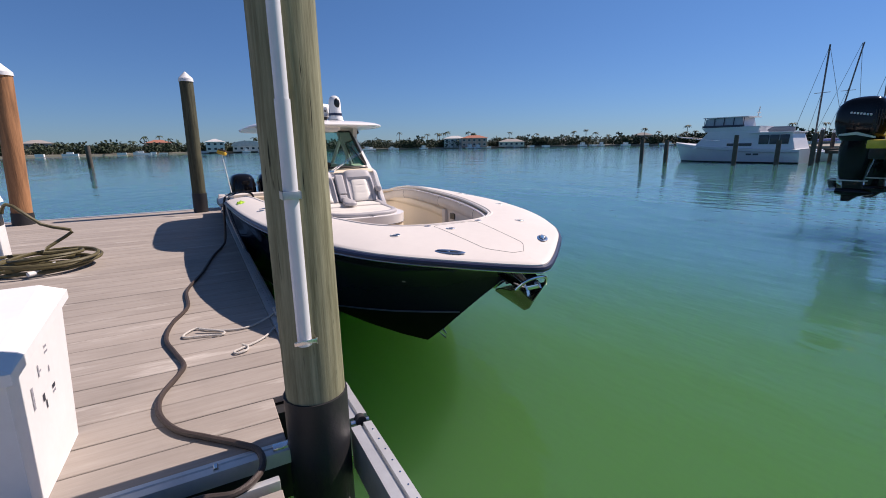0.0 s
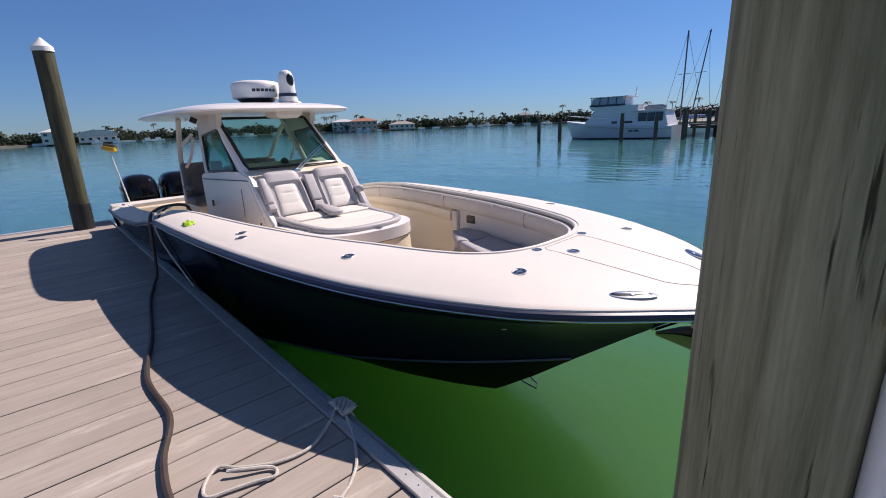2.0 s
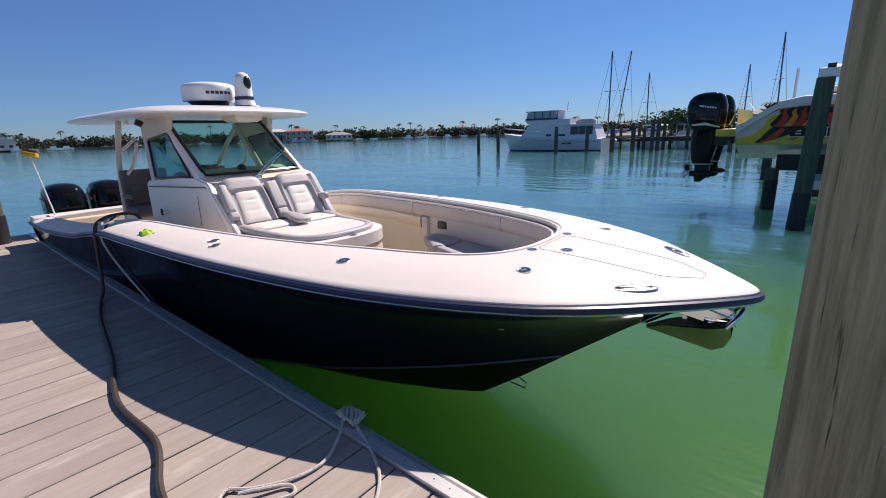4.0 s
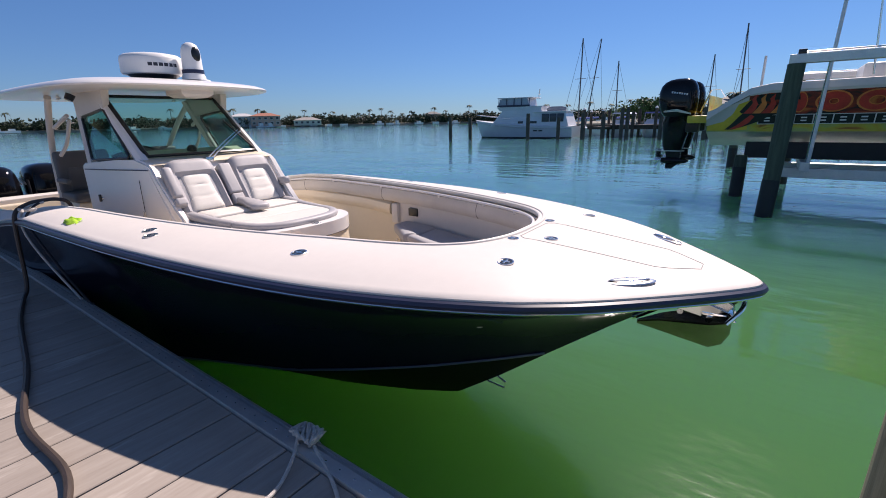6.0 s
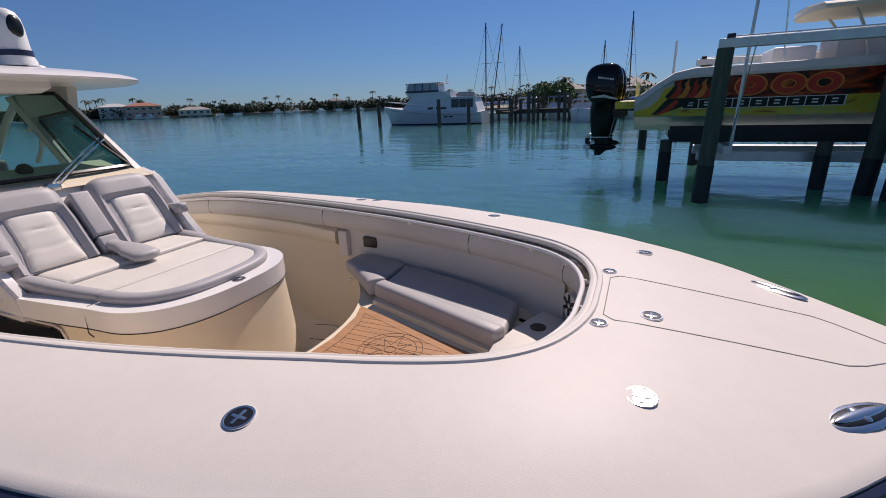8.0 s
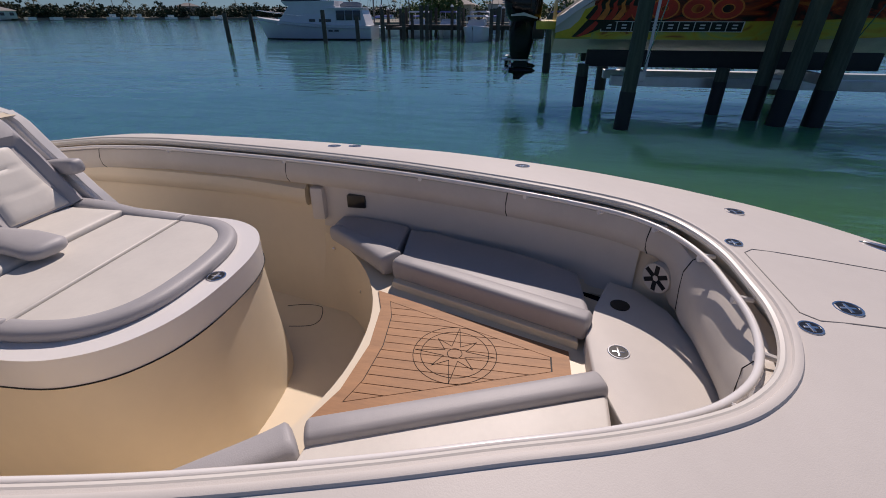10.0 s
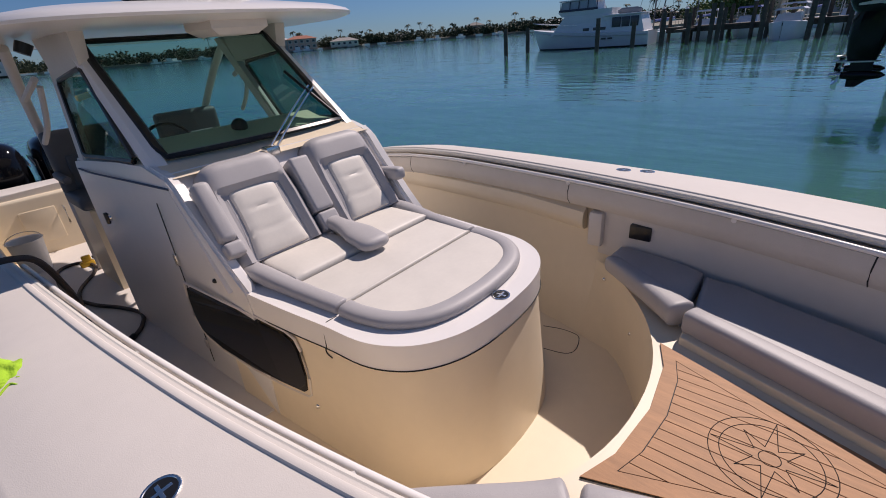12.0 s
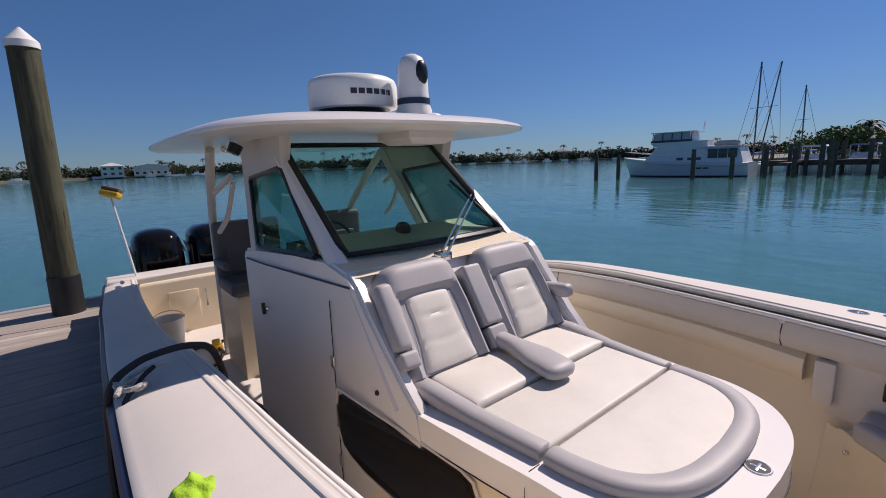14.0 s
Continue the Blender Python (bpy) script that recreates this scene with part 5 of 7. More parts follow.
for i in range(13):
    row = []
    for k in range(48):
        a, f = 2 * math.pi * k / 48, i / 12
        rim = 1 + 0.22 * math.sin(2 * a + 0.5) + 0.10 * math.sin(5 * a + 1.0) + 0.05 * math.sin(9 * a)
        x, y = 0.062 * f * rim * math.cos(a), 0.105 * f * rim * math.sin(a)
        fold = math.sin(85 * x + 40 * y + 2.0 * noise.noise(Vector((x * 18, y * 18, 3))))
        pile_up = 0.036 * (1 - f ** 4) * (0.8 + 0.5 * noise.noise(Vector((x * 22, y * 14, 7))))
        row.append((x, y, max(0.002, pile_up + 0.007 * fold * (1 - f ** 6)) if i < 12 else 0.001))
    fold_rows.append(row)
bm = loft(fold_rows[1:], closed=True, cap=True)
tube(spline([(0.02, -0.08, 0.012), (0.045, -0.115, 0.008), (0.02, -0.13, 0.008), (0.0, -0.105, 0.012), (-0.03, -0.135, 0.006)], 5), 0.0035, 6, bm)
part("fabric", bm, M_LIME, cloth, smooth=True)
part("bow_eye", tube([(0, 3.34, -0.42), (0, 3.27, -0.45), (0, 3.28, -0.50), (0, 3.42, -0.49)], 0.007, 8), M_STEEL, boat, "stainless towing eye")

# anchor in its roller under the bow
anchor = thing("anchor", "polished plough anchor hanging in the bow roller", "anchor", BOAT @ pose(0, 0, 0))
M_CHROME = mat("chrome", (0.82, 0.80, 0.78), 0.06, metal=1.0, var=0.04)
M_ANCHOR = mat("dark_polished_steel", (0.30, 0.25, 0.22), 0.22, metal=0.9, var=0.35, scale=6)
for s in (-1, 1):
    part("roller_cheek", prism([(0, 0), (0.42, 0.03), (0.40, 0.13), (0.06, 0.12), (-0.04, 0.06)], 0, 0.012, 0.003), M_STEEL, anchor, "stainless bow roller cheek", smooth=False).matrix_local = pose(s * 0.05 + 0.006, 2.0, 0.42, 0, 0, 0) @ Matrix(((0, 0, -1, 0), (1, 0, 0, 0), (0, 1, 0, 0), (0, 0, 0, 1)))
for s in (-1, 1):
    part("roller_arm", prism([(0, 0), (0.30, 0.05), (0.30, 0.13), (0.10, 0.10), (-0.05, 0.06), (-0.08, 0.015)], 0, 0.014, 0.003), M_CHROME, anchor, "polished bow roller arm", smooth=False).matrix_local = pose(s * 0.065 + 0.007, 2.02, 0.385, 0, 0, 0) @ Matrix(((0, 0, -1, 0), (1, 0, 0, 0), (0, 1, 0, 0), (0, 0, 0, 1)))
part("crosshead", box((-0.075, 1.955, 0.395), (0.075, 2.10, 0.432), 0.01, cyl((-0.09, 2.06, 0.395), (0.09, 2.06, 0.395), 0.017)), M_CHROME, anchor, "polished anchor crosshead")
part("stem_plate", loft([[(-0.012, y, z - 0.004), (0, y - 0.012, z - 0.012), (0.012, y, z - 0.004)] for y, z in ((2.02, 0.54), (2.15, 0.475), (2.31, 0.38), (2.45, 0.28))]), M_CHROME, anchor, "polished stem plate")
part("roller", cyl((-0.05, 2.03, 0.46), (0.05, 2.03, 0.46), 0.035), M_RUBBER, anchor)
part("shank", loft([[(-0.014, y, z - 0.03), (0.014, y, z - 0.03), (0.014, y, z + 0.03), (-0.014, y, z + 0.03)] for y, z in ((2.55, 0.52), (2.30, 0.47), (2.12, 0.42), (2.02, 0.37), (2.0, 0.30))], closed=True, cap=True), M_STEEL, anchor, smooth=False)
part("pivot", cyl((-0.06, 2.20, 0.40), (0.06, 2.20, 0.40), 0.016, 0.016, 12), M_STEEL, anchor)
# two-winged plough fluke with its point towards the stem
wing = lambda e: [[(s * w, y, z + e) for s, w, z in ((-1, ww, zt), (-1, ww * 0.5, (zt * 0.45 + zk * 0.55)), (0, 0, zk), (1, ww * 0.5, (zt * 0.45 + zk * 0.55)), (1, ww, zt))] for y, ww, zt, zk in ((2.42, 0.006, 0.262, 0.25), (2.30, 0.05, 0.315, 0.235), (2.16, 0.10, 0.355, 0.215), (2.05, 0.135, 0.385, 0.20), (1.99, 0.145, 0.41, 0.235), (1.96, 0.13, 0.42, 0.30))]
part("fluke", loft(wing(0.012), loft(wing(0.0))), M_ANCHOR, anchor, "dull plough fluke")
part("roll_bar", tube(spline([(-0.14, 1.98, 0.41), (-0.10, 1.93, 0.48), (0, 1.92, 0.50), (0.10, 1.93, 0.48), (0.14, 1.98, 0.41)], 4), 0.012, 8), M_STEEL, anchor)

# ---- hoses and lines ----
water_hose = thing("water_hose", "dark brown hose snaking over the dock and into the boat", "hose")
hp = [(-0.55, 1.30, 0.02), (-0.3, 1.36, 0.02), (-0.04, 1.38, 0.02), (0.12, 1.34, 0.02), (0.23, 1.43, 0.02), (0.24, 1.58, 0.02), (0.15, 1.70, 0.02), (0.02, 1.83, 0.02), (-0.12, 1.98, 0.02), (-0.21, 2.20, 0.02), (-0.21, 2.42, 0.02), (-0.13, 2.65, 0.02), (-0.10, 2.80, 0.02), (-0.16, 3.05, 0.02), (-0.23, 3.36, 0.02), (-0.20, 3.72, 0.02), (-0.09, 4.12, 0.02), (-0.10, 4.70, 0.02), (0.05, 5.40, 0.02), (0.20, 6.3, 0.02), (0.33, 6.85, 0.02), (0.40, 6.98, 0.12), (0.43, 7.02, 0.5), (0.46, 7.04, 0.72), (0.56, 7.10, 0.785), (0.68, 7.13, 0.80), (0.79, 7.13, 0.795), (0.87, 7.15, 0.74), (0.93, 7.28, 0.52), (0.99, 7.7, 0.15), (1.04, 8.4, SOLE + 0.10), (1.11, 9.2, SOLE + 0.02), (1.31, 9.58, SOLE + 0.02), (1.37, 9.80, SOLE + 0.02), (1.28, 10.04, SOLE + 0.02), (1.08, 9.95, SOLE + 0.02), (1.03, 9.3, SOLE + 0.02), (1.13, 8.85, SOLE + 0.02), (1.27, 8.55, SOLE + 0.02), (1.35, 8.28, SOLE + 0.02), (1.29, 8.07, SOLE + 0.02), (1.20, 7.95, SOLE + 0.02)]
part("hose_line", tube(spline(hp, 7), 0.0165, 8), M_HOSE, water_hose)
part("hose_end", cyl((1.20, 7.95, SOLE + 0.026), (1.10, 7.87, SOLE + 0.026), 0.024), M_BLACK, water_hose)

dock_line = thing("mooring_line", "pale mooring rope tied at the dock edge with loose loops", "rope")
lp = [(0.62, 3.50, 0.04), (0.52, 3.40, 0.03), (0.36, 3.31, 0.014), (0.20, 3.33, 0.014), (0.06, 3.42, 0.014), (-0.02, 3.50, 0.014), (-0.10, 3.42, 0.014), (-0.11, 3.34, 0.014), (-0.02, 3.31, 0.014), (0.08, 3.28, 0.014), (0.16, 3.25, 0.014), (0.17, 3.31, 0.016), (0.06, 3.38, 0.03), (0.0, 3.42, 0.03)]
part("loop", tube(spline(lp, 7), 0.0085, 7), M_ROPE, dock_line)
lp2 = [(0.62, 3.40, 0.03), (0.55, 3.2, 0.014), (0.47, 3.05, 0.014), (0.38, 2.96, 0.014), (0.28, 2.90, 0.014), (0.22, 2.86, 0.014), (0.235, 2.82, 0.014), (0.30, 2.84, 0.014), (0.315, 2.90, 0.016), (0.28, 2.93, 0.03)]
part("loop", tube(spline(lp2, 7), 0.0085, 7), M_ROPE, dock_line)
knot = []
for k in range(60):
    a = k * 0.75
    knot.append((0.635 + 0.045 * math.sin(a * 1.3), 3.45 + 0.07 * math.sin(a * 0.71 + 0.5), 0.035 + 0.03 * abs(math.cos(a))))
part("knot", tube(knot, 0.0085, 6), M_ROPE, dock_line)
lp3 = [(0.66, 3.5, 0.03), (0.70, 3.46, -0.06), (0.69, 3.38, -0.12)]
part("tail", tube(spline(lp3, 6), 0.0085, 6), M_ROPE, dock_line)
spring = thing("spring_line", "dark braided line over the gunwale to the dock", "rope")
sp = [(0.62, 6.97, 0.80), (0.56, 6.92, 0.77), (0.49, 6.85, 0.66), (0.55, 6.55, 0.33), (0.63, 6.3, 0.05), (0.645, 6.25, 0.03)]
part("line", tube(spline(sp, 6), 0.010, 7), M_DARKROPE, spring)
sp = [(0.66, 7.0, 0.80), (0.52, 7.0, 0.76), (0.47, 6.95, 0.62), (0.50, 6.75, 0.4), (0.60, 6.35, 0.06)]
part("line", tube(spline(sp, 6), 0.010, 7), M_ROPE, spring)
bundle = [(0.53 + 0.05 * math.sin(k * 0.9), 6.93 + 0.045 * math.cos(k * 1.27), 0.752 + 0.008 * (k % 3)) for k in range(14)]
part("coil", tube(spline(bundle, 3), 0.010, 6), M_ROPE, spring, "loose loops on the gunwale")

coil = thing("hose_coil", "coiled olive water hose lying on the dock", "hose", pose(-1.72, 6.75, 0))
cp = []
for k in range(150):
    a = k * 0.30
    r = 0.34 + 0.10 * math.sin(k * 0.17)
    cp.append((r * 1.35 * math.cos(a) + 0.05 * math.sin(k * 0.11), r * 1.1 * math.sin(a) + 0.05 * math.cos(k * 0.07), 0.02 + 0.0012 * k + 0.02 * math.sin(k * 0.45)))
cp += [(0.0, 0.1, 0.20), (0.12, 0.25, 0.30), (0.30, 0.25, 0.42), (0.22, 0.25, 0.47), (0.0, 0.25, 0.55), (-0.25, 0.3, 0.80), (-0.36, 0.38, 0.80), (-0.40, 0.42, 0.70)]
part("coil", tube(spline(cp, 2), 0.021, 7), mat("olive_hose", (0.10, 0.085, 0.035), 0.5, var=0.4, scale=10), coil)
part("coupling", tube([(-0.04, -0.47, 0.05), (0.10, -0.33, 0.06), (0.17, -0.21, 0.10)], 0.03, 10), M_WHITE, coil, "white hose end")
ped = thing("power_pedestal", "white dock power pedestal with hose bib", "pedestal", pose(-2.3, 7.2, 0))
part("post", box((-0.14, -0.14, 0), (0.14, 0.14, 0.86), 0.02), M_WHITE, ped)
part("hood", loft([[(-0.17, -0.17, 0.84), (0.17, -0.17, 0.84), (0.17, 0.17, 0.84), (-0.17, 0.17, 0.84)], [(-0.15, -0.15, 0.98), (0.15, -0.15, 0.98), (0.12, 0.15, 1.04), (-0.12, 0.15, 1.04)]], closed=True, cap=True), M_WHITE, ped)
part("socket_plate", box((0.138, -0.09, 0.55), (0.15, 0.09, 0.75), 0.008), M_BLACK, ped)

# dock box
bx = thing("dock_box", "white fibreglass dock box with worn stickers", "dock box", pose(-0.58, 1.58, 0))
part("body", loft([[(-0.62, 0.02, 0.0), (-0.02, 0.02, 0.0), (-0.0, 0.66, 0.0), (-0.62, 0.66, 0.0)], [(-0.64, 0.0, 0.62), (0.0, 0.0, 0.62), (0.03, 0.74, 0.72), (-0.64, 0.74, 0.72)]], closed=True, cap=True), M_WHITE, bx, smooth=False)
part("lid", loft([[(-0.66, -0.03, 0.62), (0.03, -0.03, 0.62), (0.055, 0.77, 0.72), (-0.66, 0.77, 0.72)], [(-0.66, -0.03, 0.665), (0.03, -0.03, 0.665), (0.055, 0.77, 0.765), (-0.66, 0.77, 0.765)], [(-0.60, 0.03, 0.70), (-0.04, 0.03, 0.70), (-0.03, 0.70, 0.82), (-0.60, 0.70, 0.82)]], closed=True, cap=True), M_WHITE, bx, smooth=False)
M_GREYMARK = mat("faded_print", (0.30, 0.30, 0.33), 0.6, var=0.4, scale=60)
for yy, zz, w, h, m_ in ((0.20, 0.45, 0.010, 0.10, M_GREYMARK), (0.31, 0.40, 0.012, 0.035, M_MARK), (0.33, 0.36, 0.007, 0.04, M_MARK), (0.30, 0.53, 0.006, 0.055, M_GREYMARK), (0.315, 0.525, 0.016, 0.010, M_GREYMARK), (0.42, 0.60, 0.014, 0.012, M_GREYMARK), (0.42, 0.575, 0.018, 0.010, M_GREYMARK), (0.44, 0.395, 0.018, 0.020, M_MARK), (0.44, 0.37, 0.018, 0.012, M_GREYMARK), (0.42, 0.49, 0.006, 0.03, M_GREYMARK)):
    face = lambda y_, z_: -0.02 + 0.02 * (y_ - 0.02) / 0.64 + (z_ / (0.62 + 0.1 * y_ / 0.74)) * (0.02 + 0.01 * y_) + 0.003
    part("mark", loft([[(face(yy - w, zz - h / 2), yy - w, zz - h / 2), (face(yy + w, zz - h / 2), yy + w, zz - h / 2)], [(face(yy - w, zz + h / 2), yy - w, zz + h / 2), (face(yy + w, zz + h / 2), yy + w, zz + h / 2)]]), m_, bx, "faded printed mark", smooth=False)
part("round_mark", cyl((-0.16, 0.012, 0.40), (-0.16, 0.0, 0.402), 0.06, 0.06, 24), M_MARK, bx, "round dark printed mark")

# ---- lifted boat and boat lift ----


def flame_material(name, stops, scale):
    """Printed vinyl wrap: licks of colour that stream along the hull."""
    m = bpy.data.materials.new(name)
    m.use_nodes = True
    nt = m.node_tree
    b = nt.nodes["Principled BSDF"]
    b.inputs["Roughness"].default_value = 0.3
    tc = nt.nodes.new("ShaderNodeTexCoord")
    mp = nt.nodes.new("ShaderNodeMapping")
    mp.inputs["Scale"].default_value = (0.5, 0.7, 1.6)
    mp.inputs["Rotation"].default_value = (0.35, 0, 0)
    n = nt.nodes.new("ShaderNodeTexNoise")
    n.inputs["Scale"].default_value, n.inputs["Detail"].default_value, n.inputs["Distortion"].default_value = scale, 3, 1.6
    r = nt.nodes.new("ShaderNodeValToRGB")
    els = r.color_ramp.elements
    while len(els) < len(stops):
        els.new(0.5)
    for e, (p, c) in zip(els, stops):
        e.position, e.color = p, (*c, 1)
    nt.links.new(tc.outputs["Object"], mp.inputs[0])
    nt.links.new(mp.outputs[0], n.inputs["Vector"])
    nt.links.new(n.outputs["Fac"], r.inputs[0])
    nt.links.new(r.outputs[0], b.inputs["Base Color"])
    return m


M_FLAME_RED = flame_material("red_black_wrap", ((0.38, (0.02, 0.010, 0.01)), (0.46, (0.16, 0.016, 0.01)), (0.56, (0.36, 0.04, 0.012)), (0.68, (0.55, 0.16, 0.03))), 2.6)
M_FLAME_YEL = flame_material("yellow_green_wrap", ((0.30, (0.30, 0.08, 0.02)), (0.38, (0.58, 0.40, 0.04)), (0.48, (0.55, 0.50, 0.06)), (0.65, (0.36, 0.44, 0.16))), 1.8)
M_ORANGE = mat("red_mark", (0.55, 0.045, 0.03), 0.35, var=0.3, scale=5)
M_LIFTPILE = mat("dark_green_pile", (0.07, 0.085, 0.06), 0.85, var=0.4, scale=5, stretch=(4, 4, 0.3), bump=0.7, bump_scale=14)
M_SEAPILE = mat("weathered_marina_pile", (0.09, 0.075, 0.06), 0.9, var=0.4, scale=3)
for x, y, top, r, lean in ((11.25, 1.92, 2.36, 0.155, (0.03, -0.03)), (12.85, -1.3, 3.4, 0.17, (0.0, -0.03)), (12.25, -1.6, 4.2, 0.19, (0.0, -0.04)), (12.3, -2.36, 4.0, 0.2, (0.0, -0.02)), (13.9, 2.65, 0.4, 0.15, (0, 0)), (13.4, -0.6, 0.4, 0.15, (0, 0)), (11.25, -5.0, 2.36, 0.155, (0, 0)), (17.2, 1.7, 2.36, 0.17, (0, 0)), (17.2, -3.6, 2.36, 0.17, (0, 0)), (22.0, 3.4, 1.6, 0.16, (0, 0))):
    # thin sleeve added here to draw the dark wet lower zone
    pile("lift_pile", x, y, top, r, bottom=-2.8, wrap=0.1, cap=False, lean=lean, sleeve=1.045, material=M_LIFTPILE, label="dark timber boat lift pile standing in the water", group="boat lift piles")
lift = thing("boat_lift", "aluminium boat lift with overhead beams and cradle", "boat lift")
for x in (11.33, 17.2):
    part("overhead_beam", box((x - 0.11, -5.2, 2.36), (x + 0.11, 1.98, 2.53), 0.008), M_ALU, lift, "dull aluminium overhead beam", smooth=False)
    part("drive_pipe", cyl((x - 0.05, -4.1, 2.56), (x - 0.05, 1.8, 2.56), 0.016), M_STEEL, lift)
    part("gear_box", box((x - 0.08, 1.72, 2.53), (x + 0.08, 1.86, 2.62), 0.02), M_BLACK, lift)
for y in (1.35, -2.6):
    part("cradle_beam", box((12.9, y - 0.09, 0.12), (17.1, y + 0.09, 0.34), 0.01), M_ALU, lift, "aluminium cradle beam", smooth=False)
    for x, xt in ((12.95, 11.35), (17.1, 17.1)):
        part("cable", tube([(xt, y, 2.4), (x, y, 0.30)], 0.012, 6), M_STEEL, lift)
for x in (14.0, 15.5):
    part("bunk", box((x - 0.09, -4.2, 0.34), (x + 0.09, 2.6, 0.74), 0.02), M_RUBBER, lift, "black carpeted bunk")
part("guide_post", tube([(12.95, 1.3, 0.1), (12.9, 1.2, 4.3)], 0.035, 8), M_PVC, lift, "white plastic guide post")
part("lower_beam", box((13.85, -7.5, -0.12), (14.12, 1.9, 0.12), 0.015, box((15.4, -7.5, -0.12), (15.7, 1.9, 0.12), 0.015)), M_ALU, lift, "pale lower bunk beam", smooth=False)
part("guide_post", tube([(17.0, 2.6, 0.3), (17.0, 2.6, 3.1)], 0.035, 8), M_PVC, lift)

LB = pose(14.75, 3.35, -0.19) @ Matrix.Scale(1.2, 4)
lboat = thing("lifted_motor_boat", "white motor boat with flame-coloured hull wrap raised on the lift", "boat", LB)


def lb_sec(y):
    """Half section of the lifted hull; y runs from the stern (0) to the bow (-9.5)."""
    k = min(1, max(0, -y / 9.5))
    hb = 1.28 * (1 - max(0, (k - 0.45) / 0.55) ** 2.2)
    ch = 1.05 * (1 - max(0, (k - 0.35) / 0.65) ** 1.8)
    ze = 1.84 + 0.35 * k ** 2
    zc = 1.0 + 0.55 * max(0, k - 0.4) ** 1.5
    zk = 0.66 + 0.9 * max(0, k - 0.65) ** 1.6
    return hb, ch, ze, zc, zk


ys = np.linspace(0.12, -9.5, 28)
for nm, f0, f1, m_, lab in (("wrap_upper", 0.42, 1.0, M_FLAME_RED, "red and orange flame wrap"), ("wrap_lower", 0.0, 0.42, M_FLAME_YEL, "yellow-green wrap along the chine")):
    bm = bmesh.new()
    for s in (-1, 1):
        loft([[(s * (ch + (hb - ch) * t ** 1.3), y, zc + (ze - 0.09 - zc) * t) for t in np.linspace(f0, f1, 6)] for y in (ys[2:] if f0 else ys) for hb, ch, ze, zc, zk in (lb_sec(y),)], bm)
    part(nm, bm, m_, lboat, lab)
bm = bmesh.new()
for s in (-1, 1):
    loft([[(s * ch * t, y, zk + (zc - zk) * t) for t in (0, 0.5, 1)] for y in ys for hb, ch, ze, zc, zk in (lb_sec(y),)], bm)
bmesh.ops.remove_doubles(bm, verts=bm.verts, dist=0.001)
part("bottom", bm, mat("pale_bottom", (0.5, 0.52, 0.42), 0.4, var=0.2, scale=2), lboat, "pale hull bottom")
hb, ch, ze, zc, zk = lb_sec(0.12)
bm = bmesh.new()
bm.faces.new([bm.verts.new(p) for p in ((-hb, 0.12, ze - 0.09), (-ch, 0.12, zc), (0, 0.12, zk), (ch, 0.12, zc), (hb, 0.12, ze - 0.09))])
part("transom", bm, M_FLAME_YEL, lboat)
for s in (-1, 1):
    part("quarter", loft([[(s * (ch + (hb - ch) * t ** 1.3), y, zc + (ze - 0.09 - 0.5 * max(0, (y + 0.55) / 0.7) - zc) * t) for t in np.linspace(0.42, 1.0, 5)] for y in (0.12, -0.1, -0.35, ys[2]) for hb, ch, ze, zc, zk in (lb_sec(y),)]), M_GEL, lboat, "white stern quarter")
for s in (-1, 1):
    rows = []
    for y in ys:
        hb, ch, ze, zc, zk = lb_sec(y)
        drop = 0.55 * max(0, (y + 0.75) / 0.87) ** 1.2 if y > -0.75 else 0
        rows.append([(s * hb, y, ze - 0.10 - drop * 0.6), (s * (hb + 0.02), y, ze - 0.05 - drop), (s * max(0.02, hb - 0.02), y, ze + 0.08 - drop), (s * max(0.01, hb - 0.28), y, ze + 0.10 - drop), (s * max(0.0, hb - 0.3), y, ze - 0.35 - drop * 0.3), (0, y, ze - 0.38 - drop * 0.3)])
    part("gunwale", loft(rows), M_GEL, lboat, "white gunwale and cockpit")
# printed shapes on the hull side, laid on its surface


def hull_x(y, z):
    hb, ch, ze, zc, zk = lb_sec(y)
    t = min(1, max(0, (z - zc) / (ze - 0.09 - zc)))
    return -(ch + (hb - ch) * t ** 1.3)


def decal(name, strips, material, label, lift_=0.034):
    """Strip of print between two lines of (y, z) points, laid on the hull."""
    a_, b_ = strips
    rows_ = []
    for (ya, za), (yb, zb) in zip(a_, b_):
        rows_.append([(hull_x(ya + (yb - ya) * k, za + (zb - za) * k) - lift_, ya + (yb - ya) * k, za + (zb - za) * k) for k in (0, 0.34, 0.67, 1)])
    return part(name, loft(rows_), material, lboat, label)


def oval(cy, cz, ry, rz, n=20):
    return [(cy + ry * math.cos(a), cz + rz * math.sin(a)) for a in np.linspace(0, 2 * math.pi, n)]


M_AMBER = mat("amber_print", (0.72, 0.22, 0.05), 0.35, var=0.25, scale=14)
M_YELPRINT = mat("yellow_print", (0.68, 0.50, 0.04), 0.35, var=0.2, scale=5)
decal("yellow_quarter", ([(0.10, 1.02), (-0.12, 1.02), (-0.35, 1.03), (-0.62, 1.04)], [(0.10, 1.30), (-0.12, 1.38), (-0.35, 1.52), (-0.62, 1.62)]), M_YELPRINT, "yellow printed stern quarter", 0.030)
decal("dark_swoosh", ([(y, z) for y, z in ((-0.22, 1.04), (-0.32, 1.14), (-0.45, 1.30), (-0.62, 1.48), (-0.85, 1.56), (-1.15, 1.50))], [(y, z) for y, z in ((-0.36, 1.04), (-0.55, 1.10), (-0.80, 1.20), (-1.0, 1.32), (-1.2, 1.36), (-1.35, 1.36))]), M_BLACK, "black printed swoosh")
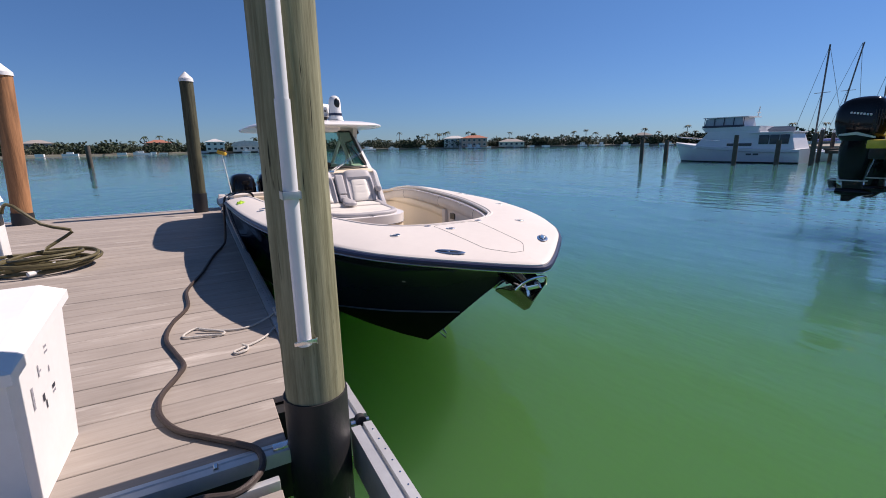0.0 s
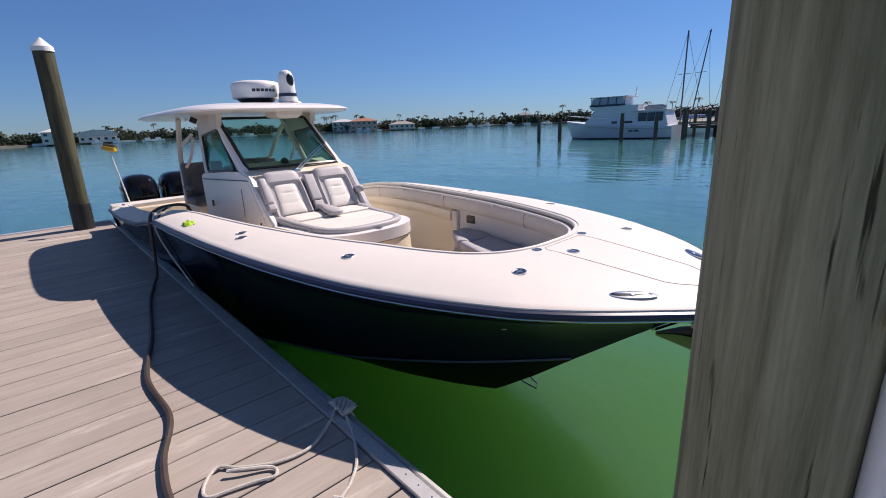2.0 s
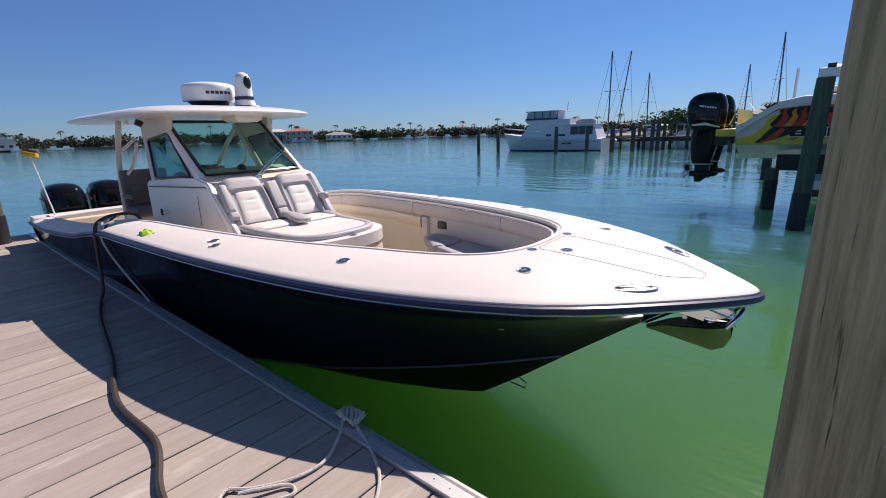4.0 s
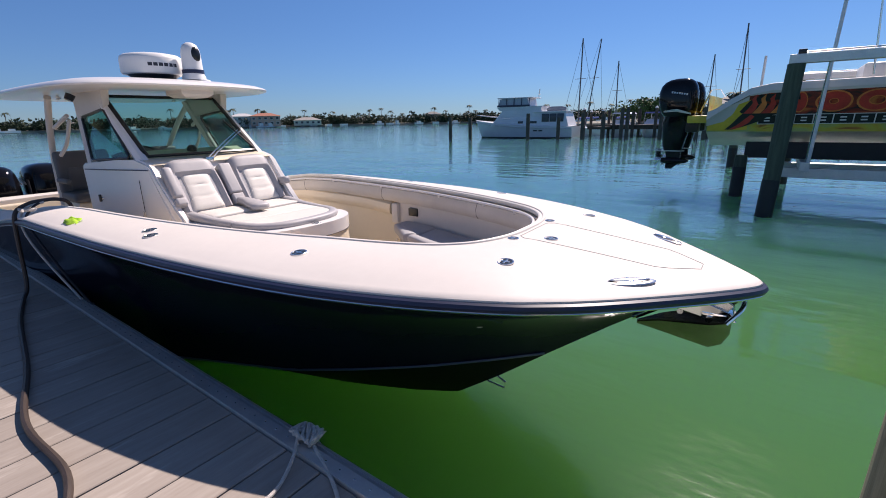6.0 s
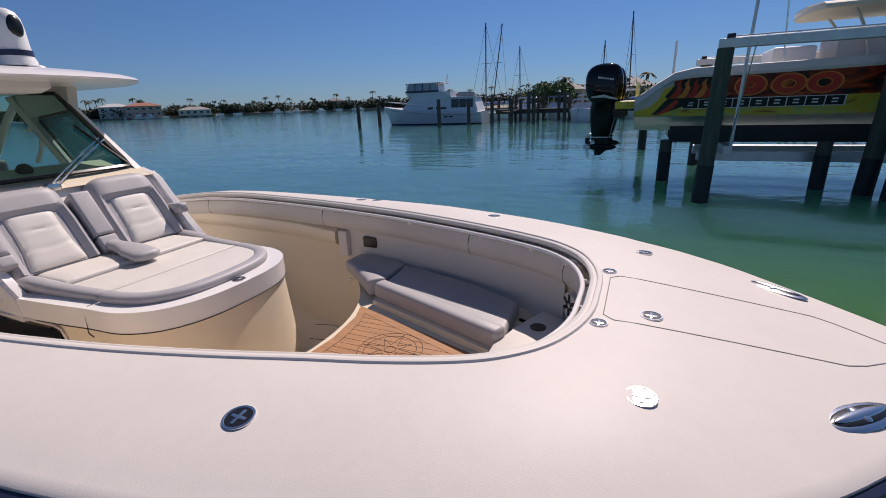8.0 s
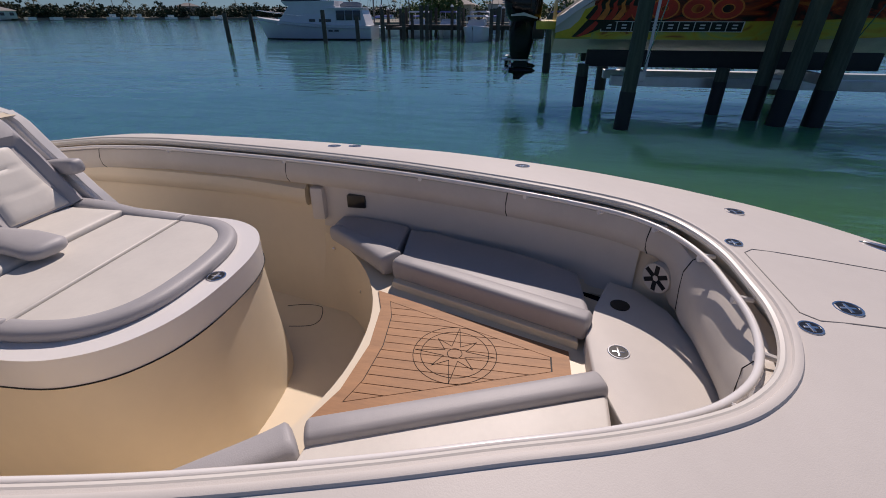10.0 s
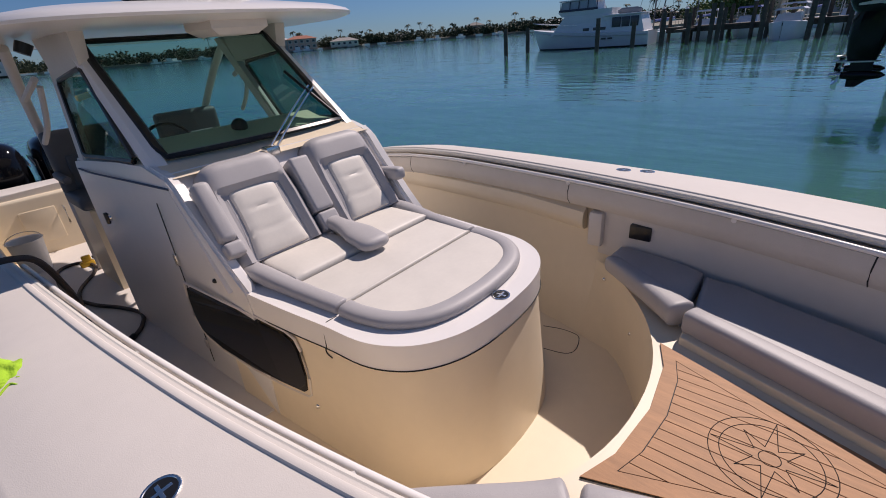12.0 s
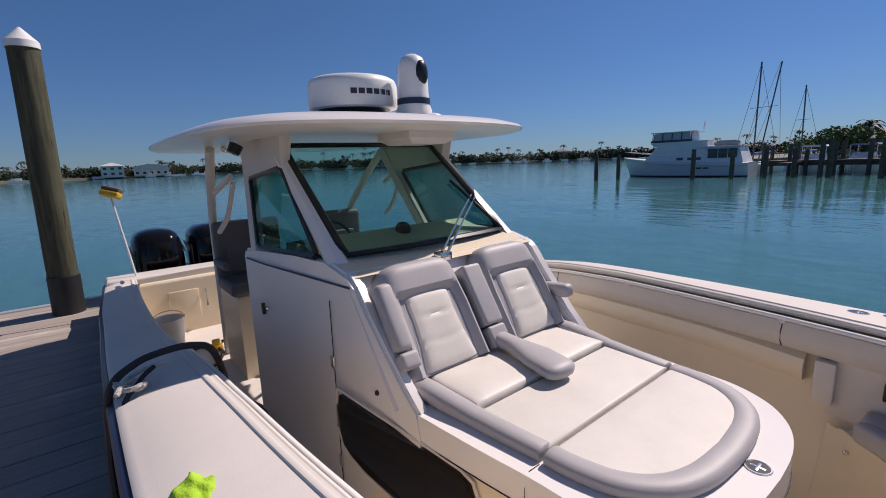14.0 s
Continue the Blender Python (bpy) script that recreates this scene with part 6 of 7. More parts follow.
decal("dark_swoosh", ([(y, z) for y, z in ((-0.45, 1.40), (-0.60, 1.60), (-0.85, 1.72), (-1.15, 1.74), (-1.4, 1.70))], [(y, z) for y, z in ((-0.50, 1.36), (-0.68, 1.50), (-0.92, 1.60), (-1.18, 1.62), (-1.42, 1.60))]), M_BLACK, "black printed swoosh", 0.036)
for k in range(5):
    y0 = -0.62 - k * 0.15
    left = [(y0 + 0.10, 1.36), (y0 + 0.02, 1.46), (y0 - 0.04, 1.56), (y0 - 0.02, 1.64), (y0 - 0.09, 1.72)]
    right = [(y0 - 0.04, 1.36), (y0 - 0.10, 1.44), (y0 - 0.13, 1.54), (y0 - 0.09, 1.63), (y0 - 0.10, 1.72)]
    decal("flame", (left, right), M_AMBER if k % 2 else M_ORANGE, "painted orange flame tongue", 0.040)
decal("flame", ([(-0.30, 1.05), (-0.42, 1.12), (-0.55, 1.24), (-0.66, 1.34)], [(-0.40, 1.05), (-0.52, 1.10), (-0.64, 1.18), (-0.72, 1.30)]), M_ORANGE, "painted red flame tongue", 0.040)
for cy_, ry_, rz_, hole in ((-1.42, 0.10, 0.17, 0.0), (-1.92, 0.24, 0.17, 0.30), (-2.52, 0.25, 0.17, 0.48), (-3.06, 0.25, 0.17, 0.48)):
    for grow, m_, lf in ((1.14, M_AMBER, 0.013), (1.0, M_ORANGE, 0.017)):
        inner = max(0.02, hole * (1.0 if grow == 1.0 else 0.82))
        decal("graphic", (oval(cy_, 1.555, ry_ * grow, rz_ * grow), oval(cy_, 1.555, ry_ * inner, rz_ * inner)), m_, "red printed shape with amber edge", lf)
decal("band", ([(y, 1.145) for y in np.linspace(-0.78, -3.45, 12)], [(y, 1.335) for y in np.linspace(-0.78, -3.45, 12)]), M_WHITE, "white edge of the printed band", 0.019)
for k in range(9):
    y0 = -0.80 - k * 0.294
    decal("band_cell", ([(y0, 1.158), (y0 - 0.275, 1.158)], [(y0, 1.322), (y0 - 0.275, 1.322)]), M_BLACK, "black printed cell", 0.024)
    decal("band_mark", ([(y0 - 0.09, 1.20), (y0 - 0.185, 1.20)], [(y0 - 0.09, 1.225), (y0 - 0.185, 1.225)]), M_WHITE, "small white bar", 0.028)
    decal("band_mark", ([(y0 - 0.09, 1.255), (y0 - 0.185, 1.255)], [(y0 - 0.09, 1.28), (y0 - 0.185, 1.28)]), M_WHITE, "small white bar", 0.028)
part("fairing", loft([[(-1.2, -0.15, 1.70), (-0.95, -0.15, 1.70)], [(-1.2, -0.05, 1.86), (-0.95, -0.05, 1.86)], [(-1.18, 0.12, 1.86), (-0.95, 0.12, 1.86)], [(-1.15, 0.28, 1.42), (-0.95, 0.28, 1.42)]]), M_WHITE, lboat, "white moulded stern fairing")
part("platform", box((-1.1, 0.1, 1.18), (1.1, 0.52, 1.34), 0.03), M_YELPRINT, lboat, "yellow engine platform")
part("console", prism([(-0.55, -4.9), (0.55, -4.9), (0.55, -3.3), (-0.55, -3.3)], 1.5, 2.5, 0.08), M_GEL, lboat)
part("leaning_post", prism([(-0.55, -3.0), (0.55, -3.0), (0.55, -2.3), (-0.55, -2.3)], 1.5, 2.25, 0.06), M_WHITE, lboat)
part("ttop", loft([[(sx * x, y - 2.0, z + 0.15) for x, y in ((-1.0, -0.9), (-0.5, -0.75), (0.5, -0.75), (1.0, -0.9), (1.0, -3.5), (-1.0, -3.5))] for sx, z in ((0.97, 2.66), (1.0, 2.69), (0.98, 2.74), (0.8, 2.80))], closed=True, cap=True), M_CREAM, lboat, "cream T-top canopy")
for sx in (-1, 1):
    for y0, y1 in ((-2.2, -1.4), (-3.4, -3.1)):
        part("ttop_leg", tube(spline([(sx * 0.56, y0 - 1.7, 1.6), (sx * 0.62, (y0 + y1) / 2 - 1.85, 2.4), (sx * 0.75, y1 - 2.0, 2.82)], 4), 0.025, 8), M_ALU, lboat)
part("antenna", tube([(-0.8, -3.0, 3.3), (-0.8, -3.2, 5.6)], 0.012, 6), M_WHITE, lboat)
part("outrigger", tube([(-1.05, -2.4, 2.0), (-1.2, -2.2, 4.2)], 0.016, 6), M_STEEL, lboat)
outboard("outboard_motor", pose(14.1, 4.3, 1.40), 1.32, "large black outboard motor with pale marks on the lifted boat", 1.30)
outboard("outboard_motor", pose(15.4, 4.3, 1.40), 1.32, "large black outboard motor with pale marks on the lifted boat", 1.30)

# ---- far shore and marina ----
M_FOLIAGE = mat("dark_foliage", (0.035, 0.052, 0.024), 0.8, var=0.5, scale=0.4)
M_PALM = mat("palm_frond", (0.04, 0.065, 0.028), 0.7, var=0.4, scale=0.5)
M_TRUNK = mat("grey_brown_bark", (0.16, 0.13, 0.10), 0.9, var=0.3, scale=2)
M_BANK = mat("sea_wall_and_lawn", (0.20, 0.19, 0.15), 0.9, var=0.4, scale=0.08)
M_STUCCO = [mat("stucco", c, 0.85, var=0.1, scale=0.5) for c in ((0.62, 0.60, 0.56), (0.55, 0.50, 0.42), (0.58, 0.36, 0.28), (0.45, 0.50, 0.52), (0.66, 0.63, 0.52))]
M_ROOF = [mat("roof_sheet", c, 0.8, var=0.2, scale=0.8) for c in ((0.30, 0.28, 0.26), (0.35, 0.14, 0.09), (0.50, 0.50, 0.50), (0.20, 0.19, 0.18))]
M_PANE = mat("dark_window", (0.03, 0.04, 0.05), 0.15, var=0.2)
rs = random.Random(21)


def shore_r(a):
    return 270 + 14 * math.sin(a * 3.1) + 9 * math.sin(a * 7.7 + 1)


def polar(a, r, z=0.0):
    return (r * math.sin(a), r * math.cos(a), z)


angs = np.linspace(radians(-100), radians(125), 90)
part("ground", loft([[polar(a, shore_r(a) + d, z) for a in angs] for d, z in ((0, WATER - 1), (0.2, WATER + 0.9), (3, WATER + 1.1), (30, WATER + 1.4), (400, WATER + 2.5))]), M_BANK)
tagged(bpy.data.objects["ground"], "low far shore with sea wall and lawns", "shore", kind="structure")


def leaf_crown(bm, c, rx, rz, n, size, rnd):
    for _ in range(n):
        d = Vector((rnd.gauss(0, 1), rnd.gauss(0, 1), rnd.gauss(0, 1))).normalized() * rnd.uniform(0.45, 1.0)
        p = Vector(c) + Vector((d.x * rx, d.y * rx, d.z * rz))
        u = Vector((rnd.gauss(0, 1), rnd.gauss(0, 1), rnd.gauss(0, 0.7))).normalized() * size * rnd.uniform(0.6, 1.2)
        v = u.cross(Vector((rnd.gauss(0, 1), rnd.gauss(0, 1), rnd.gauss(0, 1)))).normalized() * size * rnd.uniform(0.5, 1.0)
        bm.faces.new([bm.verts.new(p + u), bm.verts.new(p + v), bm.verts.new(p - u), bm.verts.new(p - v)])


def palm_into(bt, bl, base, h, rnd, size=2.2):
    x, y, z = base
    lx, ly = rnd.uniform(-0.6, 0.6), rnd.uniform(-0.6, 0.6)
    tube([(x, y, z), (x + lx * 0.4, y + ly * 0.4, z + h * 0.5), (x + lx, y + ly, z + h)], lambda t: 0.22 - 0.08 * t, 5, bt)
    for k in range(11):
        a = k * 2 * math.pi / 11 + rnd.uniform(-0.2, 0.2)
        up = rnd.uniform(0.1, 0.9)
        prev = None
        for j in range(5):
            t = j / 4
            px = x + lx + math.cos(a) * size * t
            py = y + ly + math.sin(a) * size * t
            pz = z + h + size * (up * t - 0.95 * t * t)
            w = 0.38 * size / 2.2 * math.sin(math.pi * (0.15 + 0.8 * t))
            cur = (bl.verts.new((px - math.sin(a) * w, py + math.cos(a) * w, pz - 0.12)), bl.verts.new((px, py, pz)), bl.verts.new((px + math.sin(a) * w, py - math.cos(a) * w, pz - 0.12)))
            if prev:
                bl.faces.new((prev[0], prev[1], cur[1], cur[0]))
                bl.faces.new((prev[1], prev[2], cur[2], cur[1]))
            prev = cur


bm = bmesh.new()
for _ in range(1750):
    a = rs.uniform(radians(-100), radians(120))
    r = shore_r(a) + rs.choice((rs.uniform(1.5, 5), rs.uniform(3, 12), rs.uniform(4, 22), rs.uniform(15, 70)))
    h = rs.uniform(1.3, 3.4) * (1.25 if rs.random() < 0.12 else 1.0)
    leaf_crown(bm, polar(a, r, WATER + 1.2 + h * 0.7), h * rs.uniform(0.9, 1.9), h, 90, h * 0.21, rs)
tagged(part("far_trees", bm, M_FOLIAGE, smooth=False), "dark green trees and bushes along the far shore", "trees", kind="stuff")
bt, bl = bmesh.new(), bmesh.new()
for _ in range(120):
    a = rs.uniform(radians(-100), radians(120))
    palm_into(bt, bl, polar(a, shore_r(a) + rs.uniform(4, 50), WATER + 1.1), rs.uniform(4.0, 10.0), rs)
far_palms = tagged(part("far_palms", bl, M_PALM, smooth=False), "palm trees standing along the far shore", "palms", kind="stuff")
part("trunks", bt, M_TRUNK, far_palms)


def house(a, r, w, d, storeys, wall, roof, label, hip=1.6, dome=False):
    m = Matrix.Translation(polar(a, r, WATER + 1.15)) @ pose(0, 0, 0, 0, 0, -math.degrees(a))
    ob = thing("house", label, "house", m, group="houses on the far shore")
    h = 2.5 * storeys
    part("wall", box((-w / 2, -d / 2, -0.4), (w / 2, d / 2, h)), wall, ob, smooth=False)
    if dome:
        part("roof", loft([[(w * 0.55 * math.cos(t), y, h + hip * math.sin(t)) for t in np.linspace(0, math.pi, 14)] for y in (-d * 0.55, d * 0.55)], cap=True), roof, ob)
    else:
        e = 0.6
        part("roof", loft([[(-w / 2 - e, -d / 2 - e, h), (w / 2 + e, -d / 2 - e, h), (w / 2 + e, d / 2 + e, h), (-w / 2 - e, d / 2 + e, h)], [(-w / 2 + d / 2, -0.1, h + hip), (w / 2 - d / 2, -0.1, h + hip), (w / 2 - d / 2, 0.1, h + hip), (-w / 2 + d / 2, 0.1, h + hip)]], closed=True, cap=True), roof, ob, smooth=False)
    n = max(2, int(w / 3))
    for st in range(storeys):
        for k in range(n):
            x = -w / 2 + (k + 0.5) * w / n
            wd = part("window", box((x - 0.8, -d / 2 - 0.06, st * 2.5 + 0.6), (x + 0.8, -d / 2 + 0.1, st * 2.5 + 2.0)), M_WHITE, ob, smooth=False)
            part("pane", box((x - 0.68, -d / 2 - 0.09, st * 2.5 + 0.72), (x + 0.68, -d / 2 - 0.05, st * 2.5 + 1.88)), M_PANE, wd, smooth=False)


house(radians(32.6), 276, 15, 9, 2, M_STUCCO[2], M_ROOF[1], "two-storey salmon house with terracotta roof on the shore")
house(radians(30.2), 280, 13, 9, 2, M_STUCCO[0], M_ROOF[2], "white house with pale metal roof on the shore")
house(radians(37.2), 280, 15, 9, 1, M_STUCCO[4], M_ROOF[0], "low cream house with grey roof on the shore")
house(radians(5.5), 284, 15, 12, 1, M_STUCCO[0], M_ROOF[2], "hall with a curved pale roof on the shore", hip=3.0, dome=True)
house(radians(2.2), 278, 9, 8, 2, M_STUCCO[0], M_ROOF[2], "white two-storey house on the shore")
for k in range(29):
    a = radians(-95 + k * 7.0 + rs.uniform(-2.2, 2.2))
    if any(abs(math.degrees(a) - q) < 2.4 for q in (32.6, 30.2, 37.2, 5.5, 2.2)):
        continue
    wl, rfk = rs.randrange(5), rs.randrange(4)
    house(a, shore_r(a) + rs.uniform(8, 26), rs.uniform(9, 17), 8, rs.choice((1, 1, 1, 2)), M_STUCCO[wl], M_ROOF[rfk], ("white", "sand-coloured", "salmon", "pale blue-grey", "cream")[wl] + " shore house with " + ("grey", "terracotta", "pale metal", "dark")[rfk] + " roof")
rk = random.Random(4)
bm = bmesh.new()
for _ in range(150):
    a = rk.uniform(radians(-100), radians(120))
    x, y, z = polar(a, shore_r(a) - rk.uniform(1, 9), WATER)
    w = rk.uniform(2.5, 6)
    box((x - w / 2, y - 1.0, z + 0.2), (x + w / 2, y + 1.0, z + rk.uniform(0.9, 1.5)), 0, bm)
    if rk.random() < 0.5:
        box((x - w / 5, y - 0.8, z + 1.0), (x + w / 5, y + 0.8, z + rk.uniform(1.9, 2.6)), 0, bm)
tagged(part("far_boats", bm, M_WHITE, smooth=False), "white boats and docks along the far shore", "boats", kind="stuff")
pile("marker_pile", -12.0, 74, 2.2, 0.30, bottom=-3, cap=False, material=M_SEAPILE, label="lone dark channel pile in open water", group="marker piles")

# ---- marina across the water ----
CR = Matrix.Translation((49.2, 20.1, WATER)) @ pose(0, 0, 0, 0, 0, 6.0)
cruiser = thing("cabin_cruiser", "white cabin cruiser with flybridge moored between dark piles", "boat", CR)
M_CRWHITE = mat("cruiser_white", (0.70, 0.71, 0.73), 0.35, var=0.06, scale=0.8)


def cr_sec(k):
    hb = 2.0 * (1 - max(0, (k - 0.55) / 0.45) ** 2.1)
    return hb, 1.25 + 0.75 * k ** 2


rows_l, rows_r = [], []
for k in np.linspace(0, 1, 22):
    hb, zs = cr_sec(k)
    y = 12.2 * k
    rows_r.append([(0.86 * hb * (1 - 0.25 * k), y - 0.9 * k ** 3, -0.3), (0.92 * hb * (1 - 0.12 * k), y - 0.6 * k ** 3, 0.35), (hb, y, zs), (max(0, hb - 0.12), y, zs + 0.03), (0, y, zs + 0.06)])
bm = loft(rows_r)
loft([[(-x, y, z) for x, y, z in r] for r in rows_r], bm)
bm.faces.new([bm.verts.new(p) for p in ((-1.72, 0, -0.3), (1.72, 0, -0.3), (2.0, 0, 1.25), (-2.0, 0, 1.25))])
part("hull", bm, M_CRWHITE, cruiser, "white cruiser hull")
part("rub_strake", tube([(-cr_sec(k)[0] - 0.02, 12.2 * k, cr_sec(k)[1] - 0.25) for k in np.linspace(0, 1, 16)], 0.04, 6), M_ALU, cruiser)
part("waterline", tube([(-0.9 * cr_sec(k)[0] * (1 - 0.2 * k) - 0.02, 12.2 * k - 0.8 * k ** 3, 0.05) for k in np.linspace(0, 1, 16)], 0.07, 6), M_BLACK, cruiser, "dark boot stripe")
house_rows = [[(-1.65, y0, 1.25), (1.65, y0, 1.25), (1.65, y1, 1.3), (-1.65, y1, 1.3)] if z == 0 else [(-1.5, y0, z), (1.5, y0, z), (1.4, y1, z), (-1.4, y1, z)] for z, y0, y1 in ((0, 3.4, 9.6), (2.3, 3.4, 8.8), (3.0, 3.5, 8.2))]
part("deckhouse", loft(house_rows, closed=True, cap=True), M_CRWHITE, cruiser, "white deckhouse", smooth=False)
part("flybridge", loft([[(-1.5, 3.6, 2.98), (1.5, 3.6, 2.98), (1.35, 8.5, 2.98), (-1.35, 8.5, 2.98)], [(-1.55, 3.5, 3.45), (1.55, 3.5, 3.45), (1.4, 8.9, 3.4), (-1.4, 8.9, 3.4)]], closed=True, cap=True), M_CRWHITE, cruiser, "white flybridge coaming", smooth=False)
enc = part("bridge_enclosure", loft([[(-1.45, 5.0, 3.45), (1.45, 5.0, 3.45), (1.3, 8.7, 3.42), (-1.3, 8.7, 3.42)], [(-1.35, 5.2, 4.35), (1.35, 5.2, 4.35), (1.25, 8.6, 4.28), (-1.25, 8.6, 4.28)]], closed=True, cap=True), mat("clear_curtain", (0.38, 0.40, 0.44), 0.15, var=0.1), cruiser, "clear plastic bridge enclosure", smooth=False)
for y in (5.0, 5.9, 6.8, 7.7, 8.65):
    part("curtain_post", tube([(-1.46, y, 3.45), (-1.36, y, 4.35)], 0.04, 6), M_RUB, enc)
part("bridge_skirt", box((-1.5, 4.9, 3.42), (-1.40, 8.8, 3.62)), M_RUB, enc, "dark blue skirt", smooth=False)
part("bimini", box((-1.5, 4.6, 4.33), (1.5, 8.8, 4.43), 0.03), M_CRWHITE, cruiser, "white bimini top")
part("aft_cabin", loft([[(-1.8, 0.4, 1.2), (1.8, 0.4, 1.2), (1.75, 3.5, 1.2), (-1.75, 3.5, 1.2)], [(-1.55, 0.9, 2.75), (1.55, 0.9, 2.75), (1.55, 3.5, 2.75), (-1.55, 3.5, 2.75)]], closed=True, cap=True), M_CRWHITE, cruiser, smooth=False)
part("aft_roof", box((-1.75, 0.7, 2.75), (1.75, 4.4, 2.86), 0.03), M_CRWHITE, cruiser)
for y0, y1 in ((1.0, 1.7), (1.8, 2.5), (2.6, 3.4)):
    part("window", box((-1.74, y0, 1.75), (-1.58, y1, 2.6), 0.03), M_PANE, cruiser, "dark cabin window")
for y0, y1 in ((4.0, 5.2), (5.6, 6.2)):
    part("window", box((-1.64, y0, 1.6), (-1.55, y1, 1.85), 0.03), M_PANE, cruiser, "dark cabin window")
for y in (3.2, 3.8):
    part("porthole", box((-1.98, y, 0.75), (-1.92, y + 0.45, 0.9), 0.02), M_PANE, cruiser)
part("dinghy", loft([[(r * math.cos(a) * 0.5, 1.2 + 2.2 * t, 3.05 + r * math.sin(a)) for a in np.linspace(0, 2 * math.pi, 11)[:-1]] for t, r in ((0, 0.2), (0.2, 0.33), (0.8, 0.33), (1, 0.1))], closed=True, cap=True), mat("grey_inflatable", (0.3, 0.31, 0.33), 0.5, var=0.1), cruiser, "grey dinghy on the cabin roof")
part("mast", tube([(0, 4.4, 4.4), (0, 4.3, 5.3)], 0.05, 6, tube([(-0.4, 4.35, 4.75), (0.4, 4.35, 4.75)], 0.04, 6)), M_WHITE, cruiser)
part("bow_rail", tube([(-cr_sec(k)[0] * 0.97, 12.2 * k, cr_sec(k)[1] + 0.65) for k in np.linspace(0.55, 1, 12)] + [(cr_sec(k)[0] * 0.97, 12.2 * k, cr_sec(k)[1] + 0.65) for k in np.linspace(1, 0.55, 12)], 0.025, 5), M_STEEL, cruiser)

# piles of the berths
for x, y, top in ((40.8, 31.1, 1.7), (40.4, 30.8, 1.7), (43.9, 30.5, 1.6), (43.5, 30.3, 1.6), (40.9, 21.9, 1.9), (43.6, 19.9, 1.4), (44.6, 17.8, 1.9), (46.0, 16.2, 1.7), (46.5, 14.6, 2.3), (46.6, 14.1, 2.3), (46.2, 11.0, 2.2), (46.0, 8.0, 2.0), (46.1, 7.4, 2.1)):
    pile("berth_pile", x, y, top, 0.18, bottom=-3, cap=False, material=M_SEAPILE, label="dark weathered berth pile standing in the water", group="berth piles")
rm = random.Random(17)
pier = thing("pier", "weathered timber marina pier on dark piles", "pier", Matrix())
part("pier_deck", box((50.6, -30, 0.45), (52.4, 19.5, 0.62)), M_SEAPILE, pier, smooth=False)
part("pier_beam", box((50.7, -30, 0.15), (50.9, 19.4, 0.45)), M_SEAPILE, pier, smooth=False)
for k in range(5):
    part("finger", box((46.5, 16.8 - k * 7.5, 0.35), (50.6, 17.5 - k * 7.5, 0.5)), M_SEAPILE, pier, smooth=False)
y = 19.5
while y > -28:
    for x in (50.5, 52.6):
        if rm.random() < 0.8:
            pile("pier_pile", x, y + rm.uniform(-0.4, 0.4), rm.uniform(1.5, 2.3), 0.16, bottom=-3, cap=rm.random() < 0.6, material=M_SEAPILE, label="dark pier pile with a pale cap", group="pier piles")
    y -= 1.7


def moored(x, y, length, cover, label, top=2.6, ang=90):
    ob = thing("moored_boat", label, "boat", Matrix.Translation((x, y, WATER)) @ pose(0, 0, 0, 0, 0, ang), group="moored boats")
    L = length
    bm = bmesh.new()
    for s in (-1, 1):
        loft([[(s * 0.75 * w, yy, -0.2), (s * w, yy, 1.0 + 0.3 * t), (s * (w - 0.1 * min(1, w)), yy, 1.05 + 0.3 * t), (0, yy, 0.9 + 0.35 * t)] for t in np.linspace(0, 1, 8) for yy, w in ((L * t - L / 2, 1.25 * (1 - max(0, t - 0.5) ** 2 * 3.9)),)], bm)
    part("hull", bm, M_CRWHITE, ob)
    part("cabin", loft([[(-0.9, -0.5, 1.0), (0.9, -0.5, 1.0), (0.9, L * 0.2, 1.0), (-0.9, L * 0.2, 1.0)], [(-0.75, -0.3, 1.8), (0.75, -0.3, 1.8), (0.7, L * 0.08, 1.8), (-0.7, L * 0.08, 1.8)]], closed=True, cap=True), M_CRWHITE, ob, smooth=False)
    part("canvas", loft([[(-1.0, -L * 0.35, top - 0.15), (1.0, -L * 0.35, top - 0.15), (1.0, L * 0.12, top - 0.15), (-1.0, L * 0.12, top - 0.15)], [(-0.8, -L * 0.33, top), (0.8, -L * 0.33, top), (0.8, L * 0.1, top), (-0.8, L * 0.1, top)]], closed=True, cap=True), cover, ob)
    for sx in (-0.9, 0.9):
        for yy in (-L * 0.33, L * 0.1):
            part("canopy_leg", tube([(sx, yy, 1.0), (sx, yy, top - 0.1)], 0.03, 5), M_ALU, ob)


M_BLUE = mat("blue_canvas", (0.04, 0.08, 0.28), 0.8, var=0.15, scale=2)
moored(55.5, 17.0, 7, M_CRWHITE, "white motor boat with pale canopy at the pier")
moored(56.0, 13.6, 7.5, M_BLUE, "white motor boat with blue canvas at the pier")
moored(55.5, 10.2, 7, M_CRWHITE, "white motor boat with pale canopy at the pier")
moored(55.8, 6.0, 8, M_CRWHITE, "white motor boat with pale canopy at the pier", 3.0)
moored(55.5, 1.5, 7, M_BLUE, "white motor boat with blue canvas at the pier")
moored(55.5, -4.0, 8, M_CRWHITE, "white motor boat with pale canopy at the pier")
moored(48.3, 9.6, 6, M_CRWHITE, "white motor boat with pale canopy at the pier", 2.2)
moored(55.5, -10.0, 8, M_CRWHITE, "white motor boat with pale canopy at the pier", 3.2)


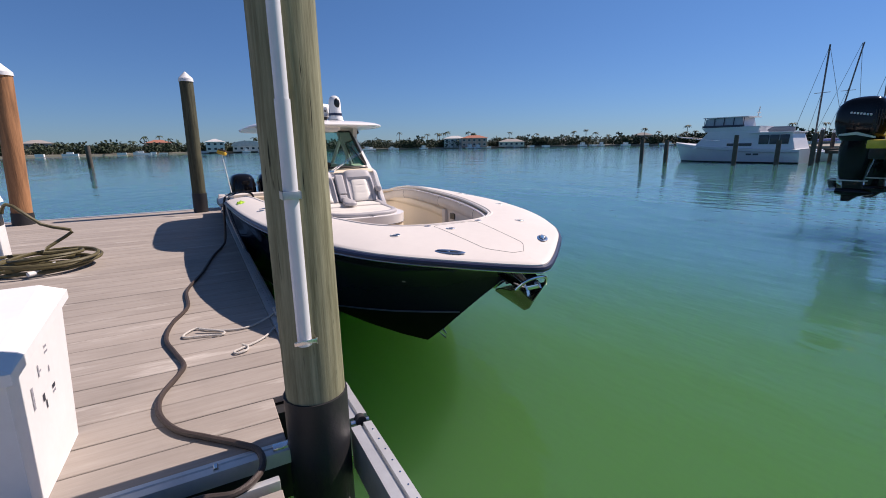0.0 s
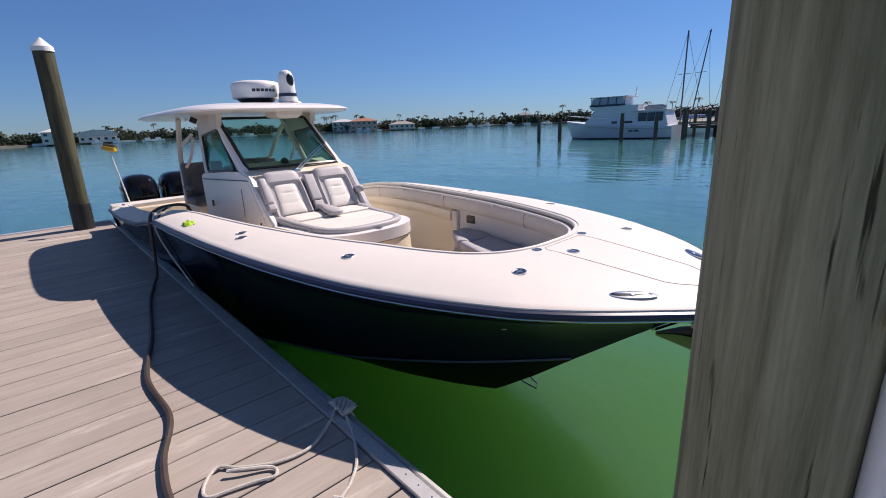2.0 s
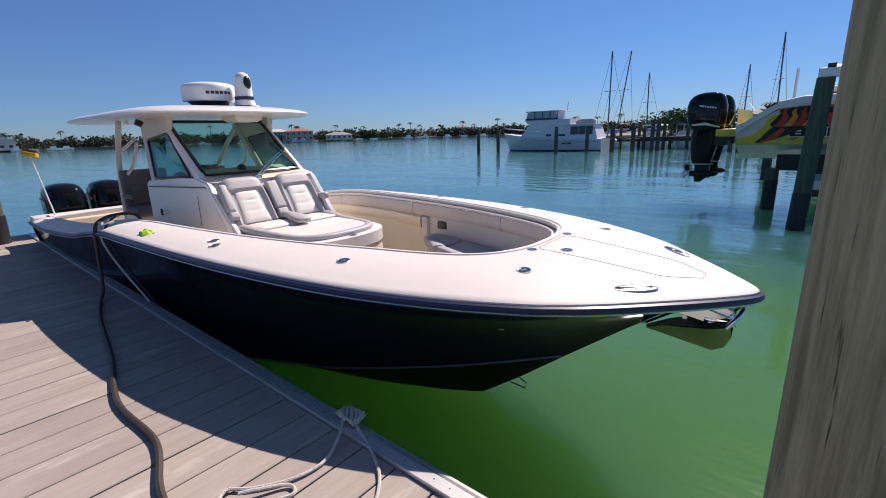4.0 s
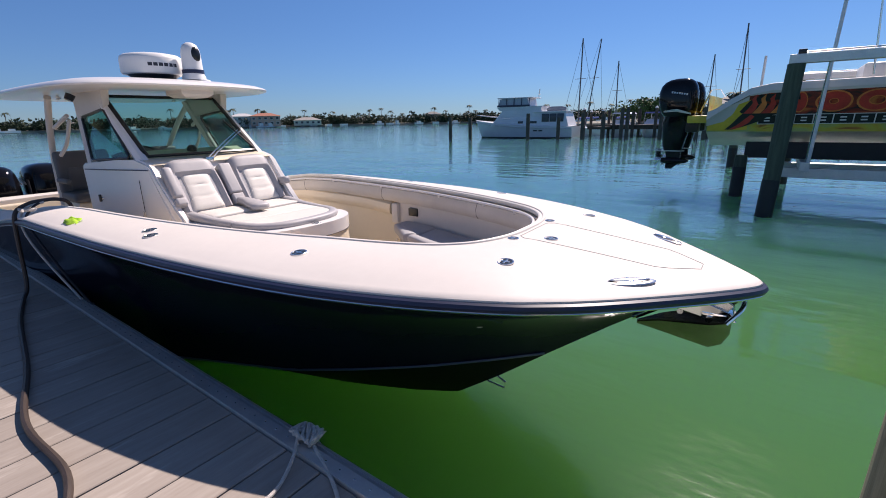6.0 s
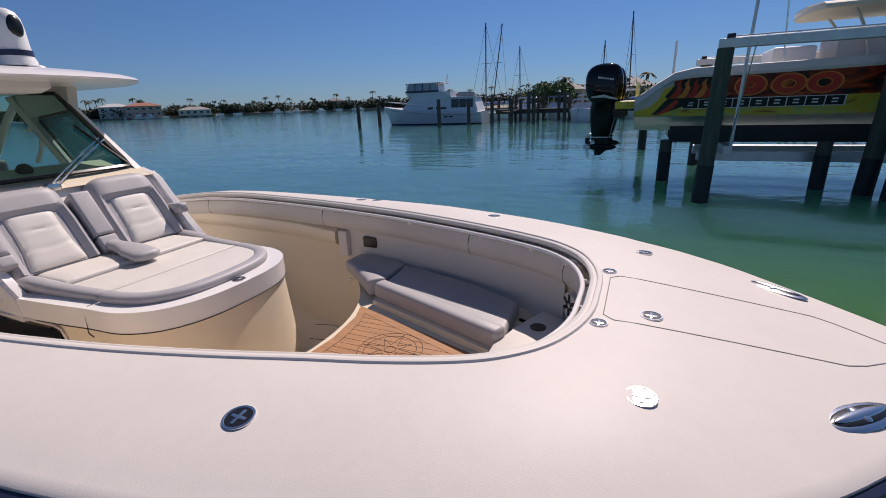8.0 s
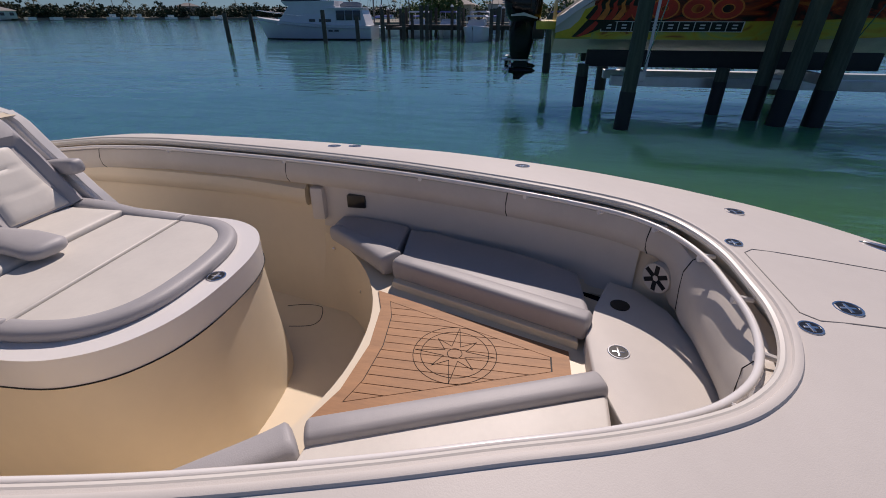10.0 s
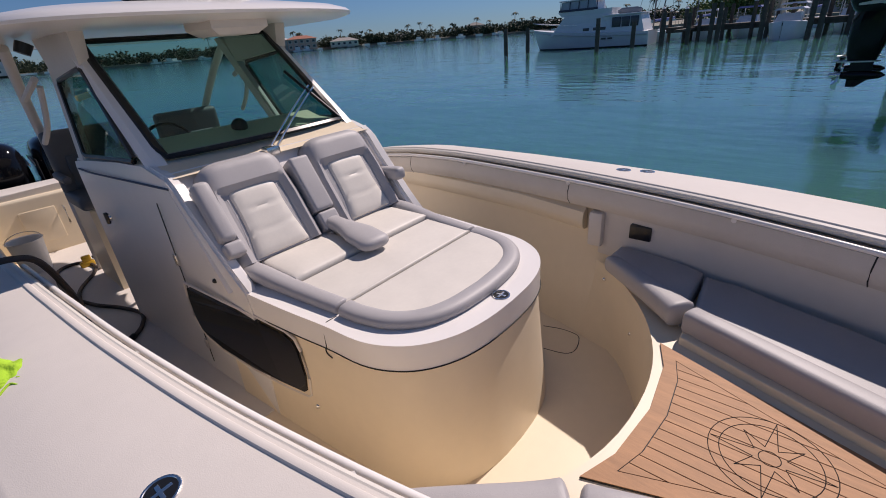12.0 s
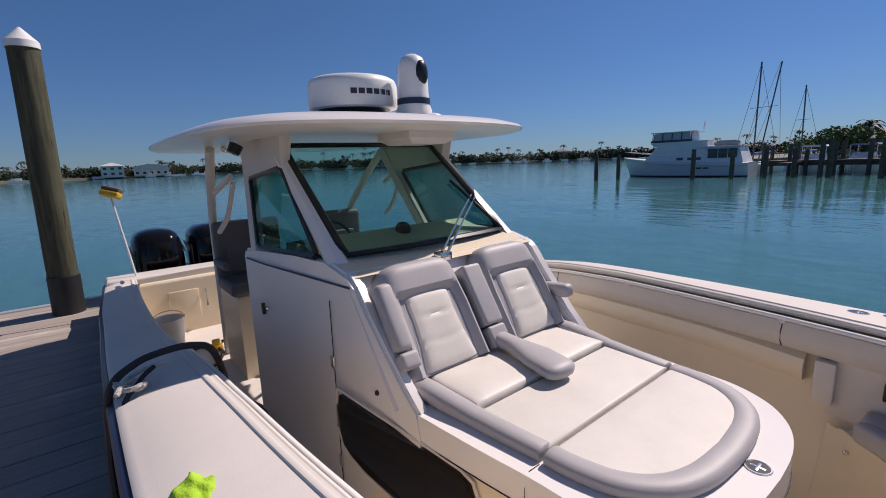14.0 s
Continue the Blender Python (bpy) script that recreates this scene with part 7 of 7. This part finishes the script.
def sailboat(x, y, mast, lean, label):
    ob = thing("sailing_boat", label, "boat", Matrix.Translation((x, y, WATER)) @ pose(0, 0, 0, 0, 0, 80), group="sailing boats")
    bm = bmesh.new()
    for s in (-1, 1):
        loft([[(s * 0.7 * w, yy, -0.2), (s * w, yy, 0.95), (0, yy, 1.0)] for t in np.linspace(0, 1, 9) for yy, w in ((9 * t - 4.5, 1.3 * math.sin(math.pi * (0.15 + 0.83 * t))),)], bm)
    part("hull", bm, M_CRWHITE, ob)
    part("mast", tube([(0, 0.6, 0.9), (lean, 0.6 + lean * 0.2, mast)], 0.075, 8), M_MAST, ob, "tall dark mast")
    part("boom", tube([(0, 0.5, 2.0), (0.1, -3.2, 2.1)], 0.12, 8), M_BLUE, ob)
    bm = tube([(lean, 0.6, mast - 0.1), (0, 4.4, 1.0)], 0.02, 4)
    tube([(lean, 0.6, mast - 0.1), (0, -4.3, 1.0)], 0.02, 4, bm)
    tube([(lean * 0.6, 0.6, mast * 0.62), (1.2, 0.5, 1.0)], 0.02, 4, bm)
    part("rigging", bm, M_MAST, ob)
    part("spreader", tube([(lean * 0.6 - 0.7, 0.6, mast * 0.6), (lean * 0.6 + 0.7, 0.6, mast * 0.6)], 0.03, 5), M_MAST, ob)


M_MAST = mat("dark_spar", (0.10, 0.10, 0.11), 0.5, var=0.15)
sailboat(54.6, 21.6, 10.8, 0.0, "sailing boat with a tall bare mast at the pier")
sailboat(65.3, 24.4, 12.2, -1.4, "sailing boat with a leaning bare mast at the pier")
sailboat(65.0, 20.2, 9.2, 0.2, "sailing boat with a tall bare mast at the pier")
sailboat(62.0, 6.0, 11.5, 0.3, "sailing boat with a tall bare mast at the pier")
sailboat(70.0, 10.0, 9.5, 0.0, "sailing boat with a tall bare mast at the pier")

# land behind the marina
part("ground_marina", loft([[(82 + d, y, z) for y in (-90, -40, 0, 40)] for d, z in ((0, WATER - 1), (0.2, 0.4), (10, 0.5), (300, 1.5))]), M_BANK)
tagged(bpy.data.objects["ground_marina"], "low land behind the marina", "shore", kind="structure")
bm = bmesh.new()
bt, bl = bmesh.new(), bmesh.new()
for _ in range(70):
    x, y = 84 + rm.uniform(0, 20), rm.uniform(-60, 27)
    h = rm.uniform(1.2, 2.2)
    leaf_crown(bm, (x, y, 0.5 + h * 0.8), h * 1.3, h, 240, h * 0.12, rm)
for _ in range(34):
    palm_into(bt, bl, (86 + rm.uniform(0, 18), rm.uniform(-60, 26), 0.4), rm.uniform(2.8, 5.2), rm, 1.7)
for x, y, h in ((86, 22, 3.2), (88, 20, 3.4), (86, 18.5, 3.0)):
    leaf_crown(bm, (x, y, h * 0.9), 2.2, 1.8, 600, 0.24, rm)
tagged(part("marina_trees", bm, mat("sunlit_foliage", (0.09, 0.14, 0.04), 0.8, var=0.5, scale=0.6), smooth=False), "green trees and bushes behind the marina", "trees", kind="stuff")
mp_ = tagged(part("marina_palms", bl, M_PALM, smooth=False), "palm trees behind the marina", "palms", kind="stuff")
part("trunks", bt, M_TRUNK, mp_)
for x, y, w, mm in ((92, 8, 9, 0), (95, -6, 12, 3), (92, -22, 10, 1), (96, 20, 8, 4)):
    ob = thing("marina_building", "low pale marina building with a hipped roof", "house", pose(x, y, 0.4, 0, 0, -90), group="marina buildings")
    part("wall", box((-w / 2, -3.5, 0), (w / 2, 3.5, 2.8)), M_STUCCO[mm], ob, smooth=False)
    part("roof", loft([[(-w / 2 - 0.5, -4, 2.8), (w / 2 + 0.5, -4, 2.8), (w / 2 + 0.5, 4, 2.8), (-w / 2 - 0.5, 4, 2.8)], [(-w / 2 + 3.4, -0.1, 4.4), (w / 2 - 3.4, -0.1, 4.4), (w / 2 - 3.4, 0.1, 4.4), (-w / 2 + 3.4, 0.1, 4.4)]], closed=True, cap=True), M_ROOF[mm % 4], ob, smooth=False)
    for k in range(3):
        part("window", box((-w / 2 + w * (k + 0.3) / 3, -3.56, 0.9), (-w / 2 + w * (k + 0.7) / 3, -3.45, 2.1)), M_PANE, ob, smooth=False)
